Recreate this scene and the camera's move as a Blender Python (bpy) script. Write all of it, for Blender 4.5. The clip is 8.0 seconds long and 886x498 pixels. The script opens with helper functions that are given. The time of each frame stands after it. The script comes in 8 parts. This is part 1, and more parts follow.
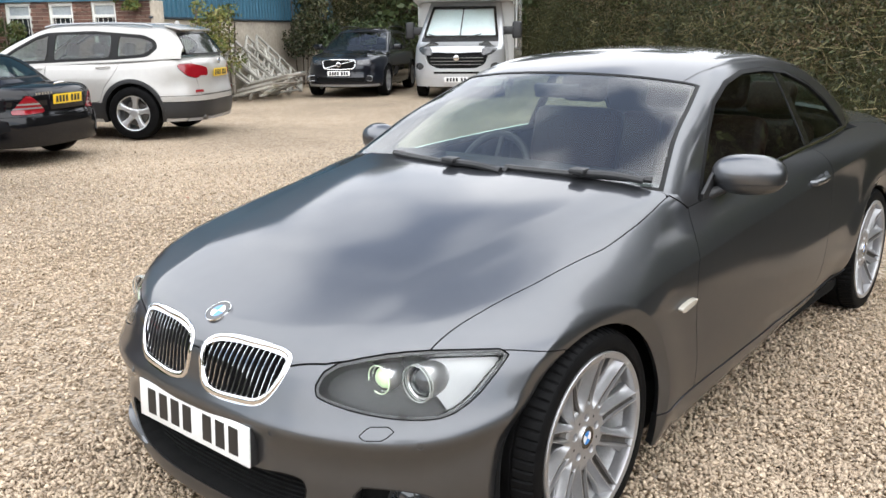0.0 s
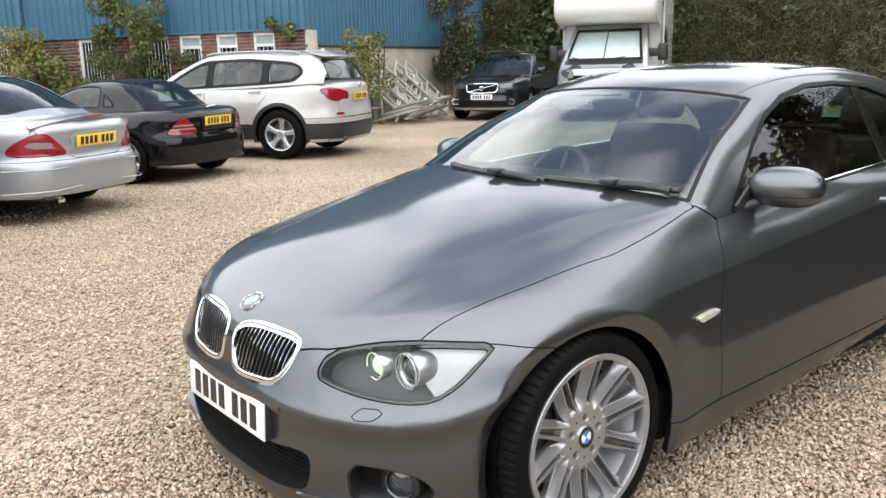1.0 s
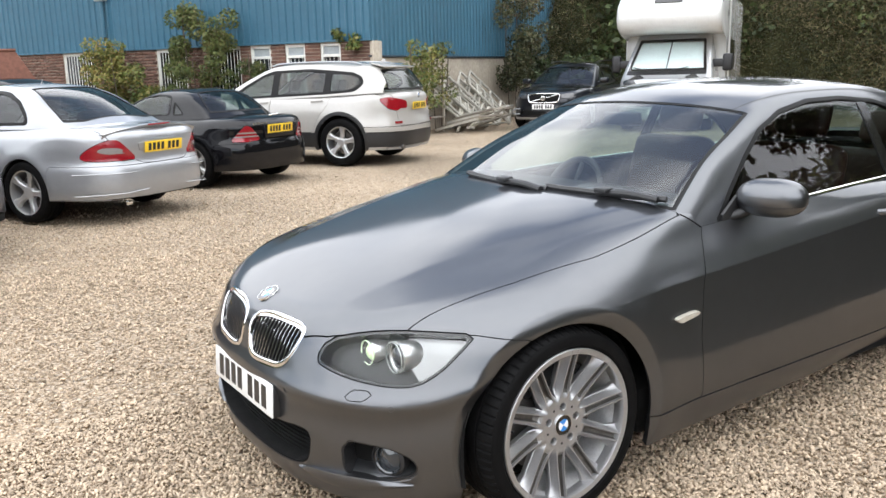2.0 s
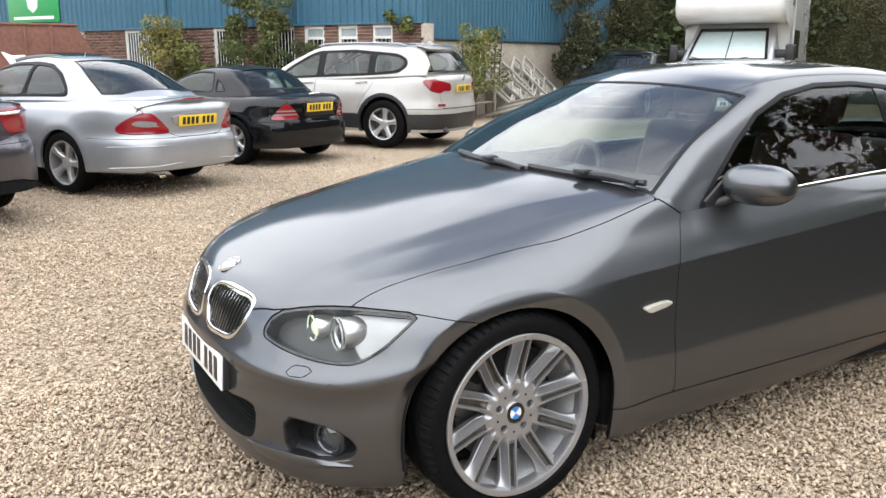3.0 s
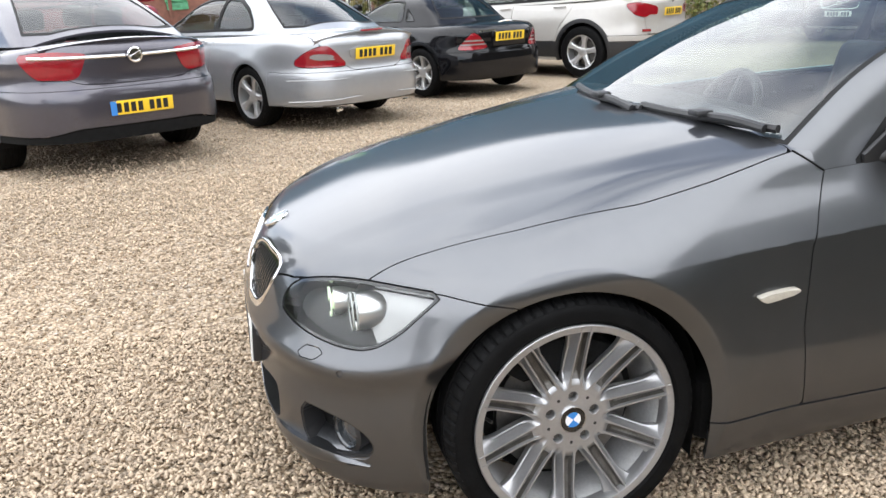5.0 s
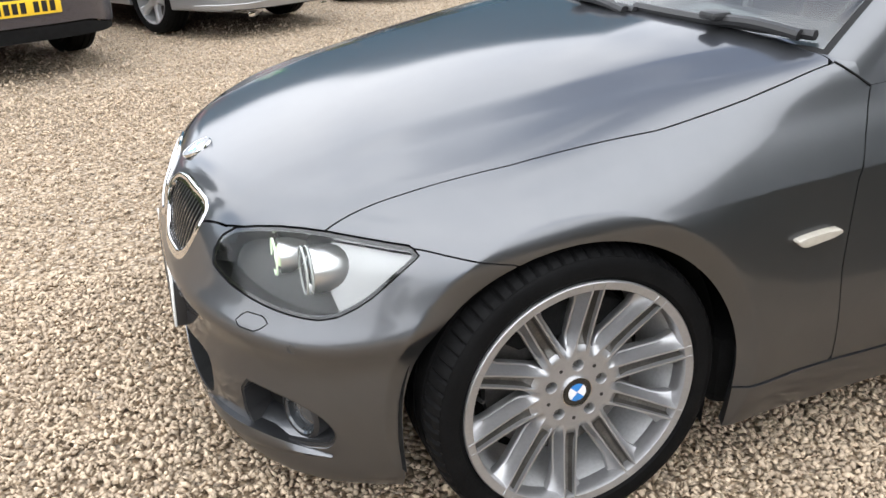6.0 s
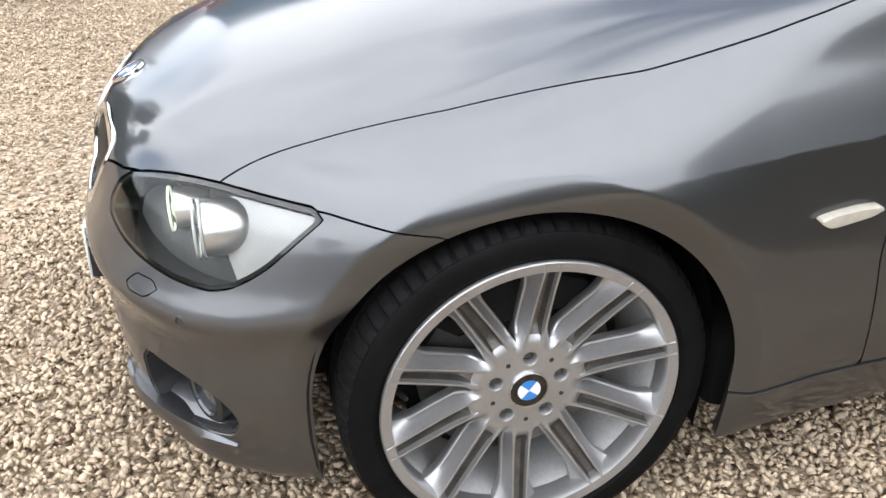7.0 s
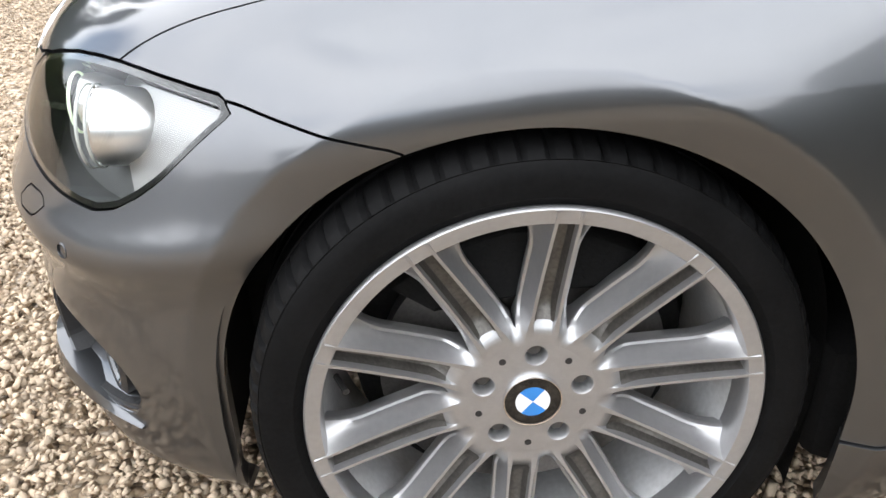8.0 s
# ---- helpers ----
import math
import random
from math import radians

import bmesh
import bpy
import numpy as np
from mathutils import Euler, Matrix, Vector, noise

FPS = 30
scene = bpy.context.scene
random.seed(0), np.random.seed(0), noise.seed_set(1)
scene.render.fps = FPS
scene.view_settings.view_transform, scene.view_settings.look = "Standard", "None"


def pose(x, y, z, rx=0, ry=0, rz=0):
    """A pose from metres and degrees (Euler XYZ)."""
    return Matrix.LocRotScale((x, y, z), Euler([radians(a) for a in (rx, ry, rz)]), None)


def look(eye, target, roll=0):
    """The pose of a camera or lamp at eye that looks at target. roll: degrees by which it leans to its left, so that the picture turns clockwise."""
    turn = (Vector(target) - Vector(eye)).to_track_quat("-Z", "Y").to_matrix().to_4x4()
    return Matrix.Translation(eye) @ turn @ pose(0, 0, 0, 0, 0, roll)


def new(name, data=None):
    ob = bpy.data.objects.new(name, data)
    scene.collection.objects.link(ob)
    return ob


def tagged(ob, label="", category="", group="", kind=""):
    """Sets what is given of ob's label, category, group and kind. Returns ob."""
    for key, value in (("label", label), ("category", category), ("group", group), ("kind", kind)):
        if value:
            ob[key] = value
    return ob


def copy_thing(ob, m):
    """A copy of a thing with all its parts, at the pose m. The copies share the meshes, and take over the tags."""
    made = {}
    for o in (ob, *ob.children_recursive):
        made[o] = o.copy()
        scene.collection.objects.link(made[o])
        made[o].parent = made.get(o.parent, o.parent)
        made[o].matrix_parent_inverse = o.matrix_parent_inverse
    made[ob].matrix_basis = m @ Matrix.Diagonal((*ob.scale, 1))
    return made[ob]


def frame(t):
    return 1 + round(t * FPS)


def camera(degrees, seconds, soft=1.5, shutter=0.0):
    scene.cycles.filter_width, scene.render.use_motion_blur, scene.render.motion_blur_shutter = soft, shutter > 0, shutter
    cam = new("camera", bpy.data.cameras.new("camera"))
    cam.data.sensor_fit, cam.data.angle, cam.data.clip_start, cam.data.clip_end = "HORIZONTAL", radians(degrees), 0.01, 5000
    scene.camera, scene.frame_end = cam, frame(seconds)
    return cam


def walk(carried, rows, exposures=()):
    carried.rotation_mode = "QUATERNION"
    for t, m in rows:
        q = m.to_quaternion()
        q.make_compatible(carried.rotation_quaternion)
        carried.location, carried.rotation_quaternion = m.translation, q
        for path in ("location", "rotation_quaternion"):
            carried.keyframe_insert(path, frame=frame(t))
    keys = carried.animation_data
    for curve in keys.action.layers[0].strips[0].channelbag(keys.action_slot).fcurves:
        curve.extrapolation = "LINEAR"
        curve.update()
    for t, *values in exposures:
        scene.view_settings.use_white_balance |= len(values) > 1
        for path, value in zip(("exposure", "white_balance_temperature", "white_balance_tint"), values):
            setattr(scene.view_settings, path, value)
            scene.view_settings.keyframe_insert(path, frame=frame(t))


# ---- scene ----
cam = camera(55.2, 8.0)
PATH = [
    (0, (-1.938, -1.97, 1.445), (-0.468, -0.708, 0.947), -0.6),
    (0.5, (-1.749, -2.184, 1.397), (-0.421, -0.774, 0.9), 0.1),
    (1, (-1.75, -2.387, 1.408), (-0.534, -0.861, 0.972), -1.5),
    (1.5, (-1.786, -2.566, 1.432), (-0.642, -0.976, 1.028), -1.9),
    (2, (-1.707, -2.729, 1.431), (-0.619, -1.102, 1.018), -1.4),
    (2.2, (-1.622, -2.82, 1.408), (-0.579, -1.17, 0.974), -0.9),
    (3.3, (-1.285, -2.827, 1.376), (-0.365, -1.108, 0.933), -0.2),
    (3.5, (-1.197, -2.793, 1.385), (-0.332, -1.048, 0.935), -0.4),
    (4, (-0.984, -2.765, 1.38), (-0.308, -0.945, 0.897), -0.3),
    (4.5, (-0.752, -2.737, 1.382), (-0.282, -0.873, 0.831), -1.1),
    (4.7, (-0.724, -2.686, 1.356), (-0.284, -0.819, 0.792), -1.9),
    (5.8, (-0.802, -2.191, 1.314), (-0.198, -0.434, 0.574), -2.4),
    (6, (-0.746, -2.126, 1.272), (-0.122, -0.398, 0.48), -1.4),
    (6.5, (-0.534, -2.007, 1.237), (0.009, -0.304, 0.34), -0.9),
    (7, (-0.41, -1.904, 1.197), (0.019, -0.196, 0.25), -1.2),
    (7.5, (-0.216, -1.732, 1.091), (0.003, 0.032, 0.174), 0.1),
    (8, (-0.157, -1.606, 0.927), (-0.03, 0.156, -0.01), -0.4),
]
walk(cam, [(t, look(eye, target, roll)) for t, eye, target, roll in PATH], [(0, 0.98), (4, 1.0), (6, 1.02), (7, 1.12), (8, 1.27)])

# ---- sky and light ----
world = bpy.data.worlds.new("sky")
scene.world = world
world.use_nodes = True
wt = world.node_tree
sky = wt.nodes.new("ShaderNodeTexSky")
sky.sky_type, sky.sun_disc = "NISHITA", False
sky.sun_elevation, sky.sun_rotation = radians(57), radians(205)
sky.air_density, sky.dust_density = 1.0, 1.5
coord = wt.nodes.new("ShaderNodeTexCoord")
stretch = wt.nodes.new("ShaderNodeMapping")
stretch.inputs["Scale"].default_value, stretch.inputs["Location"].default_value = (1.0, 1.0, 1.3), (5.35, 3.27, 2.08)
wt.links.new(coord.outputs["Generated"], stretch.inputs["Vector"])
cloud = wt.nodes.new("ShaderNodeTexNoise")
cloud.inputs["Scale"].default_value, cloud.inputs["Detail"].default_value, cloud.inputs["Roughness"].default_value = 1.7, 5.0, 0.45
wt.links.new(stretch.outputs[0], cloud.inputs["Vector"])
cover = wt.nodes.new("ShaderNodeValToRGB")
cover.color_ramp.elements[0].position, cover.color_ramp.elements[1].position = 0.35, 0.48
cover.color_ramp.elements[0].color = (0.10, 0.10, 0.10, 1)
wt.links.new(cloud.outputs[0], cover.inputs[0])
cloud2 = wt.nodes.new("ShaderNodeTexNoise")
cloud2.inputs["Scale"].default_value, cloud2.inputs["Detail"].default_value = 3.6, 3.0
wt.links.new(stretch.outputs[0], cloud2.inputs["Vector"])
tone = wt.nodes.new("ShaderNodeValToRGB")
tone.color_ramp.elements[0].position, tone.color_ramp.elements[1].position = 0.3, 0.7
tone.color_ramp.elements[0].color, tone.color_ramp.elements[1].color = (9.2, 9.6, 10.4, 1), (11.9, 12.1, 12.5, 1)
wt.links.new(cloud2.outputs[0], tone.inputs[0])
mixed = wt.nodes.new("ShaderNodeMix")
mixed.data_type = "RGBA"
wt.links.new(cover.outputs[0], mixed.inputs[0])
wt.links.new(sky.outputs[0], mixed.inputs[6])
wt.links.new(tone.outputs[0], mixed.inputs[7])
wt.links.new(mixed.outputs[2], wt.nodes["Background"].inputs[0])
wt.nodes["Background"].inputs[1].default_value = 0.15
sun = new("sun", bpy.data.lights.new("sun", "SUN"))
sun.data.energy, sun.data.angle, sun.data.color = 0.35, radians(95), (1.0, 0.98, 0.95)
sun.matrix_world = look((-3, -7, 12), (0, 0, 0))
tagged(sun, kind="structure")


# ---- materials ----
def material(name, colour, rough=0.5, metal=0.0, vary=0.0, scale=8.0, bump=0.0, bump_scale=60.0, coat=0.0, island=False, per_object=0.0, spec=0.5):
    """A principled surface; vary: lightness variation at two scales; bump: fine relief in metres."""
    m = bpy.data.materials.new(name)
    m.use_nodes = True
    nt = m.node_tree
    b = nt.nodes["Principled BSDF"]
    b.inputs["Base Color"].default_value = (*colour, 1)
    b.inputs["Roughness"].default_value, b.inputs["Metallic"].default_value = rough, metal
    b.inputs["Specular IOR Level"].default_value = spec
    if coat:
        b.inputs["Coat Weight"].default_value, b.inputs["Coat Roughness"].default_value = coat, 0.02
    tc = nt.nodes.new("ShaderNodeTexCoord")
    if vary or per_object or island:
        n1, n2 = nt.nodes.new("ShaderNodeTexNoise"), nt.nodes.new("ShaderNodeTexNoise")
        n1.inputs["Scale"].default_value, n2.inputs["Scale"].default_value = scale, scale * 9
        n1.inputs["Detail"].default_value = n2.inputs["Detail"].default_value = 5
        for n in (n1, n2):
            nt.links.new(tc.outputs["Object"], n.inputs["Vector"])
        add = nt.nodes.new("ShaderNodeMath")
        add.operation = "ADD"
        nt.links.new(n1.outputs[0], add.inputs[0])
        nt.links.new(n2.outputs[0], add.inputs[1])
        rng = nt.nodes.new("ShaderNodeMapRange")
        rng.inputs["From Min"].default_value, rng.inputs["From Max"].default_value = 0.7, 1.3
        rng.inputs["To Min"].default_value, rng.inputs["To Max"].default_value = 1 - vary, 1 + vary
        nt.links.new(add.outputs[0], rng.inputs["Value"])
        value = rng.outputs[0]
        if per_object or island:
            src = nt.nodes.new("ShaderNodeNewGeometry") if island else nt.nodes.new("ShaderNodeObjectInfo")
            r2 = nt.nodes.new("ShaderNodeMapRange")
            r2.inputs["To Min"].default_value, r2.inputs["To Max"].default_value = 1 - per_object, 1 + per_object
            nt.links.new(src.outputs["Random Per Island" if island else "Random"], r2.inputs["Value"])
            mul = nt.nodes.new("ShaderNodeMath")
            mul.operation = "MULTIPLY"
            nt.links.new(value, mul.inputs[0])
            nt.links.new(r2.outputs[0], mul.inputs[1])
            value = mul.outputs[0]
        hsv = nt.nodes.new("ShaderNodeHueSaturation")
        hsv.inputs["Color"].default_value = (*colour, 1)
        nt.links.new(value, hsv.inputs["Value"])
        nt.links.new(hsv.outputs[0], b.inputs["Base Color"])
    if bump:
        n3 = nt.nodes.new("ShaderNodeTexNoise")
        n3.inputs["Scale"].default_value, n3.inputs["Detail"].default_value = bump_scale, 6
        nt.links.new(tc.outputs["Object"], n3.inputs["Vector"])
        bp = nt.nodes.new("ShaderNodeBump")
        bp.inputs["Strength"].default_value, bp.inputs["Distance"].default_value = 1.0, bump
        nt.links.new(n3.outputs[0], bp.inputs["Height"])
        nt.links.new(bp.outputs[0], b.inputs["Normal"])
    return m


def glass(name, tint, rough=0.0, clear=0.85, ior=1.45, thin=False):
    """Thin pane: a tinted see-through sheet with a mirror-like gloss."""
    m = bpy.data.materials.new(name)
    m.use_nodes = True
    nt = m.node_tree
    nt.nodes.remove(nt.nodes["Principled BSDF"])
    tr, gl, fr, mx = (nt.nodes.new("ShaderNode" + k) for k in ("BsdfTransparent", "BsdfGlossy", "Fresnel", "MixShader"))
    tr.inputs[0].default_value = (*[c * clear for c in tint], 1)
    gl.inputs["Roughness"].default_value = rough
    fr.inputs["IOR"].default_value = ior
    if thin:
        # a pane with two parallel faces is the same from both sides
        nt.nodes.remove(fr)
        lw, pw, ma = nt.nodes.new("ShaderNodeLayerWeight"), nt.nodes.new("ShaderNodeMath"), nt.nodes.new("ShaderNodeMath")
        lw.inputs["Blend"].default_value = 0.5
        pw.operation, ma.operation = 'POWER', 'MULTIPLY_ADD'
        pw.inputs[1].default_value = 4.5
        f0 = 1.7 * ((ior - 1) / (ior + 1)) ** 2
        ma.inputs[1].default_value, ma.inputs[2].default_value = 1 - f0, f0
        nt.links.new(lw.outputs["Facing"], pw.inputs[0])
        nt.links.new(pw.outputs[0], ma.inputs[0])
        nt.links.new(ma.outputs[0], mx.inputs[0])
    else:
        nt.links.new(fr.outputs[0], mx.inputs[0])
    nt.links.new(tr.outputs[0], mx.inputs[1])
    nt.links.new(gl.outputs[0], mx.inputs[2])
    nt.links.new(mx.outputs[0], nt.nodes["Material Output"].inputs[0])
    return m


def emitter(name, colour, strength):
    m = material(name, colour, 0.3)
    b = m.node_tree.nodes["Principled BSDF"]
    b.inputs["Emission Color"].default_value, b.inputs["Emission Strength"].default_value = (*colour, 1), strength
    return m


def fluted_chrome():
    """Bright reflector with fine parallel flutes."""
    m = material("fluted_reflector", (0.33, 0.33, 0.325), 0.30, 0.9, 0.08, 18)
    nt = m.node_tree
    tc, wave, bp = nt.nodes.new("ShaderNodeTexCoord"), nt.nodes.new("ShaderNodeTexWave"), nt.nodes.new("ShaderNodeBump")
    wave.bands_direction = "Z"
    wave.inputs["Scale"].default_value, wave.inputs["Distortion"].default_value = 150, 0.6
    bp.inputs["Strength"].default_value, bp.inputs["Distance"].default_value = 0.25, 0.0003
    nt.links.new(tc.outputs["Object"], wave.inputs["Vector"])
    nt.links.new(wave.outputs["Fac"], bp.inputs["Height"])
    nt.links.new(bp.outputs[0], nt.nodes["Principled BSDF"].inputs["Normal"])
    return m


def car_paint(name, colour, metal, rough, fleck=0.0):
    m = material(name, colour, rough, metal, vary=0.03, scale=2.0, coat=1.0)
    if fleck:
        nt = m.node_tree
        v = nt.nodes.new("ShaderNodeTexVoronoi")
        v.inputs["Scale"].default_value = 900
        tc = nt.nodes.new("ShaderNodeTexCoord")
        nt.links.new(tc.outputs["Object"], v.inputs["Vector"])
        r = nt.nodes.new("ShaderNodeMapRange")
        r.inputs["To Min"].default_value, r.inputs["To Max"].default_value = rough - fleck, rough + fleck
        nt.links.new(v.outputs["Color"], r.inputs["Value"])
        nt.links.new(r.outputs[0], nt.nodes["Principled BSDF"].inputs["Roughness"])
    return m


GREY = car_paint("graphite_metallic_paint", (0.120, 0.124, 0.132), 0.95, 0.38, 0.005)
GREY.node_tree.nodes["Principled BSDF"].inputs["Coat Roughness"].default_value = 0.08
GREY.node_tree.nodes["Principled BSDF"].inputs["Specular Tint"].default_value = (0.25, 0.25, 0.26, 1)
SILVER = car_paint("silver_metallic_paint", (0.34, 0.348, 0.36), 0.6, 0.38, 0.08)
BLACKP = car_paint("black_paint", (0.006, 0.006, 0.007), 0.0, 0.3)
BLACKP.node_tree.nodes["Principled BSDF"].inputs["Specular IOR Level"].default_value = 0.0
BLACKP.node_tree.nodes["Principled BSDF"].inputs["Coat Weight"].default_value = 0.75
NAVYP = car_paint("dark_blue_paint", (0.006, 0.007, 0.011), 0.0, 0.35)
NAVYP.node_tree.nodes["Principled BSDF"].inputs["Specular IOR Level"].default_value = 0.1
WHITEP = car_paint("pearl_white_paint", (0.37, 0.355, 0.33), 0.15, 0.35)
MAUVE = car_paint("grey_violet_metallic_paint", (0.078, 0.073, 0.088), 0.7, 0.32, 0.08)
CAMPER = material("white_gelcoat", (0.66, 0.66, 0.64), 0.25, 0, 0.05, 3, coat=0.5)
CHROME = material("chrome", (0.82, 0.82, 0.82), 0.06, 1.0)
ALLOY = material("wheel_alloy", (0.39, 0.39, 0.395), 0.38, 0.75, 0.06, 14, coat=0.15)
# barrel paler and less metallic than the wheel face
BARREL = material("pale_rim_barrel", (0.55, 0.55, 0.55), 0.42, 0.35, 0.12, 14)
ALLOY2 = material("parked_wheel_alloy", (0.5, 0.5, 0.5), 0.35, 0.7, 0.06, 12)
RUBBER = material("tyre_rubber", (0.006, 0.006, 0.0062), 0.55, 0, 0.3, 18, 0.0005, 160, spec=0.05)
PLASTIC = material("black_plastic", (0.016, 0.016, 0.017), 0.45, 0, 0.12, 20, 0.0004, 300)
GLOSSB = material("gloss_black_trim", (0.008, 0.008, 0.008), 0.12, 0, 0.05, 10, coat=0.5)
LINER = material("arch_liner_felt", (0.008, 0.008, 0.008), 0.95, 0, 0.3, 20, 0.001, 200, spec=0.15)
SEAL = material("black_rubber_seal", (0.009, 0.009, 0.009), 0.55, 0, 0.1, 30, spec=0.2)
LAMPBOWL = material("lamp_bowl_plastic", (0.05, 0.052, 0.05), 0.5, 0, 0.1, 20)
REFLECTOR = material("lamp_reflector", (0.70, 0.70, 0.69), 0.30, 0.9, 0.08, 18)
CLEARRING = material("clear_ring_plastic", (0.36, 0.38, 0.36), 0.15, 0, 0.05, 30, coat=0.6)
GLASS = glass("window_glass", (0.70, 0.88, 0.79), clear=0.72, ior=1.5, thin=True)
SCREEN = glass("laminated_glass", (0.90, 0.97, 0.93), clear=0.80, ior=1.74, thin=True)
SHADEGLASS = glass("cabin_shade_glass", (0.52, 0.57, 0.55), ior=1.5)
PARKGLASS = glass("parked_car_glass", (0.58, 0.68, 0.64), ior=1.5, thin=True)
LENS = glass("lamp_lens", (0.97, 0.98, 0.98), 0.02, 0.97, ior=1.22, thin=True)
REDLENS = material("red_lamp_lens", (0.22, 0.006, 0.012), 0.12, 0, 0.1, 30, 0.0008, 140, coat=0.8)
CLEARLENS = material("clear_lamp_lens", (0.20, 0.19, 0.185), 0.12, 0.0, 0.15, 40, 0.0008, 140, coat=0.8)
DARKLENS = material("smoked_lamp_lens", (0.07, 0.07, 0.072), 0.10, 0.2, 0.5, 9, 0.0008, 60, coat=0.6)
AMBER = material("side_repeater_lens", (0.44, 0.41, 0.35), 0.18, 0, 0.1, 60, 0.0005, 300, coat=0.5)
FLUTED = fluted_chrome()
RING = emitter("lit_ring", (0.62, 0.74, 0.54), 0.32)
GROOVESHADE = material("groove_shade_and_dust", (0.13, 0.122, 0.112), 0.5, 0.6, 0.3, 26)
GLOWLENS = emitter("lit_projector_lens", (0.66, 0.85, 0.52), 0.14)
PLATEW = material("white_plate", (0.74, 0.74, 0.72), 0.35, 0, 0.06, 12, coat=0.2)
PLATEY = material("yellow_plate", (0.78, 0.52, 0.03), 0.35, 0, 0.05, 12, coat=0.2)
PLATEB = material("plate_letter_black", (0.012, 0.012, 0.012), 0.4)
BADGEB = material("badge_blue", (0.03, 0.2, 0.55), 0.2, coat=0.6)
BADGEW = material("badge_white", (0.75, 0.76, 0.77), 0.25, coat=0.6)
STEEL = material("brake_disc_steel", (0.15, 0.143, 0.135), 0.42, 0.85, 0.2, 30)
LEATHER = material("brown_leather", (0.026, 0.009, 0.007), 0.5, 0, 0.15, 6, spec=0.3)
DASH = material("dark_dashboard", (0.014, 0.014, 0.015), 0.6, 0, 0.1, 10, spec=0.2)


# ---- building helpers ----
def part(name, bm, mat, parent=None, label="", smooth=True, angle=35):
    """Links a bmesh as one mesh object under a thing or part."""
    me = bpy.data.meshes.new(name)
    bmesh.ops.recalc_face_normals(bm, faces=bm.faces)
    bm.to_mesh(me)
    bm.free()
    return place(name, me, mat, parent, label, smooth, angle)


def place(name, me, mat, parent=None, label="", smooth=True, angle=35):
    for m in (mat if isinstance(mat, (list, tuple)) else [mat]):
        if m:
            me.materials.append(m)
    if smooth:
        me.polygons.foreach_set("use_smooth", [True] * len(me.polygons))
        me.set_sharp_from_angle(angle=radians(angle))
    ob = new(name, me)
    if parent:
        ob.parent = parent
    if label:
        tagged(ob, label)
    return ob


def thing(name, label, category, m=None, group="", kind=""):
    ob = new(name)
    ob.empty_display_size = 0.2
    if m:
        ob.matrix_world = m
    return tagged(ob, label, category, group, kind)


def box(bm, x0, y0, z0, x1, y1, z1, bevel=0.0, m=None, segments=2):
    r = bmesh.ops.create_cube(bm, size=1)
    vs = r["verts"]
    bmesh.ops.scale(bm, vec=(abs(x1 - x0), abs(y1 - y0), abs(z1 - z0)), verts=vs)
    bmesh.ops.translate(bm, vec=((x0 + x1) / 2, (y0 + y1) / 2, (z0 + z1) / 2), verts=vs)
    if bevel:
        es = list({e for v in vs for e in v.link_edges})
        r = bmesh.ops.bevel(bm, geom=es, offset=bevel, segments=segments, profile=0.5, affect="EDGES")
        vs = list({v for f in r["faces"] for v in f.verts} | {v for v in vs if v.is_valid})
    if m is not None:
        bmesh.ops.transform(bm, matrix=m, verts=vs)
    return vs


def rod(bm, a, b, r, sides=8, r2=None):
    a, b = Vector(a), Vector(b)
    d = b - a
    q = d.to_track_quat("Z", "Y").to_matrix().to_4x4()
    bmesh.ops.create_cone(bm, cap_ends=True, segments=sides, radius1=r, radius2=r if r2 is None else r2, depth=d.length,
                          matrix=Matrix.Translation((a + b) / 2) @ q)


def tube(bm, pts, r, sides=8):
    """A round tube along a polyline."""
    pts = [Vector(p) for p in pts]
    rings = []
    for i, p in enumerate(pts):
        d = (pts[min(i + 1, len(pts) - 1)] - pts[max(i - 1, 0)]).normalized()
        q = d.to_track_quat("Z", "Y")
        rings.append([bm.verts.new(p + q @ Vector((r * math.cos(a), r * math.sin(a), 0))) for a in (2 * math.pi * k / sides for k in range(sides))])
    for s, t in zip(rings, rings[1:]):
        for k in range(sides):
            bm.faces.new((s[k], s[(k + 1) % sides], t[(k + 1) % sides], t[k]))
    bm.faces.new(rings[0])
    bm.faces.new(rings[-1])


def lathe(bm, profile, n=64, closed=False, caps=False):
    """Turns (radius, y) pairs round the y axis."""
    rings = [[bm.verts.new((r * math.cos(2 * math.pi * k / n), y, r * math.sin(2 * math.pi * k / n))) for k in range(n)] for r, y in profile]
    pairs = list(zip(rings, rings[1:])) + ([(rings[-1], rings[0])] if closed else [])
    for s, t in pairs:
        for k in range(n):
            bm.faces.new((s[k], s[(k + 1) % n], t[(k + 1) % n], t[k]))
    if caps:
        bm.faces.new(rings[0])
        bm.faces.new(rings[-1])


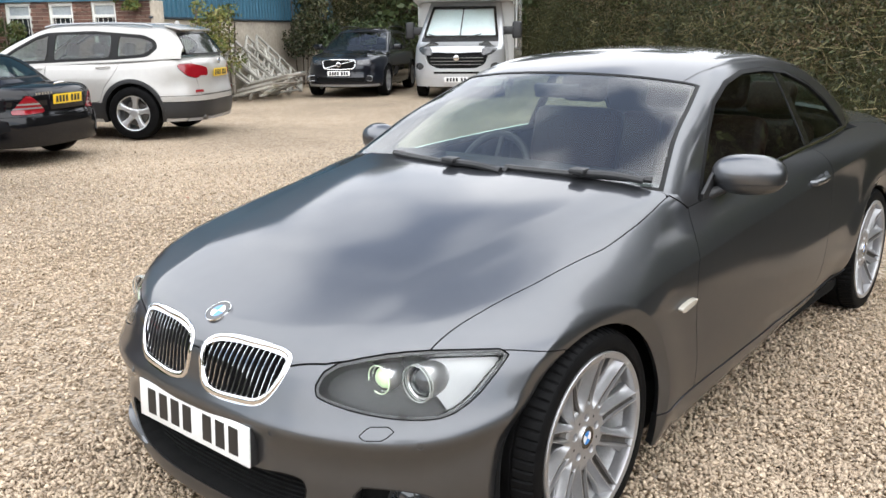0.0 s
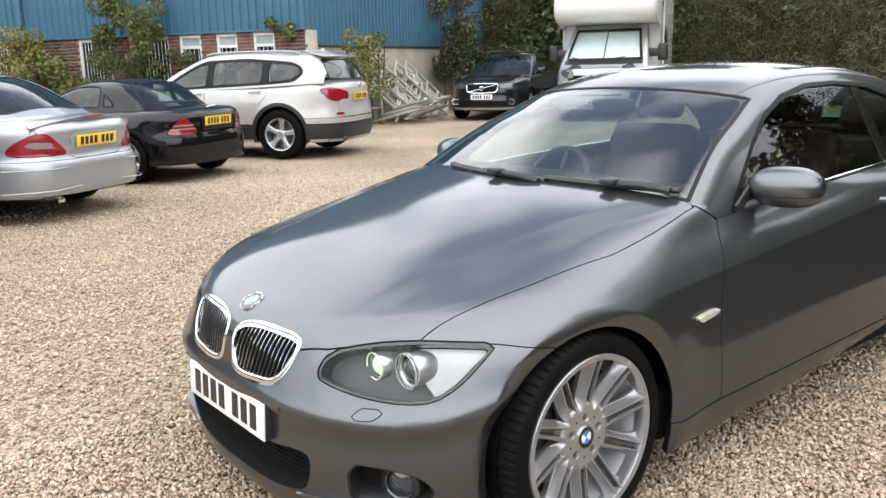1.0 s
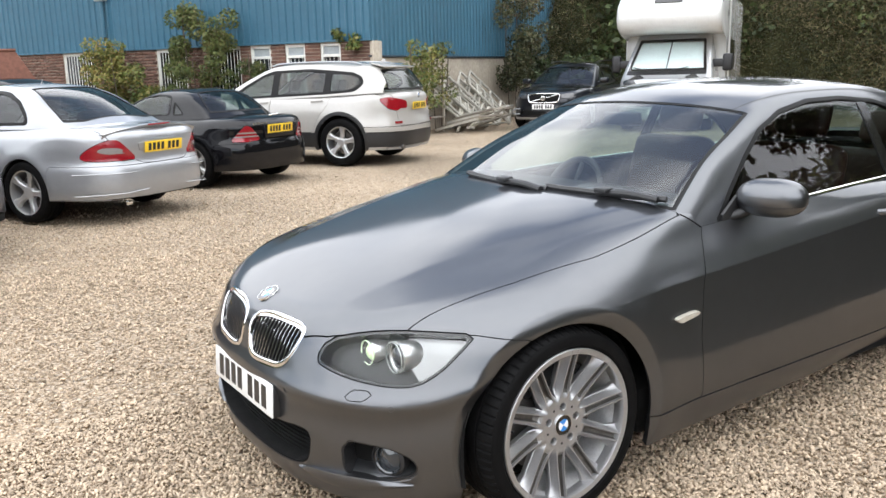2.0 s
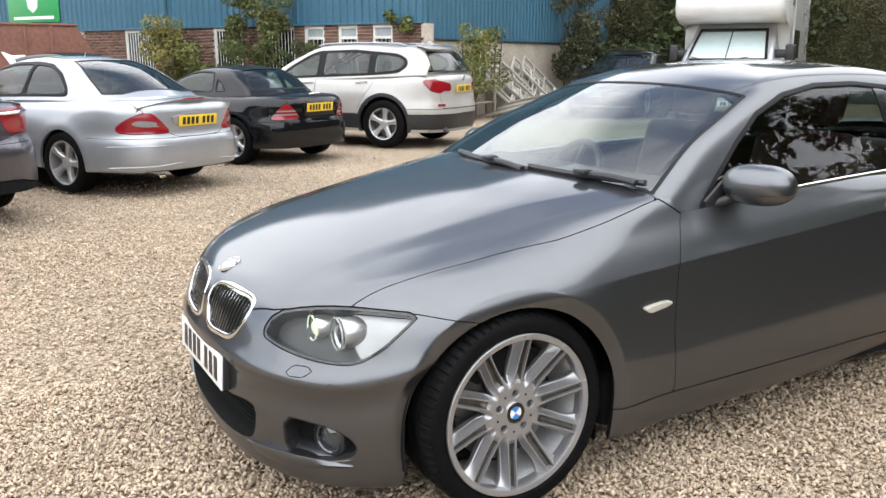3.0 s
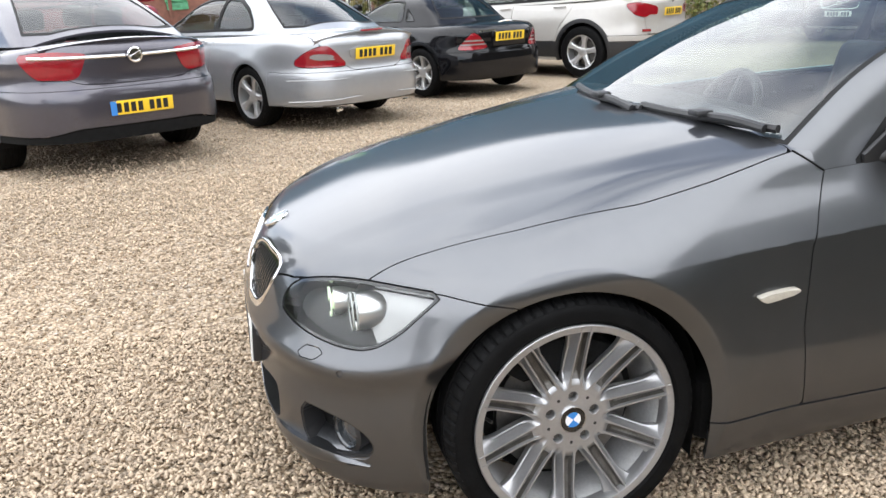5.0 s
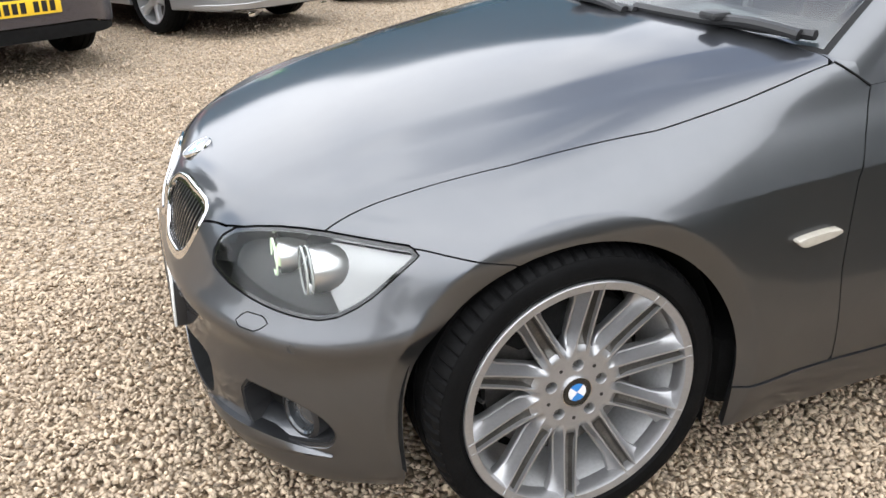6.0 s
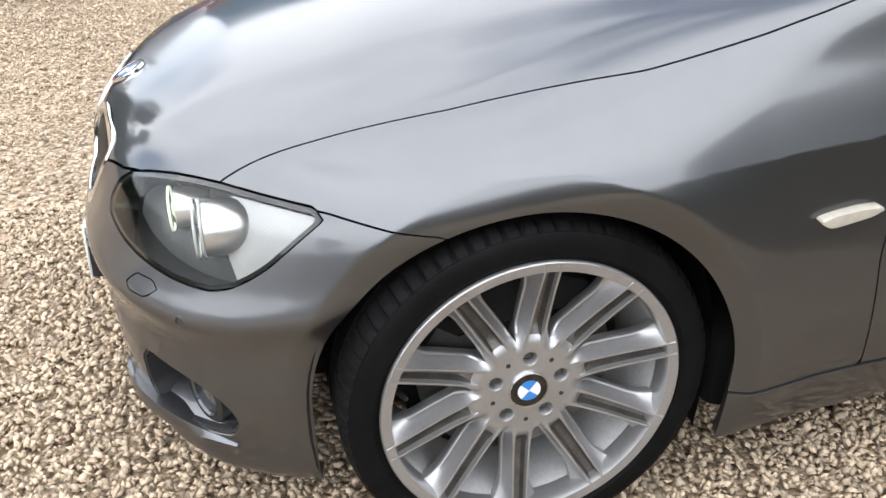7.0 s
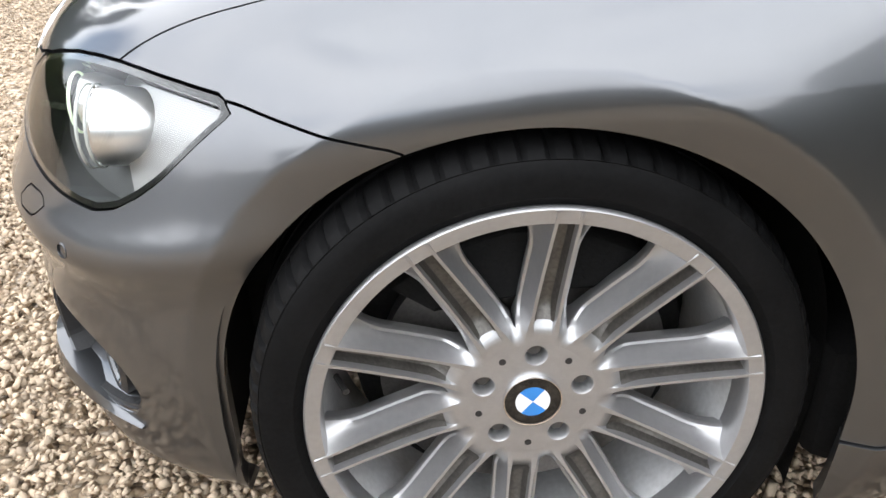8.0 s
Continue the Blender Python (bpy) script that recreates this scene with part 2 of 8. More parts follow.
def prism(bm, pts, depth, m=None, bevel=0.0):
    """Extrudes an outline given in x, z along y from 0 to depth."""
    a = [bm.verts.new((x, 0, z)) for x, z in pts]
    b = [bm.verts.new((x, depth, z)) for x, z in pts]
    n = len(pts)
    fs = [bm.faces.new(a), bm.faces.new(b[::-1])]
    for k in range(n):
        fs.append(bm.faces.new((a[k], b[k], b[(k + 1) % n], a[(k + 1) % n])))
    vs = a + b
    if bevel:
        r = bmesh.ops.bevel(bm, geom=list({e for f in fs[:2] for e in f.edges}), offset=bevel, segments=2, profile=0.5, affect="EDGES")
        vs = list({v for f in r["faces"] for v in f.verts} | {v for v in vs if v.is_valid})
    if m is not None:
        bmesh.ops.transform(bm, matrix=m, verts=vs)


# ---- smooth shells for vehicle bodies ----
def spline(xs, ys):
    """A natural cubic spline through the knots, straight beyond its ends."""
    xs, ys = np.array(xs, float), np.array(ys, float)
    n, h = len(xs), np.diff(xs)
    A, r = np.eye(n), np.zeros(n)
    for i in range(1, n - 1):
        A[i, i - 1:i + 2] = h[i - 1], 2 * (h[i - 1] + h[i]), h[i]
        r[i] = 6 * ((ys[i + 1] - ys[i]) / h[i] - (ys[i] - ys[i - 1]) / h[i - 1])
    M = np.linalg.solve(A, r)

    def f(x):
        x = np.asarray(x, float)
        c = np.clip(x, xs[0], xs[-1])
        i = np.clip(np.searchsorted(xs, c) - 1, 0, n - 2)
        a, b, hh = xs[i + 1] - c, c - xs[i], h[i]
        y = (M[i] * a ** 3 + M[i + 1] * b ** 3) / (6 * hh) + (ys[i] / hh - M[i] * hh / 6) * a + (ys[i + 1] / hh - M[i + 1] * hh / 6) * b
        s0 = (ys[1] - ys[0]) / h[0] - h[0] / 6 * (2 * M[0] + M[1])
        s1 = (ys[-1] - ys[-2]) / h[-1] + h[-1] / 6 * (2 * M[-1] + M[-2])
        return y + np.where(x < xs[0], s0 * (x - xs[0]), 0) + np.where(x > xs[-1], s1 * (x - xs[-1]), 0)
    return f


def ease(t):
    t = np.clip(t, 0, 1)
    return t * t * (3 - 2 * t)


def smax(a, b, k):
    h = np.maximum(k - np.abs(a - b), 0) / k
    return np.maximum(a, b) + h * h * k / 4


def outline(*pts):
    """Signed distance to a closed polygon (negative inside), in any two coordinates."""
    P = np.array(pts, float)
    Q = np.roll(P, -1, 0)

    def f(u, v):
        p = np.stack([np.asarray(u, float), np.asarray(v, float)], -1)
        best, inside = np.full(len(p), 9e9), np.zeros(len(p), bool)
        for a, b in zip(P, Q):
            e = b - a
            t = np.clip(((p - a) @ e) / (e @ e), 0, 1)
            best = np.minimum(best, np.hypot(*(p - a - t[:, None] * e).T))
            cross = (a[1] > p[:, 1]) != (b[1] > p[:, 1])
            with np.errstate(divide="ignore", invalid="ignore"):
                inside ^= cross & (p[:, 0] < (b[0] - a[0]) * (p[:, 1] - a[1]) / (b[1] - a[1]) + a[0])
        return np.where(inside, -best, best)
    return f


def rounded(pts, times=2, most=9.0):
    """Cuts the corners of a closed outline, by most metres at the most."""
    P = np.array(pts, float)
    for _ in range(times):
        Q = np.roll(P, -1, 0)
        k = np.minimum(0.25, most / np.maximum(np.linalg.norm(Q - P, axis=1), 1e-6))[:, None]
        P = np.stack([P + k * (Q - P), Q + k * (P - Q)], 1).reshape(-1, 2)
    return [tuple(p) for p in P]


class Shell:
    """One flank (y < 0) of the surface F(x, y, z) = 0, found along rays from a spine at height z0 that runs from x0 to x1."""

    def __init__(self, F, x0, x1, z0, step=0.012, turn=0.8, low=-35.0, reach=1.7, given=None):
        self.F = F
        if given:
            self.V, self.T = given
            return
        be = np.radians(np.concatenate([np.arange(low, 89.9, turn), [90.0]]))
        caps = np.radians(np.arange(90, 0, -turn * 1.1))
        cols = [(x0, a) for a in caps] + [(x, 0.0) for x in np.linspace(x0, x1, int((x1 - x0) / step) + 1)] + [(x1, -a) for a in caps[::-1]]
        xx = np.repeat([c[0] for c in cols], len(be))
        al = np.repeat([c[1] for c in cols], len(be))
        bb = np.tile(be, len(cols))
        d = np.stack([-np.sin(al) * np.cos(bb), -np.cos(al) * np.cos(bb), np.sin(bb)], -1)
        o = np.stack([xx, np.zeros_like(xx), np.full_like(xx, z0)], -1)
        lo, hi = np.zeros(len(xx)), np.full(len(xx), reach)
        for _ in range(30):
            mid = (lo + hi) / 2
            out = F(*(o + d * mid[:, None]).T) > 0
            lo, hi = np.where(out, lo, mid), np.where(out, mid, hi)
        self.V = o + d * lo[:, None]
        self.V[np.abs(self.V[:, 1]) < 1e-4, 1] = 0.0
        n, m = len(cols), len(be)
        i, j = np.meshgrid(np.arange(n - 1), np.arange(m - 1), indexing="ij")
        a = (i * m + j).ravel()
        b, c, e = a + m, a + m + 1, a + 1
        self.T = np.concatenate([np.stack([a, b, c], -1), np.stack([a, c, e], -1)])

    def split(self, field):
        """Lays mesh edges along the line where a field is zero."""
        V1, T1 = self.cut(field)
        V2, T2 = self.cut(lambda x, y, z: -field(x, y, z))
        V, T = np.concatenate([V1, V2]), np.concatenate([T1, T2 + len(V1)])
        _, first, back = np.unique(np.round(V, 6), axis=0, return_index=True, return_inverse=True)
        T = back.reshape(-1)[T]
        self.V, self.T = V[first], T[(T[:, 0] != T[:, 1]) & (T[:, 1] != T[:, 2]) & (T[:, 2] != T[:, 0])]

    def normals(self, V):
        h, n = 4e-4, []
        for k in range(3):
            s = np.zeros(3)
            s[k] = h
            n.append(self.F(*(V + s).T) - self.F(*(V - s).T))
        n = np.stack(n, -1)
        return n / np.maximum(np.linalg.norm(n, axis=1), 1e-12)[:, None]

    def cut(self, *fields):
        """The part of the surface where every field is negative."""
        V, T = self.V, self.T
        for field in fields:
            f = field(*V.T)
            f = np.where(np.abs(f) < 1e-6, 1e-6, f)
            ins = (f[T] < 0).sum(1)
            keep, mixed_t = T[ins == 3], T[(ins > 0) & (ins < 3)]
            extra, made, more = [], {}, []

            def at(a, b):
                key = (min(a, b), max(a, b))
                if key not in made:
                    t = f[a] / (f[a] - f[b])
                    made[key] = len(V) + len(extra)
                    extra.append(V[a] + t * (V[b] - V[a]))
                return made[key]
            for tri in mixed_t.tolist():
                s = [f[v] < 0 for v in tri]
                k = s.index(True) if sum(s) == 1 else s.index(False)
                a, b, c = tri[k], tri[(k + 1) % 3], tri[(k + 2) % 3]
                p, q = at(a, b), at(a, c)
                more += [(a, p, q)] if sum(s) == 1 else [(p, b, c), (p, c, q)]
            V = np.concatenate([V, extra]) if extra else V
            T = np.concatenate([keep, np.array(more, int).reshape(-1, 3)])
        used, T = np.unique(T, return_inverse=True)
        V, T = V[used], T.reshape(-1, 3)
        area = np.linalg.norm(np.cross(V[T[:, 1]] - V[T[:, 0]], V[T[:, 2]] - V[T[:, 0]]), axis=1)
        return V, T[area > 1e-10]

    def panel(self, name, fields, mat, parent, label="", side="left", flange=0.014, lift=0.0):
        """A panel with turned-in edges; side: left (y < 0), right or both."""
        V, T = self.cut(*fields)
        if not len(T):
            return None
        N = self.normals(V)
        V = V + N * lift
        e = np.sort(np.concatenate([T[:, [0, 1]], T[:, [1, 2]], T[:, [2, 0]]]), 1)
        code, count = np.unique(e[:, 0] * (len(V) + 1) + e[:, 1], return_counts=True)
        rim = np.stack([code // (len(V) + 1), code % (len(V) + 1)], -1)[count == 1]
        if side == "both":
            rim = rim[~((np.abs(V[rim[:, 0], 1]) < 2e-4) & (np.abs(V[rim[:, 1], 1]) < 2e-4))]
        verts, faces, norms = [V], [T], [N]
        inner = V - N * flange
        if flange and len(rim):
            a, b = rim.T
            k = len(V)
            q = np.stack([V[a], V[b], inner[b], inner[a]], 1).reshape(-1, 3)
            idx = k + np.arange(len(rim) * 4).reshape(-1, 4)
            fn = np.cross(V[b] - V[a], inner[a] - V[a])
            fn /= np.maximum(np.linalg.norm(fn, axis=1), 1e-12)[:, None]
            verts.append(q)
            faces += [idx[:, [0, 1, 2]], idx[:, [0, 2, 3]]]
            norms.append(np.repeat(fn, 4, 0))
        V, T, N = np.concatenate(verts), np.concatenate(faces), np.concatenate(norms)
        if side in ("right", "both"):
            flip = np.array([1, -1, 1])
            V2, N2, T2 = V * flip, N * flip, T[:, ::-1]
            if side == "both":
                V, N, T = np.concatenate([V, V2]), np.concatenate([N, N2]), np.concatenate([T, T2 + len(V)])
            else:
                V, N, T = V2, N2, T2
        g = np.cross(V[T[:, 1]] - V[T[:, 0]], V[T[:, 2]] - V[T[:, 0]])
        wrong = (g * N[T].sum(1)).sum(1) < 0
        T[wrong] = T[wrong][:, ::-1]
        me = bpy.data.meshes.new(name)
        me.from_pydata(V.tolist(), [], T.tolist())
        me.polygons.foreach_set("use_smooth", [True] * len(me.polygons))
        me.normals_split_custom_set(N[[l.vertex_index for l in me.loops]].tolist())
        for m in (mat if isinstance(mat, (list, tuple)) else [mat]):
            me.materials.append(m)
        ob = new(name, me)
        ob.parent = parent
        return tagged(ob, label) if label else ob


def less(f, d=0.0):
    """The outside of a field, d metres away from it."""
    return lambda x, y, z: d - f(x, y, z)


def grown(f, d):
    return lambda x, y, z: f(x, y, z) + d


# ---- wheels ----
def tyre_mesh(bm, r_rim, r_out, half, n=360, grooves=True):
    h = r_out - r_rim
    side = [(r_rim, -half * 0.96), (r_rim + 0.15 * h, -half * 1.02), (r_rim + 0.2 * h, -half * 1.045), (r_rim + 0.26 * h, -half * 1.045), (r_rim + 0.5 * h, -half * 1.05),
            (r_rim + 0.74 * h, -half * 1.02), (r_rim + 0.78 * h, -half * 1.0), (r_rim + 0.80 * h, -half * 1.005), (r_rim + 0.9 * h, -half * 0.93), (r_out - 0.0035, -half * 0.84), (r_out, -half * 0.70)]
    tread = []
    for c in (-0.45, 0.0, 0.45):
        tread += [(r_out, half * (c - 0.05)), (r_out - 0.007, half * (c - 0.04)), (r_out - 0.007, half * (c + 0.04)), (r_out, half * (c + 0.05))]
    lathe(bm, side + tread + [(r, -y) for r, y in side[::-1]], n)
    if grooves:
        for v in bm.verts:
            k = round((math.atan2(v.co.z, v.co.x) % (2 * math.pi)) / (2 * math.pi) * n) % n
            if abs(v.co.y) > half * 0.55 and math.hypot(v.co.x, v.co.z) > r_out - 0.0085 and k % 5 == 0:
                v.co.x *= 1 - 0.006 / r_out
                v.co.z *= 1 - 0.006 / r_out


def spoke_mesh(bm, rows):
    """Lofts a closed skin through rows of points."""
    rows = [[bm.verts.new(p) for p in row] for row in rows]
    n = len(rows[0])
    for a, b in zip(rows, rows[1:]):
        for k in range(n):
            bm.faces.new((a[k], a[(k + 1) % n], b[(k + 1) % n], b[k]))


def roundel(parent, r, m, ring=GLOSSB):
    """A flat round badge: dark ring, and a field in blue and white quarters."""
    bm = bmesh.new()
    lathe(bm, [(r * 1.0, 0.004), (r * 1.0, -0.001), (r * 0.96, -0.003), (r * 0.6, -0.003)], 48)
    base = part("badge", bm, ring, parent, "round badge with blue and white quarters")
    base.matrix_local = m
    bm = bmesh.new()
    lathe(bm, [(r * 1.045, 0.003), (r * 1.045, -0.002), (r * 1.025, -0.0036), (r * 0.99, -0.0033)], 48)
    part("badge_rim", bm, CHROME, base)
    for q in range(4):
        bm = bmesh.new()
        c = bm.verts.new((0, -0.0034, 0))
        arc = [bm.verts.new((r * 0.61 * math.cos(a), -0.003, r * 0.61 * math.sin(a))) for a in np.linspace(q * math.pi / 2, (q + 1) * math.pi / 2, 12)]
        for a, b in zip(arc, arc[1:]):
            bm.faces.new((c, a, b))
        part("badge_quarter", bm, BADGEB if q % 2 else BADGEW, base)
    return base


STEELD = material("dull_bolt_steel", (0.10, 0.095, 0.09), 0.45, 0.8, 0.2, 60)


def ease_f(t):
    t = min(max(t, 0.0), 1.0)
    return t * t * (3 - 2 * t)


def hub_face(bm, y):
    """The flat middle of the wheel, with five bolt holes through it."""
    def ring(cx, cz, r, yy, n):
        return [bm.verts.new((cx + r * math.cos(2 * math.pi * k / n), yy, cz + r * math.sin(2 * math.pi * k / n))) for k in range(n)]

    def close(vs):
        return [bm.edges.new((vs[k], vs[(k + 1) % len(vs)])) for k in range(len(vs))]

    def skin(a, b):
        for k in range(len(a)):
            bm.faces.new((a[k], a[(k + 1) % len(a)], b[(k + 1) % len(a)], b[k]))
    rim, eye = ring(0, 0, 0.0755, y, 120), ring(0, 0, 0.030, y, 30)
    es = close(rim) + close(eye)
    holes = [ring(0.060 * math.cos(radians(88 + 72 * k)), 0.060 * math.sin(radians(88 + 72 * k)), 0.0135, y, 22) for k in range(5)]
    for h in holes:
        es += close(h)
    bmesh.ops.triangle_fill(bm, use_beauty=True, use_dissolve=False, edges=es)
    for k, h in enumerate(holes):
        cx, cz = 0.060 * math.cos(radians(88 + 72 * k)), 0.060 * math.sin(radians(88 + 72 * k))
        lip, deep = ring(cx, cz, 0.0120, y + 0.0018, 22), ring(cx, cz, 0.0120, y + 0.024, 22)
        skin(h, lip)
        skin(lip, deep)


def coupe_wheel(parent, x, y, z, flip):
    bm = bmesh.new()
    lathe(bm, [(0.240, -0.06), (0.2375, -0.098), (0.2380, -0.1115), (0.2400, -0.1165), (0.2560, -0.1190), (0.2582, -0.1168), (0.2580, -0.110), (0.2565, -0.10), (0.2440, -0.080), (0.2400, -0.060)], 120)
    hub_face(bm, -0.0838)
    rim = part("wheel", bm, ALLOY, parent, "silver alloy wheel with ten double spokes", angle=50)
    m = pose(x, y, z, 0, 0, 180 if flip else 0)
    rim.matrix_local = m
    bm = bmesh.new()
    lathe(bm, [(0.2425, -0.085), (0.236, -0.06), (0.229, 0.0), (0.236, 0.10), (0.255, 0.112), (0.252, 0.116), (0.24, 0.105), (0.233, 0.0), (0.240, -0.065)], 90)
    part("rim_barrel", bm, BARREL, rim, "dull inner rim barrel")
    bm = bmesh.new()
    tyre_mesh(bm, 0.256, 0.320, 0.113)
    part("tyre", bm, RUBBER, rim, "black low-profile tyre", angle=30)
    # ten pairs of thin ribs with a hollow between them, and scooped webs that run together in round crotches at the hub
    st, gr = [], []
    for r in np.concatenate([np.linspace(0.0752, 0.090, 7), np.linspace(0.0905, 0.118, 17), np.linspace(0.123, 0.2535, 26)]):
        t = max((r - 0.080) / 0.1735, 0.0)
        c = 0.0150 - 0.0030 * t
        f = -0.0838 - 0.0368 * t ** 1.35
        g = 0.0235 * ease_f((r - 0.087) / 0.040)
        e = 0.0018 + 0.0014 * ease_f((0.118 - r) / 0.03)
        w = 0.0150 + 0.0210 * max((r - 0.190) / 0.06, 0.0) ** 2
        q = min(max((r - 0.0885) / 0.020, 0.0), 1.0)
        edge = r * math.pi / 10
        gap = max(edge - c - w, 0.0) * math.sqrt(1 - (1 - q) ** 2)
        full = edge - gap
        deep = 0.0290 * ease_f((r - 0.076) / 0.050)
        web = lambda u: f + deep * (1 - (1 - u) ** 2.3)
        turn = min(gap * 1.6, 0.0045)
        span = full - c - e
        half = [(full - 0.004 * q, f + 0.052), (full - 0.0003 * q, web(1) + turn + 0.004), (full, web(1) + turn), (full - turn * 0.28, web(1) + turn * 0.30), (full - turn, web(1))]
        half += [(c + e + (span - turn) * u, web(u * (span - turn) / span)) for u in (0.86, 0.70, 0.54, 0.40, 0.27, 0.16, 0.07)]
        half += [(c + e, f), (c - e, f), (c - e - 0.0012, f + g * 0.42), (c * 0.70, f + g * 0.84), (c * 0.42, f + g * 0.97), (0.0, f + g)]
        st.append([(r * math.sin(u / r), v, r * math.cos(u / r)) for u, v in [(-u, v) for u, v in half] + half[:-1][::-1]])
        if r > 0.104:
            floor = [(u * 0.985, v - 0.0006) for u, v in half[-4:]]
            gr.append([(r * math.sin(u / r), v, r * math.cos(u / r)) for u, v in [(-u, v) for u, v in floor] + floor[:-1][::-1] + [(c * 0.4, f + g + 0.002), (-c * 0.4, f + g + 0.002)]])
    first = groove = None
    for k in range(10):
        if first is None:
            bm = bmesh.new()
            spoke_mesh(bm, st)
            first = part("spoke", bm, ALLOY, rim, angle=38)
            sp = first
        else:
            sp = first.copy()
            scene.collection.objects.link(sp)
            sp.parent = rim
        sp.matrix_local = pose(0, 0, 0, 0, 5 + 36 * k, 0)
        # groove floor coloured dark for the shade in it, plus some brake dust
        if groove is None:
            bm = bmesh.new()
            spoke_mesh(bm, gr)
            groove = gv = part("spoke_groove", bm, GROOVESHADE, rim, "groove between two ribs, coloured dark for shade and brake dust", angle=40)
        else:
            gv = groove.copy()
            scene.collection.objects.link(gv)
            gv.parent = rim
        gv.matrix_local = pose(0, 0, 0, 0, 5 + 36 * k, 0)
    for k in range(5):
        a = radians(88 + 72 * k)
        bm = bmesh.new()
        lathe(bm, [(0.0119, -0.058), (0.0115, -0.062), (0.0085, -0.0635), (0.008, -0.0700), (0.0, -0.0700)], 16)
        part("bolt", bm, STEELD, rim, "dark wheel bolt").matrix_local = pose(0.060 * math.cos(a), 0, 0.060 * math.sin(a))
        b = a + radians(36)
        bm = bmesh.new()
        lathe(bm, [(0.0042, -0.0825), (0.0042, -0.0842), (0.0, -0.0842)], 12)
        part("small_hole", bm, PLASTIC, rim).matrix_local = pose(0.064 * math.cos(b), 0, 0.064 * math.sin(b))
    cap = roundel(parent, 0.033, m @ pose(0, -0.0862, 0, 0, 40 if not flip else 0, 0))
    cap.name = "centre_cap"
    bm = bmesh.new()
    rod(bm, (0, 0, 0), (0.012, -0.03, 0), 0.004, 8)
    part("valve", bm, PLASTIC, rim).matrix_local = pose(0.225 * math.cos(radians(171)), -0.07, 0.225 * math.sin(radians(171)))
    bm = bmesh.new()
    lathe(bm, [(0.07, -0.02), (0.174, -0.02), (0.174, 0.005), (0.07, 0.005)], 72)
    part("brake_disc", bm, STEEL, rim, "grey steel brake disc")
    bm = bmesh.new()
    lathe(bm, [(0.0, 0.02), (0.205, 0.02), (0.205, 0.03), (0.0, 0.03)], 48)
    part("dust_shield", bm, LINER, rim)
    bm = bmesh.new()
    prism(bm, [(-0.150, -0.14), (-0.192, -0.07), (-0.197, 0.0), (-0.190, 0.07), (-0.145, 0.145), (-0.105, 0.10), (-0.125, 0.0), (-0.11, -0.095)], 0.06, pose(0, -0.045, 0, 0, 82, 0), 0.008)
    part("brake_caliper", bm, LINER, rim)
    return rim


def plate_bars(parent, w, h, mat, m, chars=7, bar=PLATEB):
    """A registration plate whose characters are plain upright bars."""
    bm = bmesh.new()
    box(bm, -w / 2, 0, -h / 2, w / 2, 0.006, h / 2, 0.0025)
    pl = part("number_plate", bm, mat, parent, ("white" if mat is PLATEW else "yellow") + " number plate with dark bars")
    pl.matrix_local = m
    cw = w * 0.86 / (chars + 0.6)
    for k in range(chars):
        bm = bmesh.new()
        x0 = -w * 0.43 + cw * (k + (0.6 if k > 3 else 0))
        box(bm, x0 + cw * 0.16, -0.0012, -h * 0.34, x0 + cw * 0.84, 0.001, h * 0.34)
        part("bar", bm, bar, pl)
    return pl


PROJ = material("projector_lens", (0.035, 0.04, 0.045), 0.05, 0, coat=1.0)

# ---- the graphite coupe, nose towards -x ----
coupe = thing("coupe_car", "graphite grey metallic two-door coupe parked on gravel", "car")
CW = 0.886
crease_z = lambda x: 0.699 + 0.0755 * (np.maximum(x, -0.3) - 0.345)
sill_f = spline((-0.62, -0.56, -0.5, -0.42, -0.3, -0.2, -0.1, 0.0), (0.80, 0.845, 0.870, 0.886, 0.890, 0.884, 0.879, 0.875))
shoulder_f = spline((0.0, 0.06, 0.12, 0.17, 0.25, 0.4), (0.875, 0.846, 0.803, 0.768, 0.704, 0.57))
flank_f = spline((-0.62, -0.56, -0.5, -0.42, -0.3, -0.2, -0.1, 0.0, 0.06, 0.12, 0.17, 0.25, 0.4), (0.80, 0.845, 0.870, 0.886, 0.894, 0.896, 0.893, 0.875, 0.844, 0.808, 0.774, 0.712, 0.58))
nose_s = spline((0.09, 0.13, 0.18, 0.25, 0.33, 0.42, 0.455, 0.49, 0.53, 0.57, 0.62, 0.67, 0.75, 0.9), (0.925, 0.955, 0.966, 0.974, 0.978, 0.985, 0.996, 0.982, 0.963, 0.945, 0.921, 0.901, 0.87, 0.80))
tail_s = spline((0.10, 0.2, 0.35, 0.5, 0.6, 0.75, 0.9, 1.0), (0.90, 0.965, 1.0, 1.0, 0.985, 0.97, 0.96, 0.94))
deck_z = spline((-0.9, -0.75, -0.69, -0.61, -0.4, -0.1, 0.2, 0.5, 0.8, 1.2, 2.6, 3.0, 3.4, 3.7, 3.9), (0.52, 0.615, 0.651, 0.686, 0.770, 0.852, 0.915, 0.960, 0.992, 1.0, 1.0, 0.995, 0.985, 0.968, 0.935))
deck_c = spline((-0.7, -0.3, 0.2, 0.7, 1.5, 3.8), (0.052, 0.060, 0.056, 0.036, 0.05, 0.06))


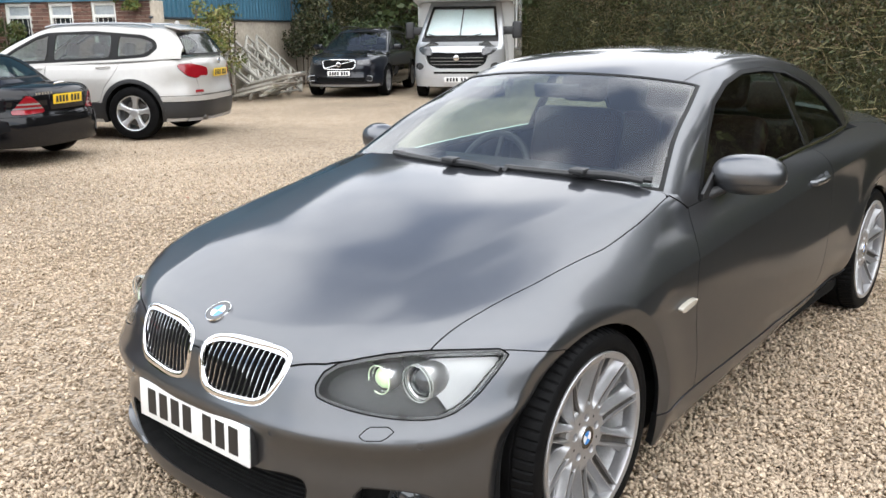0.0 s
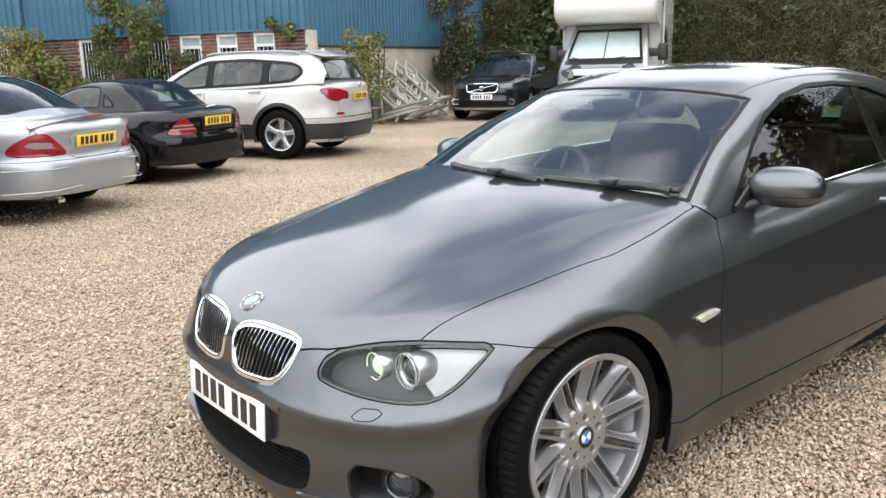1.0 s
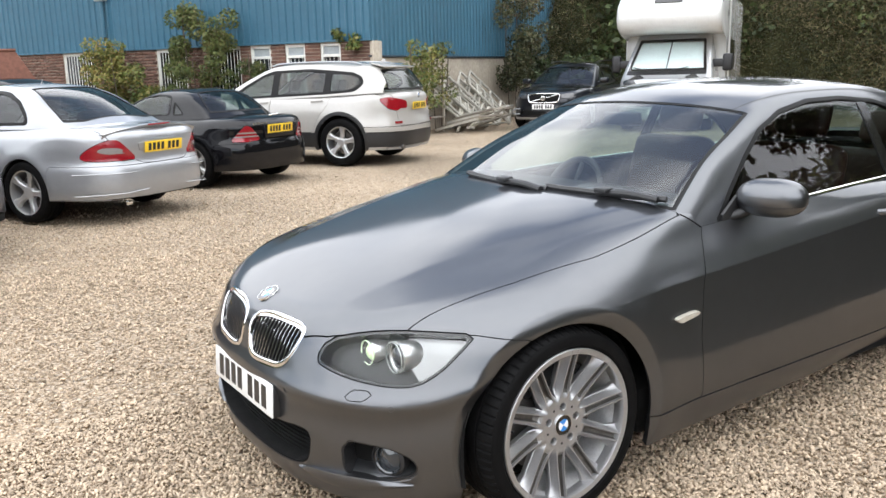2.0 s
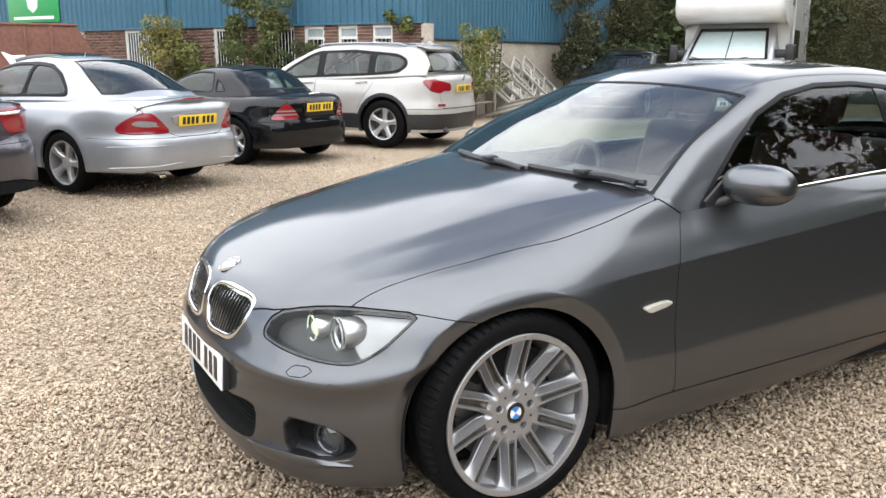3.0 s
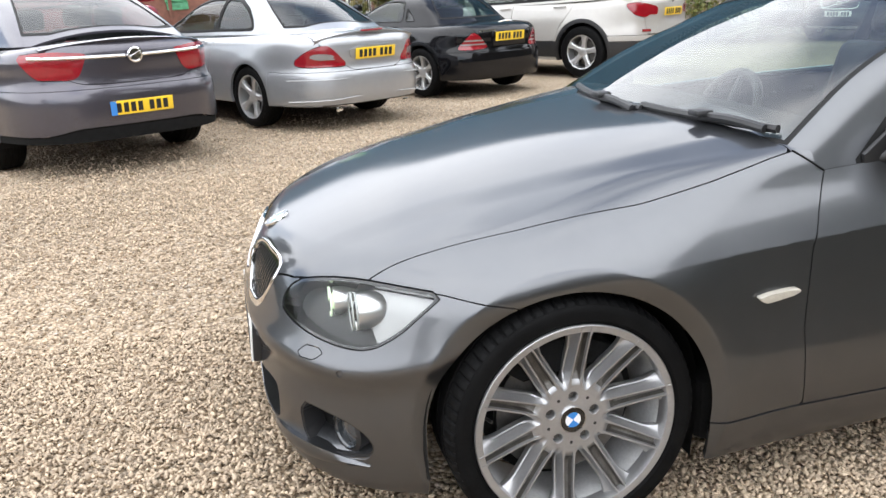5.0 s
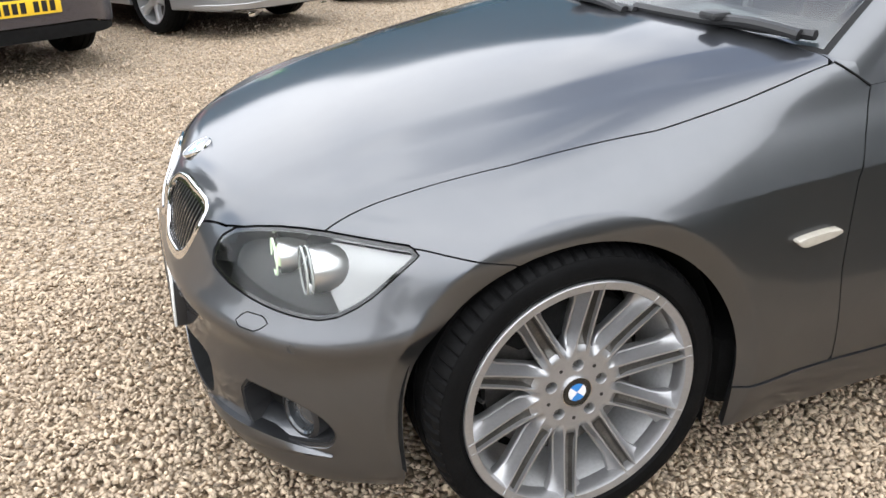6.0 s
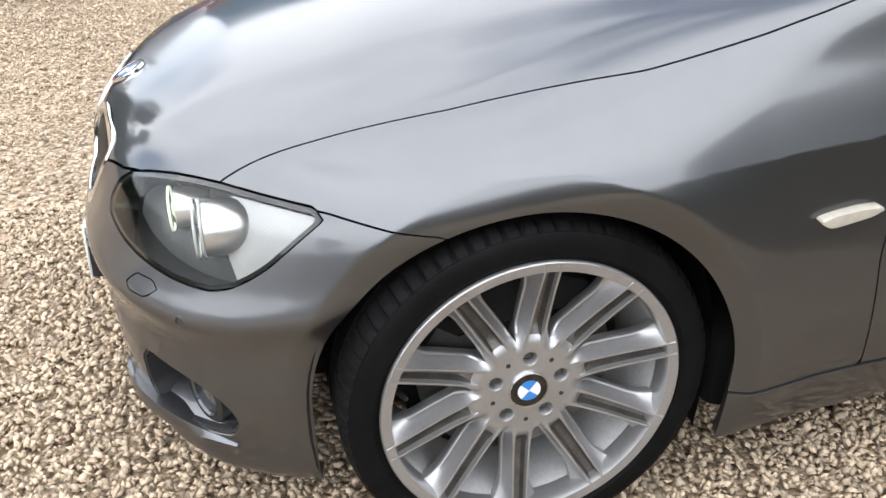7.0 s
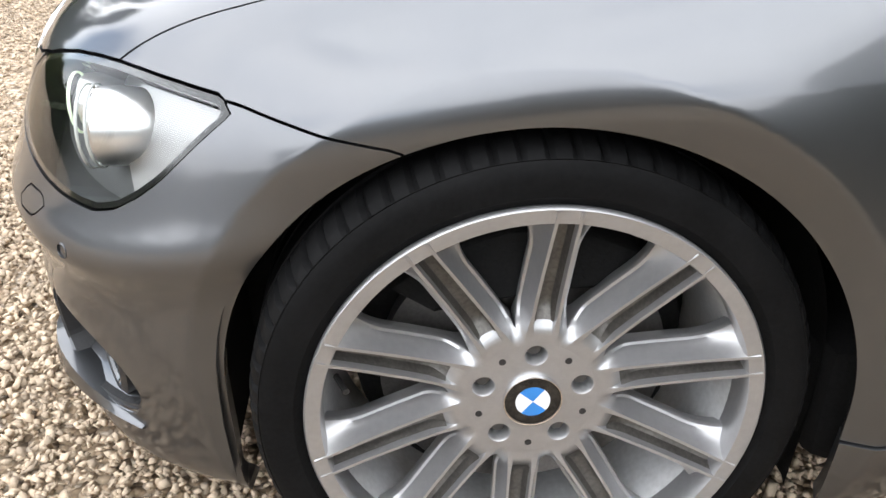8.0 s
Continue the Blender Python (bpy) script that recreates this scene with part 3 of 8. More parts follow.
def coupe_lower(x, y, z):
    w = np.abs(y)
    fx, rx = np.maximum((0.1 - x) / 0.845, 0), np.maximum((x - 2.75) / 1.055, 0)
    n = np.where(x < 1.4, 2.7, 3.0)
    plan = ((fx + rx) ** n + (w / CW) ** n + 1e-12) ** (1 / n)
    q = z - crease_z(x)
    sharp = np.where(q < 0, sill_f(q), shoulder_f(q))
    wc = ease((x - 0.05) / 0.45)
    side = (wc * sharp + (1 - wc) * flank_f(q) + 0.016 * ease((x - 0.2) / 0.4) * ease((q - 0.10) / 0.12)) / 0.886
    wf, wr = ease((-0.02 - x) / 0.48), ease((x - 2.95) / 0.5)
    front = nose_s(z - 0.085 * ease((x + 0.58) / 0.42)) + 0.022 * np.exp(-(w / 0.17) ** 2) * ease((z - 0.5) / 0.12)
    s = side * (1 - wf - wr) + front * wf + tail_s(z) * wr
    d = (plan - s) * CW
    for ax in (0.0, 2.76):
        r = np.hypot(x - ax, z - 0.318)
        d = d - (0.012 - 0.009 * ease((-0.06 - x) / 0.22)) * np.exp(-((r - 0.40) / 0.10) ** 2) + 0.23 * (0.391 - r + np.sqrt((0.391 - r) ** 2 + 0.0025 ** 2))
    # raised middle of the bonnet
    edge = 0.36 + 0.235 * (x + 0.62) / 1.2
    top = z - (deck_z(x) - deck_c(x) * (w / 0.7) ** 2.6 - 0.005 * ease((w - edge) / 0.11) * ease((x + 0.68) / 0.25))
    k = 0.07 + 0.06 * ease((x + 0.65) / 0.7) - 0.085 * ease((x - 0.15) / 0.45)
    return smax(d, top, k)


pillar_y = spline((0.8, 0.87, 1.0, 1.15, 1.28, 1.4), (0.812, 0.786, 0.724, 0.645, 0.566, 0.46))
roof_z = spline((0.3, 0.50, 0.75, 1.0, 1.19, 1.4, 1.7, 2.0, 2.3, 2.6, 2.9, 3.2, 3.5), (0.835, 0.952, 1.088, 1.208, 1.283, 1.337, 1.364, 1.364, 1.332, 1.258, 1.142, 1.010, 0.88))
cabin_plan = spline((0.4, 0.9, 1.9, 2.4, 2.8, 3.2), (0.985, 1.0, 1.0, 0.965, 0.90, 0.80))


def screen_x(x, w):
    return x - 0.16 * (w / 0.75) ** 2 * ease((1.5 - x) / 0.5)


def coupe_cabin(x, y, z):
    w = np.abs(y)
    side = w - pillar_y(z) * cabin_plan(x)
    top = (z - roof_z(screen_x(x, w)) + 0.055 * ease((x - 0.8) / 0.6) * (w / 0.6) ** 2.2) * 0.95
    return smax(side, top, 0.06)


low = Shell(coupe_lower, 0.10, 2.75, 0.50, 0.012, 0.75, -38)
for ax in (0.0, 2.76):
    low.split(lambda x, y, z: np.hypot(x - ax, z - 0.318) - 0.3975)
    low.split(lambda x, y, z: np.hypot(x - ax, z - 0.318) - 0.3885)
low.split(lambda x, y, z: z - crease_z(x) - 0.003)
low.split(lambda x, y, z: z - crease_z(x) + 0.003)
cab = Shell(coupe_cabin, 0.95, 2.4, 0.90, 0.014, 0.9, -12)

diag = lambda x, y: (x + np.abs(y)) * 0.70711
belt_z = spline((0.6, 0.69, 1.2, 1.63, 2.2, 2.75, 3.2), (0.862, 0.868, 0.900, 0.920, 0.936, 0.945, 0.95))
lamp_poly = outline(*rounded([(-0.122, 0.630), (-0.165, 0.560), (-0.10, 0.540), (0.0, 0.524), (0.10, 0.516), (0.18, 0.521), (0.25, 0.562), (0.30, 0.612), (0.352, 0.666), (0.22, 0.672), (0.114, 0.672), (0.0, 0.660)], 1))
in_lamp = lambda x, y, z: np.maximum(lamp_poly(diag(x, y), z), x + 0.15)
bonnet_poly = outline((-0.705, -0.1), (-0.705, 0.0), (-0.700, 0.05), (-0.678, 0.2), (-0.655, 0.33), (-0.612, 0.435), (-0.54, 0.556), (-0.474, 0.640), (-0.30, 0.683), (-0.1, 0.722), (0.2, 0.757), (0.4, 0.762), (0.5, 0.760), (0.62, 0.752), (0.605, 0.70), (0.575, 0.5), (0.545, 0.25), (0.535, 0.0), (0.535, -0.1))
in_bonnet = lambda x, y, z: np.maximum(bonnet_poly(x, np.abs(y)), 0.60 - z)
kidney_pts = [(0.016, 0.628), (0.10, 0.654), (0.25, 0.654), (0.335, 0.646), (0.345, 0.615), (0.326, 0.560), (0.290, 0.510), (0.235, 0.495), (0.10, 0.489), (0.040, 0.503), (0.020, 0.55)]
kidney_poly = outline(*rounded(kidney_pts, 2))
in_kidney = lambda x, y, z: np.maximum(kidney_poly(np.abs(y), z), x + 0.5)
intake_poly = outline(*rounded([(-0.1, 0.322), (0.25, 0.322), (0.37, 0.338), (0.425, 0.325), (0.405, 0.235), (0.355, 0.196), (0.2, 0.182), (-0.1, 0.180)], 1))
in_intake = lambda x, y, z: np.maximum(intake_poly(np.abs(y), z), x + 0.45)
fog_poly = outline(*rounded([(-0.070, 0.338), (0.04, 0.334), (0.11, 0.322), (0.162, 0.296), (0.182, 0.258), (0.150, 0.226), (0.0, 0.206), (-0.066, 0.210)], 1))
in_fog = lambda x, y, z: np.maximum(fog_poly(diag(x, y), z), x + 0.3)
wash_poly = outline((-0.046, 0.478), (-0.020, 0.501), (0.030, 0.503), (0.044, 0.493), (0.015, 0.472), (-0.034, 0.470))
in_washer = lambda x, y, z: np.maximum(wash_poly(diag(x, y), z), x + 0.3)
arch = lambda ax: (lambda x, y, z: np.maximum(np.hypot(x - ax, (z - 0.312) * np.where(z > 0.312, 1.032, 0.30)) - 0.3545, 0.3 - np.abs(y)))
wing_poly = outline((-0.474, 0.672), (-0.30, 0.662), (-0.148, 0.632), (0.0, 0.55), (0.2, 0.20), (0.30, 0.266), (0.616, 0.278), (0.600, 0.5), (0.612, 0.70), (0.640, 0.78), (0.690, 0.868), (0.72, 1.1), (-0.474, 1.1))
in_wing = lambda x, y, z: wing_poly(x, z)
door_poly = outline((0.616, 0.278), (0.600, 0.5), (0.612, 0.70), (0.640, 0.78), (0.690, 0.868), (0.70, 1.1), (2.0, 1.1), (1.985, 0.9), (1.96, 0.6), (1.90, 0.40), (1.84, 0.292))
in_door = lambda x, y, z: door_poly(x, z)
bumper_poly = outline((-1.0, 0.122), (0.2, 0.122), (0.0, 0.55), (-0.148, 0.632), (-0.30, 0.662), (-0.474, 0.672), (-0.474, 0.78), (-1.0, 0.78))
in_bumper = lambda x, y, z: bumper_poly(x, z)
sill_poly = outline((0.30, 0.266), (0.616, 0.278), (1.84, 0.292), (2.45, 0.30), (2.45, 0.168), (0.30, 0.160))
in_sill = lambda x, y, z: sill_poly(x, z)
below_belt = lambda x, y, z: np.minimum(np.minimum(z - belt_z(x), x - 0.668), 3.0 - x)
G = 0.0015

bonnet = low.panel("bonnet", [grown(in_bonnet, G), less(in_lamp, G), less(in_kidney, G)], GREY, coupe, "graphite grey metallic bonnet", "both")
front_bumper = low.panel("front_bumper", [grown(in_bumper, G), less(in_bonnet, G), less(in_lamp, G), less(in_kidney, 0.0), less(in_intake), less(in_fog), less(in_washer, 0.0012), less(arch(0.0))],
                         GREY, coupe, "graphite grey front bumper with dark air intakes", "both", 0.03)
for sd in ("left", "right"):
    low.panel("front_wing", [grown(in_wing, G), less(in_bonnet, G), less(in_lamp, G), less(arch(0.0)), below_belt, lambda x, y, z: 0.25 - np.abs(y)], GREY, coupe, "", sd, 0.02)
    door = low.panel("door", [grown(in_door, G), below_belt], GREY, coupe, "graphite grey closed door", sd)
    low.panel("sill", [grown(in_sill, 0.001), less(arch(0.0)), less(arch(2.76))], GREY, coupe, "", sd, 0.03, 0.004)
    low.panel("rear_quarter", [lambda x, y, z: np.maximum(1.84 - x, x - 3.9), less(in_door, G), less(in_sill, G), less(arch(2.76)), below_belt, lambda x, y, z: 0.16 - z,
                               lambda x, y, z: np.minimum(np.minimum(0.70 - np.abs(y), 2.95 - x), z - 0.7)], GREY, coupe, "", sd, 0.02)
    low.panel("washer_cover", [grown(in_washer, 0.0012)], GREY, front_bumper, "", sd, 0.01)
    f = -1 if sd == "left" else 1
    # head lamp: bowl, bright reflector, two round projectors and the clear cover
    bowl = low.panel("headlamp", [grown(in_lamp, 0.004)], LAMPBOWL, coupe, "clear headlamp with two round projectors and a lit ring", sd, 0.0, -0.055)
    low.panel("lamp_surround", [grown(in_lamp, 0.0015), less(in_lamp, -0.008)], GLOSSB, bowl, "", sd, 0.055, -0.003)
    low.panel("reflector", [grown(in_lamp, 0.010), lambda x, y, z: 0.135 - diag(x, y) + 1.2 * np.maximum(0.60 - z, 0) ** 1.2, lambda x, y, z: diag(x, y) - 0.36], FLUTED, bowl, "bright fluted reflector", sd, 0.04, -0.038)
    low.panel("lens_cover", [grown(in_lamp, 0.003)], LENS, bowl, "clear plastic lens cover", sd, 0.0, 0.0).visible_shadow = False
    f = -1 if sd == "left" else 1
    for (px, py, pz, r, lit) in ((-0.536, 0.548, 0.594, 0.039, True), (-0.494, 0.640, 0.594, 0.050, False)):
        bm = bmesh.new()
        for off in ((0.0,) if lit else (-0.002, 0.008)):
            lathe(bm, [(r * (0.96 + 0.035 * math.cos(a)), off + 0.0022 * math.sin(a)) for a in np.linspace(0, 2 * math.pi, 10)], 40)
        eye = part("projector_ring", bm, RING if lit else CLEARRING, bowl, "lit ring" if lit else "clear plastic ring")
        bm = bmesh.new()
        lathe(bm, [(r * 0.80, 0.012), (r * 0.86, 0.008), (r * 0.92, 0.012), (r * 0.93, 0.035), (r * 0.86, 0.065), (r * 0.66, 0.090), (r * 0.3, 0.102), (0.001, 0.104)], 48)
        cup = part("projector_cup", bm, REFLECTOR, bowl)
        at = pose(px, f * py, pz, 0, 0, -92 if sd == "left" else -88)
        eye.matrix_local = at
        cup.matrix_local = at
        bm = bmesh.new()
        lathe(bm, [(r * 0.82, 0.034), (r * 0.76, 0.024), (r * 0.68, 0.014), (r * 0.5, 0.006), (r * 0.25, 0.001), (0.0005, 0.0)], 40)
        part("projector_lens", bm, GLOWLENS if lit else PROJ, bowl).matrix_local = at
    # arch liner
    for ax in (0.0, 2.76):
        bm = bmesh.new()
        rows = []
        for yy, rr in ((-0.80, 0.360), (-0.78, 0.366), (-0.52, 0.366), (-0.52, 0.05)):
            bow = [(rr * math.cos(a), 0.318 + rr * math.sin(a)) for a in np.linspace(0, math.pi, 32)]
            bow = [(rr * 0.97, 0.125), (rr, 0.26)] + bow + [(-rr, 0.26), (-rr * 0.985, 0.19)]
            rows.append([bm.verts.new((ax + u, -f * yy, v)) for u, v in bow])
        for a, b in zip(rows, rows[1:]):
            for k in range(len(a) - 1):
                bm.faces.new((a[k], a[k + 1], b[k + 1], b[k]))
        part("arch_liner", bm, LINER, coupe)
    # side lamp on the wing
    bm = bmesh.new()
    prism(bm, rounded([(0.0, 0.010), (0.004, 0.018), (0.10, 0.030), (0.114, 0.026), (0.112, 0.016), (0.035, 0.0), (0.020, -0.003)], 1), 0.02, None, 0.003)
    part("side_repeater", bm, AMBER, coupe, "pale side repeater lamp").matrix_local = pose(0.458, -0.896, 0.578, 3, 1, -1) if sd == "left" else pose(0.458, 0.876, 0.578, -3, 1, 1)
    # door handle
    bm = bmesh.new()
    tube(bm, [(1.70, f * 0.852, 0.812), (1.72, f * 0.882, 0.815), (1.78, f * 0.892, 0.819), (1.85, f * 0.889, 0.824), (1.90, f * 0.868, 0.828), (1.91, f * 0.845, 0.829)], 0.014, 10)
    part("door_handle", bm, GREY, door)
    # seam between wing and pillar
    bm = bmesh.new()
    seam = []
    for t in np.linspace(0, 1, 8):
        xx, zz = 0.622 + 0.066 * t, 0.915 - 0.048 * t
        lo_y, hi_y = 0.3, 1.2
        for _ in range(26):
            mid = (lo_y + hi_y) / 2
            lo_y, hi_y = (lo_y, mid) if float(coupe_lower(np.array([xx]), np.array([mid]), np.array([zz]))[0]) > 0 else (mid, hi_y)
        seam.append((xx, f * lo_y, zz))
    tube(bm, seam, 0.003, 6)
    part("pillar_seam", bm, LINER, coupe)
    # mirror
    bm = bmesh.new()
    bmesh.ops.create_uvsphere(bm, u_segments=36, v_segments=20, radius=1)
    for v in bm.verts:
        c = v.co
        sx, sy, sz = np.sign(c.x) * abs(c.x) ** 0.85, np.sign(c.y) * abs(c.y) ** 0.8, np.sign(c.z) * abs(c.z) ** 0.85
        v.co = Vector((0.085 * (sx if sx < 0 else sx * 0.45), 0.125 * sy, 0.070 * sz))
    mm = pose(0.955, f * 0.885, 0.955, 0, -4, f * -20)
    shell_m = part("door_mirror", bm, GREY, coupe, "graphite grey door mirror housing", angle=60)
    shell_m.matrix_local = mm
    bm = bmesh.new()
    bmesh.ops.create_uvsphere(bm, u_segments=36, v_segments=20, radius=1)
    for v in bm.verts:
        c = v.co.copy()
        v.co = Vector((0.0865 * (c.x if c.x < 0 else c.x * 0.45), 0.1265 * np.sign(c.y) * abs(c.y) ** 0.8, min(0.0708 * c.z, -0.020)))
    part("mirror_base", bm, PLASTIC, shell_m)
    bm = bmesh.new()
    tube(bm, [(0.84, f * 0.765, 0.876), (0.87, f * 0.785, 0.886), (0.90, f * 0.815, 0.903), (0.925, f * 0.845, 0.925), (0.94, f * 0.87, 0.94)], 0.019, 12)
    part("mirror_arm", bm, PLASTIC, coupe)
    bm = bmesh.new()
    box(bm, -0.012, -0.085, -0.04, 0.0, 0.085, 0.04, 0.004)
    part("mirror_glass", bm, CHROME, shell_m).matrix_local = pose(0.041, 0, 0)

def front_x(w, z):
    """Where the nose lies at a half width and a height."""
    lo_x, hi_x = -1.2, -0.2
    for _ in range(30):
        mid = (lo_x + hi_x) / 2
        if float(coupe_lower(np.array([mid]), np.array([w]), np.array([z]))[0]) > 0:
            lo_x = mid
        else:
            hi_x = mid
    return hi_x


# kidney grilles: chrome surround, upright slats, dark backing
near = Shell(coupe_lower, 0, 0, 0, given=low.cut(lambda x, y, z: np.maximum(x + 0.45, 0.15 - z)))
for sd in ("left", "right"):
    back = near.panel("kidney_grille", [grown(in_kidney, 0.006)], LINER, coupe, "chrome-framed kidney grille with dark upright slats", sd, 0.0, -0.045)
    near.panel("grille_frame", [grown(in_kidney, -0.0005), less(in_kidney, -0.0165)], CHROME, back, "", sd, 0.012, 0.001)
    f = -1 if sd == "left" else 1
    pts = rounded(kidney_pts, 3)
    cy, cz = sum(p[0] for p in pts) / len(pts), sum(p[1] for p in pts) / len(pts)
    ring = []
    for a, b in pts:
        r = math.hypot(a - cy, b - cz)
        a2, b2 = a + (cy - a) * 0.009 / r, b + (cz - b) * 0.009 / r
        ring.append(Vector((front_x(a2, b2) + 0.003, f * a2, b2)))
    bm = bmesh.new()
    rows = []
    for i, p in enumerate(ring):
        along = (ring[(i + 1) % len(ring)] - ring[i - 1]).normalized()
        out = Vector((-1.0, f * 0.35, 0.1)).normalized()
        across = along.cross(out).normalized()
        wide = 0.0085 + 0.004 * ease_f((0.56 - p.z) / 0.05)
        rows.append([bm.verts.new(p + across * wide * math.cos(c) + out * 0.0065 * math.sin(c)) for c in np.linspace(0, 2 * math.pi, 12, endpoint=False)])
    for a, b in zip(rows, rows[1:] + rows[:1]):
        for k in range(12):
            bm.faces.new((a[k], a[(k + 1) % 12], b[(k + 1) % 12], b[k]))
    part("grille_surround", bm, CHROME, back, "polished chrome surround", angle=80)
    for yy in np.arange(0.045, 0.335, 0.0205):
        slope = lambda y, z: np.abs(y) - yy - 0.012 * (z - 0.57) / 0.07
        sl = near.panel("slat", [lambda x, y, z: slope(y, z) - 0.0030, lambda x, y, z: -0.0030 - slope(y, z), grown(in_kidney, 0.0165)], PLASTIC, back, "", sd, 0.026, -0.008)
        near.panel("slat_edge", [lambda x, y, z: slope(y, z) - 0.0008, lambda x, y, z: -0.0008 - slope(y, z), grown(in_kidney, 0.0165)], CHROME, back, "", sd, 0.0, -0.0065)
back = near.panel("lower_intake", [grown(in_intake, -0.004)], LINER, front_bumper, "dark mesh lower air intake", "both", 0.0, -0.075)
for zz in np.arange(0.192, 0.330, 0.0165):
    for sd in ("left", "right"):
        near.panel("intake_bar", [lambda x, y, z: z - zz - 0.0028, lambda x, y, z: zz - 0.0028 - z, grown(in_intake, 0.002), lambda x, y, z: np.abs(y) - 0.385], LINER, back, "", sd, 0.02, -0.055)
near.panel("intake_wall", [grown(in_intake, -0.0005), less(in_intake, -0.006)], LINER, front_bumper, "", "both", 0.09, -0.003)
for f in (-1, 1):
    for py, pz, turn in ((0.692, 0.459, 50), (0.335, 0.452, 20)):
        bm = bmesh.new()
        lathe(bm, [(0.0100, 0.003), (0.0097, -0.0010), (0.0088, -0.0011), (0.0085, 0.0004)], 24)
        part("parking_sensor", bm, GREY, front_bumper).matrix_local = pose(front_x(py, pz), f * py, pz, -4, 0, -90 - f * turn)
for sd in ("left", "right"):
    f = -1 if sd == "left" else 1
    back = near.panel("fog_intake", [grown(in_fog, -0.004)], LINER, front_bumper, "dark recess with a round fog lamp", sd, 0.0, -0.065)
    near.panel("fog_wall", [grown(in_fog, -0.0005), less(in_fog, -0.005)], PLASTIC, front_bumper, "", sd, 0.075, -0.003)
    bm = bmesh.new()
    lathe(bm, [(0.050, 0.04), (0.050, -0.006), (0.045, -0.012), (0.041, -0.008), (0.040, 0.004), (0.03, -0.004), (0.0005, -0.009)], 40)
    fg = part("fog_lamp", bm, [PROJ], back, "round fog lamp")
    at = pose(-0.522, f * 0.634, 0.276, 0, 0, -62 if sd == "left" else -118)
    fg.matrix_local = at
    bm = bmesh.new()
    lathe(bm, [(0.058, 0.03), (0.058, -0.008), (0.049, -0.014), (0.047, -0.004)], 40)
    part("fog_bezel", bm, PLASTIC, back).matrix_local = at
    # painted scoop that leads up into the recess
    bm = bmesh.new()
    prev = None
    for k in range(18):
        sdg = -0.066 + 0.232 * k / 17
        z0 = float(np.interp(sdg, (-0.066, 0.0, 0.10, 0.150, 0.166), (0.208, 0.2055, 0.218, 0.228, 0.243))) - 0.004
        lo_u, hi_u = -1.2, -0.2
        for _ in range(30):
            mid = (lo_u + hi_u) / 2
            if float(coupe_lower(np.array([sdg * 0.70711 + mid]), np.array([sdg * 0.70711 - mid]), np.array([z0]))[0]) > 0:
                lo_u = mid
            else:
                hi_u = mid
        row = []
        for du, dz in ((-0.001, 0.0), (0.006, 0.009), (0.020, 0.022), (0.045, 0.040), (0.075, 0.052)):
            u = hi_u + du
            row.append(bm.verts.new((sdg * 0.70711 + u, f * (sdg * 0.70711 - u), z0 + dz)))
        if prev:
            for j in range(4):
                bm.faces.new((prev[j], prev[j + 1], row[j + 1], row[j]))
        prev = row
    part("fog_scoop", bm, GREY, front_bumper, "painted scoop below the fog lamp", angle=60)
    # painted blade under the fog recess
    bm = bmesh.new()
    prev = None
    for k in range(16):
        t = k / 15
        yy = 0.34 + 0.37 * t
        zz, hh, dd = 0.188 + 0.018 * t, 0.003 + 0.021 * math.sin(math.pi * t) ** 0.8, 0.020 * math.sin(math.pi * t)
        xx = front_x(yy, zz)
        pts = [bm.verts.new((xx + a, f * (yy + b), zz + c)) for a, b, c in ((0.05, -0.02, hh), (-dd, 0.0, hh * 0.9), (-dd - 0.004, 0.004, 0.0), (-dd * 0.6, 0.0, -hh), (0.05, -0.02, -hh))]
        if prev:
            for j in range(4):
                bm.faces.new((prev[j], prev[j + 1], pts[j + 1], pts[j]))
        prev = pts
    part("bumper_blade", bm, GREY, front_bumper, angle=50)
plate_bars(coupe, 0.532, 0.114, PLATEW, pose(-0.741, 0, 0.392, -3, 0, -90))
bm = bmesh.new()
box(bm, -0.265, 0, -0.057, 0.265, 0.03, 0.057, 0.004)
part("plate_holder", bm, PLASTIC, coupe).matrix_local = pose(-0.7355, 0, 0.392, -3, 0, -90)
roundel(coupe, 0.038, pose(-0.622, 0, 0.6835, 0, 0, -90) @ pose(0, 0, 0, -64, 0, 0))

# cabin: roof with pillars, screens, side glass
side_poly = outline(*[(0.775, 0.872), (0.90, 0.975), (1.05, 1.085), (1.2, 1.178), (1.38, 1.243), (1.6, 1.277), (1.85, 1.280), (2.1, 1.258), (2.35, 1.193), (2.55, 1.105), (2.68, 1.02), (2.752, 0.955), (2.72, 0.938), (2.2, 0.930), (1.63, 0.913), (1.2, 0.893), (0.9, 0.876)])
in_side = lambda x, y, z: np.maximum(side_poly(x, z), 0.38 - np.abs(y))


def in_screen(x, y, z):
    w = np.abs(y)
    q = screen_x(x, w)
    return np.maximum(np.maximum(w - (pillar_y(z) * 0.995 - 0.026), q - 1.165), 0.42 - q)


def in_rear(x, y, z):
    w = np.abs(y)
    return np.maximum(np.maximum(w - (pillar_y(z) * cabin_plan(x) - 0.09), 2.42 - x + 0.12 * (w / 0.6) ** 2), x - 3.12)


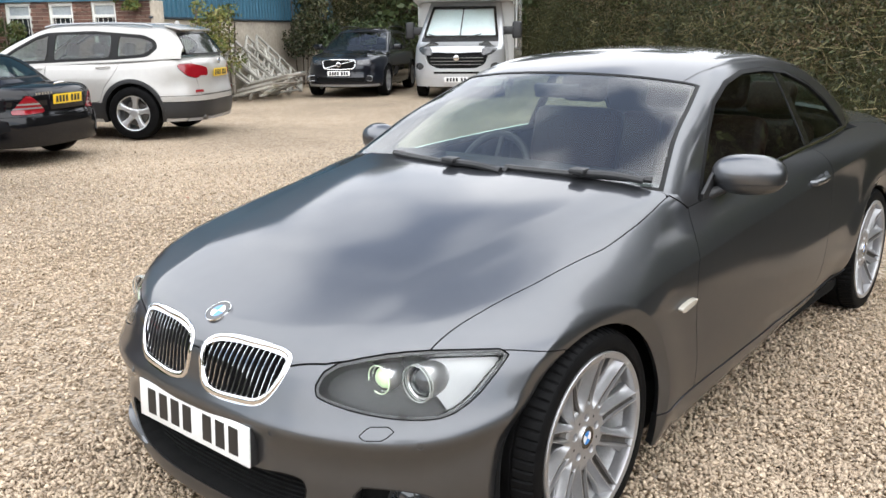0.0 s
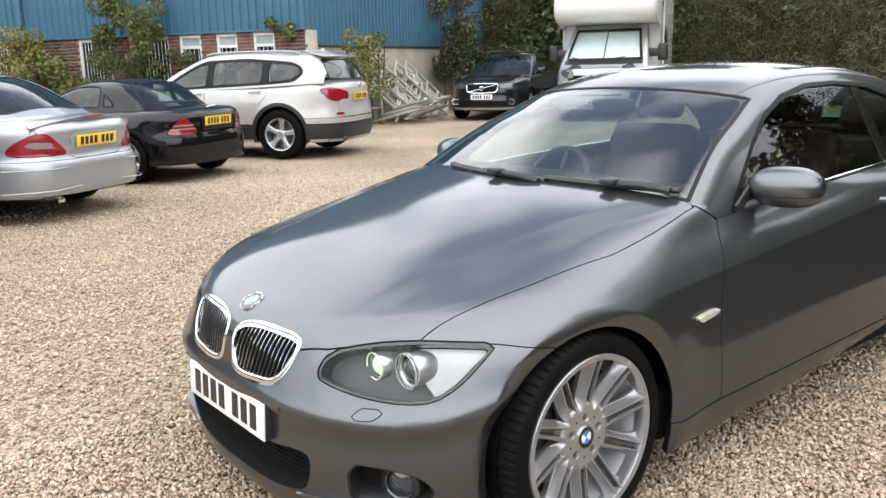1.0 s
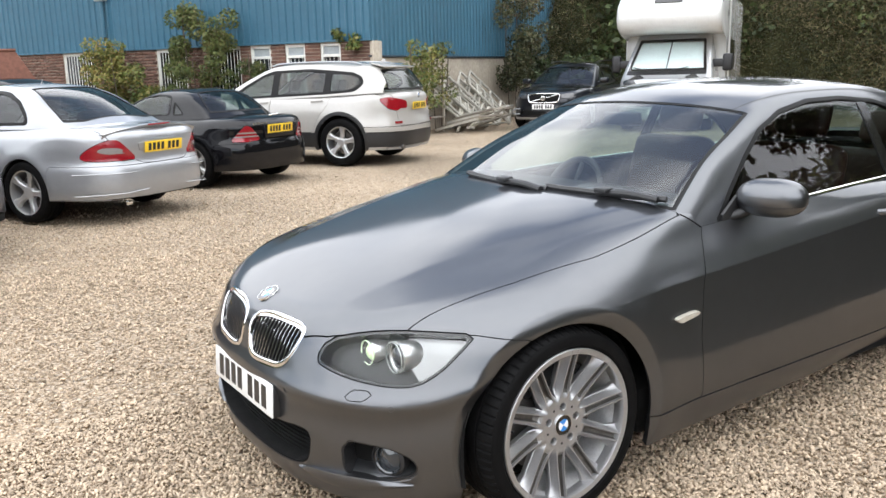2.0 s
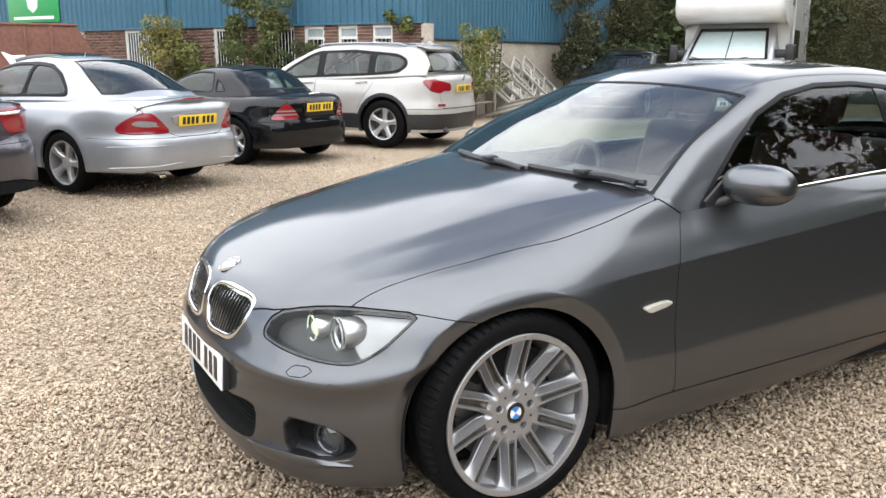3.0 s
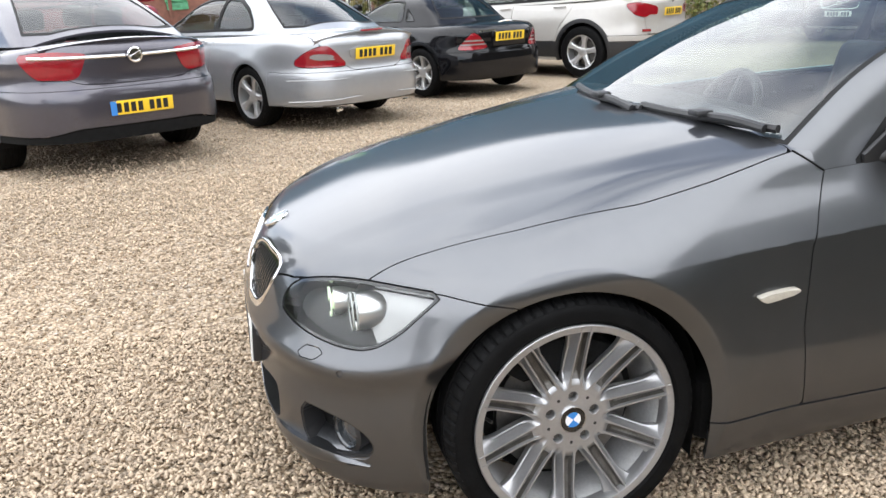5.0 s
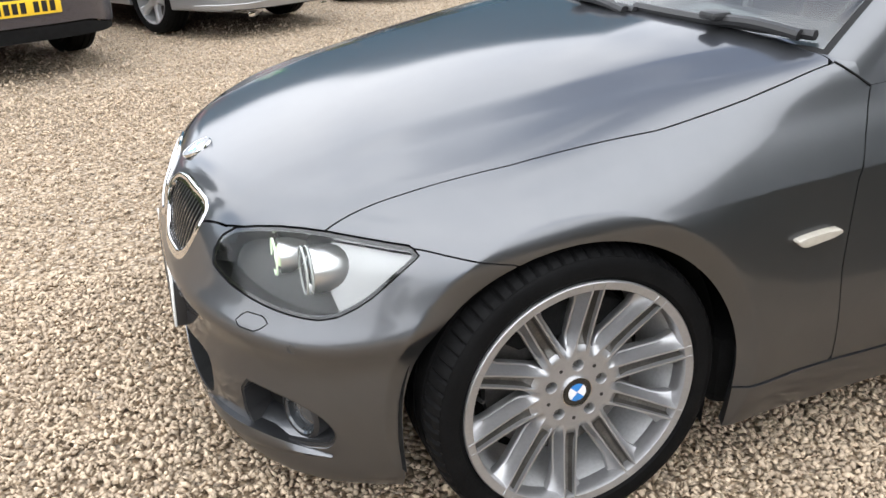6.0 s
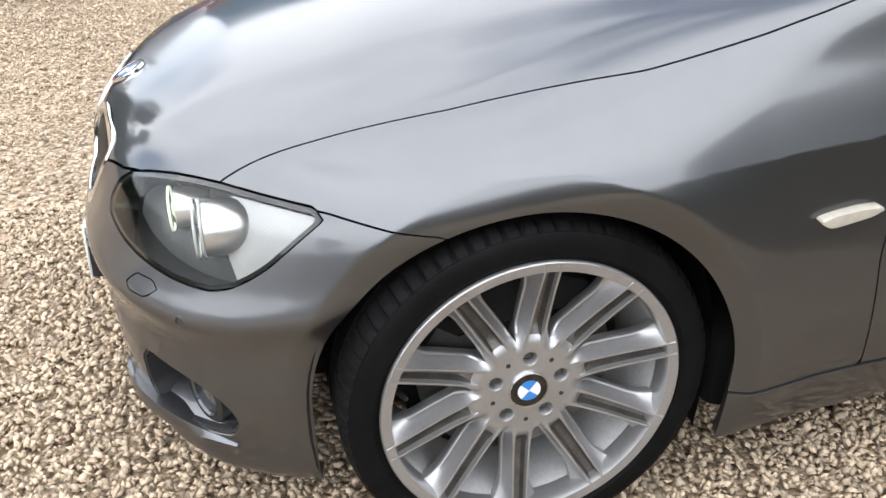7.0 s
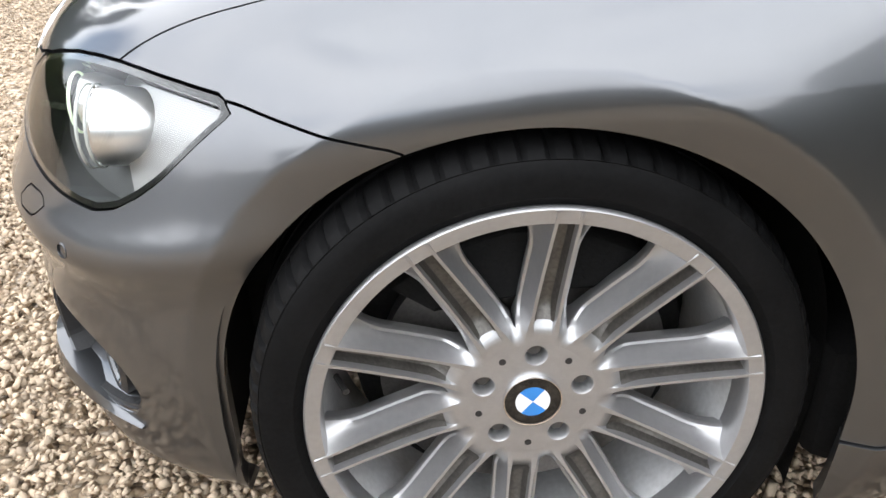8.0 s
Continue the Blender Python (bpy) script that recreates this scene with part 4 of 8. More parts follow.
roof = cab.panel("roof", [less(in_side, 0.0), less(in_screen, 0.0), less(in_rear, 0.0), lambda x, y, z: 0.622 - x, lambda x, y, z: (belt_z(x) - 0.002) - z, lambda x, y, z: x - 3.35,
                          lambda x, y, z: 0.42 - screen_x(x, np.abs(y))], GREY, coupe, "graphite grey metallic roof and pillars", "both", 0.02)
cab.panel("windscreen", [grown(in_screen, 0.0005)], SCREEN, coupe, "clear curved windscreen", "both", 0.0, -0.004).visible_shadow = False
cab.panel("screen_band", [grown(in_screen, 0.0), lambda x, y, z: screen_x(x, np.abs(y)) - 0.478], SEAL, coupe, "black band at the foot of the windscreen", "both", 0.0, -0.0015)
cab.panel("windscreen_seal", [grown(in_screen, 0.0), less(in_screen, -0.012)], SEAL, coupe, "", "both", 0.01, -0.002)
cab.panel("rear_window", [grown(in_rear, 0.0005)], GLASS, coupe, "", "both", 0.0, -0.004).visible_shadow = False
for sd in ("left", "right"):
    jt = lambda x, y, z: np.abs(y) - 0.502 - 0.03 * ease((x - 1.15) / 0.3)
    cab.panel("roof_joint", [lambda x, y, z: jt(x, y, z) - 0.003, lambda x, y, z: -0.003 - jt(x, y, z), lambda x, y, z: np.maximum(1.165 - screen_x(x, np.abs(y)), x - 2.5), lambda x, y, z: 1.0 - z], PLASTIC, roof, "", sd, 0.0, 0.0006)
for sd in ("left", "right"):
    # left glass tinted darker, standing for the dim cabin and dark reflections
    cab.panel("door_window", [grown(in_side, 0.010), lambda x, y, z: x - 1.965], SHADEGLASS if sd == "left" else GLASS, coupe, "closed side window, tint darkened for the dim cabin behind" if sd == "left" else "clear closed side window", sd, 0.0, -0.006).visible_shadow = False
    cab.panel("quarter_window", [grown(in_side, 0.010), lambda x, y, z: 2.03 - x], SHADEGLASS if sd == "left" else GLASS, coupe, "", sd, 0.0, -0.006).visible_shadow = False
    cab.panel("window_seal", [grown(in_side, 0.0), less(in_side, -0.016)], SEAL, coupe, "", sd, 0.02, 0.0005)
    cab.panel("centre_pillar_trim", [grown(in_side, 0.010), lambda x, y, z: np.abs(x - 1.998) - 0.034], GLOSSB, coupe, "", sd, 0.01, -0.003)
    f = -1 if sd == "left" else 1
    bm = bmesh.new()
    tube(bm, [(x, f * (float(pillar_y(belt_z(x)) * cabin_plan(x)) + 0.006), float(belt_z(x)) + 0.003) for x in np.linspace(0.92, 2.72, 24)], 0.0085, 8)
    part("belt_trim", bm, CHROME, coupe)
    bm = bmesh.new()
    prism(bm, rounded([(0.765, 0.868), (0.93, 0.875), (0.935, 0.985), (0.91, 0.985)], 1), 0.012, None, 0.003)
    o = part("mirror_corner", bm, PLASTIC, coupe)
    o.matrix_local = pose(0, f * 1.178 - (0.012 if f > 0 else 0), 0.0, f * 0, 0, 0) @ pose(0, -f * 0.385, 0)

# cowl, wipers
bm = bmesh.new()
prev = None
for yy in np.linspace(-0.60, 0.60, 30):
    b = 0.16 * (yy / 0.75) ** 2
    pts = [bm.verts.new(p) for p in ((0.49 + b * 0.8, yy, 0.895), (0.545 + b * 0.55, yy, 0.93 - 0.02 * abs(yy)), (0.60 + b, yy, 0.925), (0.66 + b, yy, 0.90))]
    if prev:
        for j in range(3):
            bm.faces.new((prev[j], prev[j + 1], pts[j + 1], pts[j]))
    prev = pts
part("cowl_panel", bm, PLASTIC, coupe)


def screen_point(yy, q, lift):
    xx = q + 0.16 * (yy / 0.75) ** 2
    return (xx - lift * 0.45, yy, float(roof_z(q)) + lift * 0.9)


for y0, y1, piv in ((-0.69, -0.17, -0.46), (-0.19, 0.42, 0.06)):
    bm = bmesh.new()
    tube(bm, [screen_point(yy, 0.492 + 0.016 * (yy - y0) / (y1 - y0), 0.014) for yy in np.linspace(y0, y1, 12)], 0.012, 6)
    blade = part("wiper_blade", bm, PLASTIC, coupe, "black wiper blade")
    bm = bmesh.new()
    tube(bm, [screen_point(yy, 0.478 + 0.016 * t, 0.022 + 0.010 * math.sin(3.1 * t)) for t, yy in zip(np.linspace(0, 1, 8), np.linspace(y0 + 0.02, piv, 8))], 0.013, 8)
    part("wiper_arm", bm, PLASTIC, blade)
    bm = bmesh.new()
    box(bm, -0.026, -0.03, -0.010, 0.026, 0.03, 0.010, 0.008, Matrix.Translation(screen_point(piv, 0.492, 0.036)))
    part("wiper_joint", bm, PLASTIC, blade)

# underside
bm = bmesh.new()
box(bm, -0.52, -0.50, 0.17, 3.6, 0.50, 0.55, 0.03)
box(bm, 0.36, -0.82, 0.17, 2.42, 0.82, 0.35, 0.03)
part("underbody", bm, LINER, coupe)
# cabin interior
bm = bmesh.new()
prism(bm, rounded([(0.56, 0.70), (0.58, 0.90), (0.70, 0.935), (0.95, 0.93), (1.06, 0.89), (1.08, 0.78), (1.0, 0.62)], 1), 1.40, pose(0, -0.70, 0), 0.02)
part("dashboard", bm, DASH, coupe)
bm = bmesh.new()
box(bm, 1.0, -0.72, 0.33, 2.75, 0.72, 0.37)
part("cabin_floor", bm, DASH, coupe)


def seat(parent, x, y, w, back_h, lean):
    bm = bmesh.new()
    box(bm, x - 0.28, y - w / 2, 0.40, x + 0.28, y + w / 2, 0.62, 0.07, None, 3)
    s = part("seat", bm, LEATHER, parent, "brown leather seat")
    bm = bmesh.new()
    box(bm, -0.07, -w / 2, 0.0, 0.07, w / 2, back_h, 0.06, pose(x + 0.24, y, 0.56, 0, lean, 0), 3)
    part("backrest", bm, LEATHER, s)
    bm = bmesh.new()
    box(bm, -0.05, -0.13, back_h + 0.03, 0.05, 0.13, back_h + 0.21, 0.045, pose(x + 0.24, y, 0.56, 0, lean, 0), 3)
    part("headrest", bm, LEATHER, s)


seat(coupe, 1.50, -0.36, 0.50, 0.52, 16)
seat(coupe, 1.50, 0.36, 0.50, 0.52, 16)
seat(coupe, 2.30, -0.30, 0.52, 0.44, 22)
seat(coupe, 2.30, 0.30, 0.52, 0.44, 22)
bm = bmesh.new()
n = 40
tube(bm, [(0.185 * math.cos(2 * math.pi * k / n), 0.185 * math.sin(2 * math.pi * k / n), 0) for k in range(n + 1)], 0.019, 8)
box(bm, -0.07, -0.05, -0.02, 0.07, 0.05, 0.02, 0.015)
for a in (90, 0, 180):
    rod(bm, (0, 0, 0), (0.18 * math.cos(radians(a - 90)), 0.18 * math.sin(radians(a - 90)), 0), 0.014)
part("steering_wheel", bm, PLASTIC, coupe).matrix_local = pose(1.13, 0.36, 0.815, 0, -64, 0)
bm = bmesh.new()
box(bm, -0.015, -0.11, -0.03, 0.015, 0.11, 0.03, 0.012)
part("rear_view_mirror", bm, PLASTIC, coupe).matrix_local = pose(1.10, 0.0, 1.20, 0, -12, 0)
coupe_wheel(coupe, 0.0, -0.752, 0.318, False)
coupe_wheel(coupe, 0.0, 0.752, 0.318, True)
coupe_wheel(coupe, 2.76, -0.757, 0.318, False)
coupe_wheel(coupe, 2.76, 0.757, 0.318, True)


# ---- parked vehicles ----
def parked_wheel(parent, x, y, z, r_out, r_rim, half, spokes, width, flip, turn=0.0):
    bm = bmesh.new()
    lathe(bm, [(r_rim - 0.014, -half * 0.4), (r_rim - 0.013, -half * 0.95), (r_rim - 0.002, -half), (r_rim, -half * 0.9), (r_rim - 0.02, 0.0), (r_rim - 0.02, half * 0.9), (r_rim - 0.03, half * 0.9), (r_rim - 0.03, 0.0)], 48)
    lathe(bm, [(0.0, -half * 0.72), (0.028, -half * 0.74), (0.06, -half * 0.7), (0.075, -half * 0.6), (0.075, -half * 0.2), (0.0, -half * 0.2)], 30)
    rim = part("wheel", bm, ALLOY2, parent, "silver alloy wheel", angle=45)
    rim.matrix_local = pose(x, y, z, 0, turn, 180 if flip else 0)
    bm = bmesh.new()
    tyre_mesh(bm, r_rim, r_out, half, 64, False)
    part("tyre", bm, RUBBER, rim, "black tyre")
    st = []
    for t in np.linspace(0, 1, 9):
        r = 0.05 + (r_rim - 0.062) * t
        w = width * (0.85 - 0.35 * math.sin(math.pi * t * 0.9) + 0.35 * t * t)
        f = -half * (0.70 + 0.24 * t)
        st.append([(u * w, f + v, r) for u, v in ((-1.15, 0.045), (-1, 0.01), (-0.6, 0), (0, 0.004), (0.6, 0), (1, 0.01), (1.15, 0.045))])
    bm = bmesh.new()
    spoke_mesh(bm, st)
    first = part("spoke", bm, ALLOY2, rim)
    for k in range(spokes):
        sp = first if k == 0 else first.copy()
        if k:
            scene.collection.objects.link(sp)
            sp.parent = rim
        sp.matrix_local = pose(0, 0, 0, 0, 360 / spokes * k, 0)
    bm = bmesh.new()
    lathe(bm, [(0.05, -0.02), (r_rim * 0.72, -0.02), (r_rim * 0.72, 0.02), (0.05, 0.02)], 40)
    part("brake_disc", bm, STEEL, rim)
    return rim


def side_of(poly, far=0.4):
    return lambda x, y, z: np.maximum(poly(x, z), far - np.abs(y))


def wrap_rear(poly, end, start):
    return lambda x, y, z: np.maximum(poly(np.abs(y) + (end - x), z), start - x)


def wrap_front(poly, end, start):
    return lambda x, y, z: np.maximum(poly(np.abs(y) + (x - end), z), x - start)


def tail_x(F, y, z):
    """Where a body ends to the rear at a width and a height."""
    lo_x, hi_x = 2.6, 4.4
    for _ in range(26):
        mid = (lo_x + hi_x) / 2
        if float(F(np.array([mid]), np.array([y]), np.array([z]))[0]) > 0:
            hi_x = mid
        else:
            lo_x = mid
    return lo_x


class Vehicle:
    """A parked car built from its proportions: x runs back from the front axle, the nose points to -x."""

    def __init__(self, name, label, paint, base, nose, tail, wide, side, nose_s, tail_s, deck, roof, pillar, plan, belt, arch_r, axle_z, n_rear=3.4, crown=0.05):
        self.ob = thing(name, label, "car")
        self.paint, self.base, self.nose, self.tail, self.wide = paint, base, nose, tail, wide
        side_w, ns, ts, dz = spline(*side), spline(*nose_s), spline(*tail_s), spline(*deck)
        rz, py, pl = spline(*roof), spline(*pillar), spline(*plan)
        self.belt = spline(*belt)
        self.arch_r, self.axle_z = arch_r, axle_z
        self.rz, self.py = rz, py
        xc, xr = 0.12, base - 0.1

        def lower(x, y, z):
            w = np.abs(y)
            fx, rx = np.maximum((xc - x) / (xc - nose), 0), np.maximum((x - xr) / (tail - xr), 0)
            n = np.where(x < base / 2, 2.8, n_rear)
            p = ((fx + rx) ** n + (w / wide) ** n + 1e-12) ** (1 / n)
            wf, wr = ease((-x) / 0.5), ease((x - base - 0.1) / 0.5)
            s = side_w(z) / wide * (1 - wf - wr) + ns(z) * wf + ts(z) * wr
            d = (p - s) * wide
            for ax in (0.0, base):
                r = np.hypot(x - ax, z - axle_z)
                d = d - 0.012 * np.exp(-((r - arch_r - 0.03) / 0.07) ** 2)
            return smax(d, z - (dz(x) - crown * (w / 0.8) ** 2.6), 0.10)

        def cabin(x, y, z):
            w = np.abs(y)
            q = x - 0.15 * (w / 0.75) ** 2 * ease((1.6 - x) / 0.5) + 0.10 * (w / 0.75) ** 2 * ease((x - base + 0.3) / 0.4)
            return smax(w - py(z) * pl(x), (z - rz(q) + 0.05 * ease((x - 0.8) / 0.6) * (w / 0.6) ** 2.2) * 0.95, 0.07)
        self.low = Shell(lower, xc, xr, axle_z + 0.28, 0.03, 1.5, -40)
        zb = float(self.belt(base / 2))
        self.cab = Shell(cabin, 1.0, base - 0.2, zb + 0.02, 0.03, 1.6, -14)
        self.cuts, self.tops, self.roof_mat = [], [], None

    def arches(self):
        return [lambda x, y, z, a=a: np.maximum(np.hypot(x - a, z - self.axle_z) - self.arch_r, 0.3 - np.abs(y)) for a in (0.0, self.base)]

    def finish(self, bottom, cabin_x, seats, wheels, band=None):
        b = self.belt
        under = lambda x, y, z: np.minimum(np.minimum(np.minimum(x - cabin_x[0], cabin_x[1] - x), self.wide * 0.8 - np.abs(y)), z - 0.75 * b(x))
        base_cut = [lambda x, y, z: bottom - z, under] + [less(a) for a in self.arches()]
        parent = self.ob
        for name, field, mat, label, lift, flange, sides in self.cuts:
            for sd in sides:
                self.low.panel(name, [grown(field, 0.003)] + base_cut, mat, parent, label, sd, flange, lift)
        self.low.panel("body", [less(c[1], 0.003) for c in self.cuts] + base_cut, self.paint, parent, "", "both", 0.03)
        for name, field, mat, label, lift, flange, sides in self.tops:
            for sd in sides:
                o = self.cab.panel(name, [grown(field, 0.001)], mat, parent, label, sd, flange, lift)
                if o and mat is PARKGLASS:
                    o.visible_shadow = False
                    self.cab.panel("window_seal", [field, less(field, -0.018)], SEAL, parent, "", sd, 0.012, 0.002)
        if band:
            for sd in ("left", "right"):
                self.cab.panel("pillar_band", [band] + [less(c[1]) for c in self.tops], SEAL, parent, "", sd, 0.01, -0.002)
        self.cab.panel("roof", ([less(band)] if band else []) + [less(c[1]) for c in self.tops] + [lambda x, y, z: (b(x) - 0.03) - z, lambda x, y, z: np.maximum(cabin_x[0] - 0.25 - x, x - cabin_x[1] - 0.3)], self.roof_mat or self.paint, parent, "", "both", 0.02)
        bm = bmesh.new()
        box(bm, -0.5, -self.wide + 0.32, bottom + 0.01, self.tail - 0.3, self.wide - 0.32, 0.55, 0.03)
        box(bm, self.arch_r + 0.03, -self.wide + 0.08, bottom + 0.01, self.base - self.arch_r - 0.03, self.wide - 0.08, 0.42, 0.03)
        part("underbody", bm, LINER, parent)
        for sx, sy, w in seats:
            bm = bmesh.new()
            box(bm, -0.07, -w / 2, 0.0, 0.07, w / 2, 0.56, 0.06, pose(sx + 0.24, sy, self.axle_z + 0.22, 0, 14, 0), 2)
            box(bm, -0.05, -0.13, 0.58, 0.05, 0.13, 0.76, 0.045, pose(sx + 0.24, sy, self.axle_z + 0.22, 0, 14, 0), 2)
            part("seat", bm, DASH, parent)
        bm = bmesh.new()
        box(bm, cabin_x[0] + 0.1, -self.wide + 0.2, 0.5, cabin_x[0] + 0.55, self.wide - 0.2, float(b(0.8)) - 0.02, 0.05)
        part("dashboard", bm, DASH, parent)
        r_out, r_rim, half, spokes, width, track, turn = wheels
        for ax in (0.0, self.base):
            for sd in (-1, 1):
                parked_wheel(parent, ax, sd * track / 2, r_out, r_out, r_rim, half, spokes, width, sd > 0, turn)
                bm = bmesh.new()
                n, rows = 24, []
                for yy, rr in ((self.wide - 0.03, self.arch_r + 0.004), (self.wide - 0.34, self.arch_r + 0.004), (self.wide - 0.34, 0.05)):
                    rows.append([bm.verts.new((ax + rr * math.cos(a), sd * yy, self.axle_z + rr * math.sin(a))) for a in np.linspace(-0.3, math.pi + 0.3, n)])
                for a, c in zip(rows, rows[1:]):
                    for k in range(n - 1):
                        bm.faces.new((a[k], a[k + 1], c[k + 1], c[k]))
                part("arch_liner", bm, LINER, parent)

    def mirrors(self, x, z, mat):
        for f in (-1, 1):
            bm = bmesh.new()
            box(bm, -0.07, -0.11, -0.065, 0.07, 0.11, 0.065, 0.045, pose(x, f * (self.wide + 0.06), z, 0, 0, f * -15), 3)
            rod(bm, (x - 0.03, f * (self.wide - 0.1), z - 0.05), (x, f * (self.wide + 0.03), z - 0.02), 0.02)
            part("door_mirror", bm, mat, self.ob)

    def handle(self, x, z, y, mat):
        for f in (-1, 1):
            bm = bmesh.new()
            tube(bm, [(x - 0.1, f * (y - 0.02), z), (x - 0.08, f * (y + 0.015), z), (x + 0.08, f * (y + 0.015), z + 0.008), (x + 0.1, f * (y - 0.02), z + 0.008)], 0.014, 6)
            part("door_handle", bm, mat, self.ob)

    def put(self, ax, ay, heading, track_out):
        """Stands it with the outside of its rear left tyre at ax, ay and its nose towards heading."""
        rot = pose(0, 0, 0, 0, 0, heading + 180)
        at = rot @ Vector((self.base, -track_out, 0))
        self.ob.matrix_world = Matrix.Translation((ax - at.x, ay - at.y, 0)) @ rot


def P(*pts):
    return outline(*rounded(pts, 2, 0.03))


BOTH, ONE = ("both",), ("left", "right")

# white off-road car
suv = Vehicle("suv_car", "pearl white off-road car with dark lower cladding, parked on gravel", WHITEP, 2.81, -0.88, 3.77, 0.935,
              ((0.2, 0.35, 0.5, 0.7, 0.85, 0.95, 1.05, 1.2), (0.87, 0.915, 0.932, 0.938, 0.928, 0.905, 0.872, 0.80)),
              ((0.2, 0.35, 0.5, 0.7, 0.85, 1.0), (0.93, 0.985, 1.0, 0.985, 0.95, 0.88)), ((0.2, 0.35, 0.5, 0.62, 0.7, 0.85, 1.0, 1.15), (0.94, 0.985, 1.0, 1.0, 0.985, 0.972, 0.962, 0.935)),
              ((-0.9, -0.7, -0.3, 0.3, 0.8, 3.0, 3.6, 3.8), (0.78, 0.9, 0.97, 1.04, 1.09, 1.13, 1.14, 1.11)),
              ((0.1, 0.35, 0.8, 1.15, 1.45, 1.9, 2.5, 3.0, 3.3, 3.45, 3.58, 3.70, 3.78), (0.90, 1.03, 1.30, 1.49, 1.58, 1.625, 1.615, 1.585, 1.555, 1.47, 1.31, 1.13, 0.98)),
              ((0.95, 1.1, 1.3, 1.5, 1.62, 1.7), (0.868, 0.83, 0.755, 0.665, 0.58, 0.5)), ((0.3, 1.0, 2.2, 3.0, 3.5, 3.8), (0.98, 1.0, 1.0, 0.975, 0.93, 0.88)), ((0.4, 1.8, 3.2), (1.02, 1.07, 1.13)), 0.415, 0.37)
E_ = 3.77
suv.cuts += [
    ("rear_bumper", lambda x, y, z: np.maximum(np.maximum(z - 0.60, 2.81 + 0.40 - x), 0.52 - z), WHITEP, "", 0, 0.02, BOTH),
    ("lower_cladding", lambda x, y, z: np.maximum(z - 0.515, 0.29 - z), PLASTIC, "dark plastic lower cladding", 0.003, 0.03, BOTH),
    ("skid_plate", lambda x, y, z: np.maximum(np.maximum(z - 0.288, 3.3 - x), np.abs(y) - 0.75), SILVER, "silver skid plate", 0.004, 0.03, BOTH),
    ("tail_lamp", wrap_rear(P((0.43, 0.86), (0.43, 0.98), (0.66, 1.02), (0.86, 1.05), (1.13, 1.03), (1.11, 0.98), (0.95, 0.87), (0.70, 0.83), (0.66, 0.87)), E_, 3.0), REDLENS, "red tail lamp", 0.004, 0.03, ONE),
    ("tailgate", lambda x, y, z: np.maximum(np.maximum(np.abs(y) - 0.64 + 0.1 * (1.0 - z), 0.61 - z), 3.3 - x), WHITEP, "", 0, 0.02, BOTH),
    ("rear_door", side_of(P((1.55, 0.52), (1.55, 1.2), (2.65, 1.2), (2.60, 0.95), (2.42, 0.74), (2.33, 0.52))), WHITEP, "", 0, 0.015, ONE),
    ("front_door", side_of(P((0.46, 0.52), (0.44, 0.85), (0.52, 1.2), (1.54, 1.2), (1.54, 0.52))), WHITEP, "", 0, 0.015, ONE),
    ("headlamp", wrap_front(P((0.48, 0.72), (0.50, 0.84), (0.95, 0.90), (0.90, 0.78), (0.7, 0.70)), -0.88, 0.0), CLEARLENS, "", 0.003, 0.02, ONE),
]
for a in suv.arches():
    suv.cuts.append(("arch_trim", grown(a, -0.055), PLASTIC, "", 0.006, 0.02, ONE))
suv.tops += [
    ("front_window", side_of(P((0.78, 1.055), (1.05, 1.24), (1.35, 1.40), (1.52, 1.455), (1.56, 1.455), (1.56, 1.085), (1.2, 1.07)), 0.35), PARKGLASS, "", -0.006, 0, ONE),
    ("rear_door_window", side_of(P((1.64, 1.09), (1.64, 1.47), (2.2, 1.475), (2.50, 1.45), (2.50, 1.12)), 0.35), PARKGLASS, "", -0.006, 0, ONE),
    ("rear_quarter_window", side_of(P((2.58, 1.13), (2.58, 1.44), (2.95, 1.41), (3.10, 1.34), (3.13, 1.26), (2.98, 1.16)), 0.35), PARKGLASS, "", -0.006, 0, ONE),
    ("windscreen", lambda x, y, z: np.maximum(np.maximum(np.abs(y) - suv.py(z) + 0.06, x - 0.15 * (y / 0.75) ** 2 - 1.2), 0.36 - x + 0.15 * (y / 0.75) ** 2), PARKGLASS, "", -0.004, 0, BOTH),
    ("rear_window", lambda x, y, z: np.maximum(np.maximum(np.maximum(np.abs(y) - suv.py(z) + 0.13, 1.16 - z), z - 1.465), 3.2 - x), PARKGLASS, "dark sloping rear window", -0.004, 0, BOTH),
]
suv.finish(0.245, (0.6, 3.2), ((1.3, -0.37, 0.5), (1.3, 0.37, 0.5), (2.15, -0.35, 0.6), (2.15, 0.35, 0.6)), (0.368, 0.245, 0.122, 5, 0.052, 1.63, 8),
           side_of(P((0.70, 1.035), (1.03, 1.255), (1.34, 1.42), (1.52, 1.48), (2.2, 1.498), (2.55, 1.47), (2.96, 1.435), (3.13, 1.36), (3.17, 1.25), (3.02, 1.135), (2.6, 1.105), (1.2, 1.05)), 0.35))
suv.mirrors(0.80, 1.10, WHITEP)
suv.handle(1.40, 0.985, 0.905, WHITEP)
suv.handle(2.40, 1.005, 0.90, WHITEP)
bm = bmesh.new()
box(bm, -0.13, -0.56, -0.014, 0.13, 0.56, 0.014, 0.012, pose(3.33, 0, 1.53, 0, 14, 0))
part("roof_spoiler", bm, WHITEP, suv.ob)
bm = bmesh.new()
prism(bm, [(0, 0), (0.10, 0.0), (0.09, 0.035), (0.06, 0.05)], 0.04, pose(3.1, -0.02, 1.585), 0.006)
part("roof_aerial", bm, WHITEP, suv.ob)
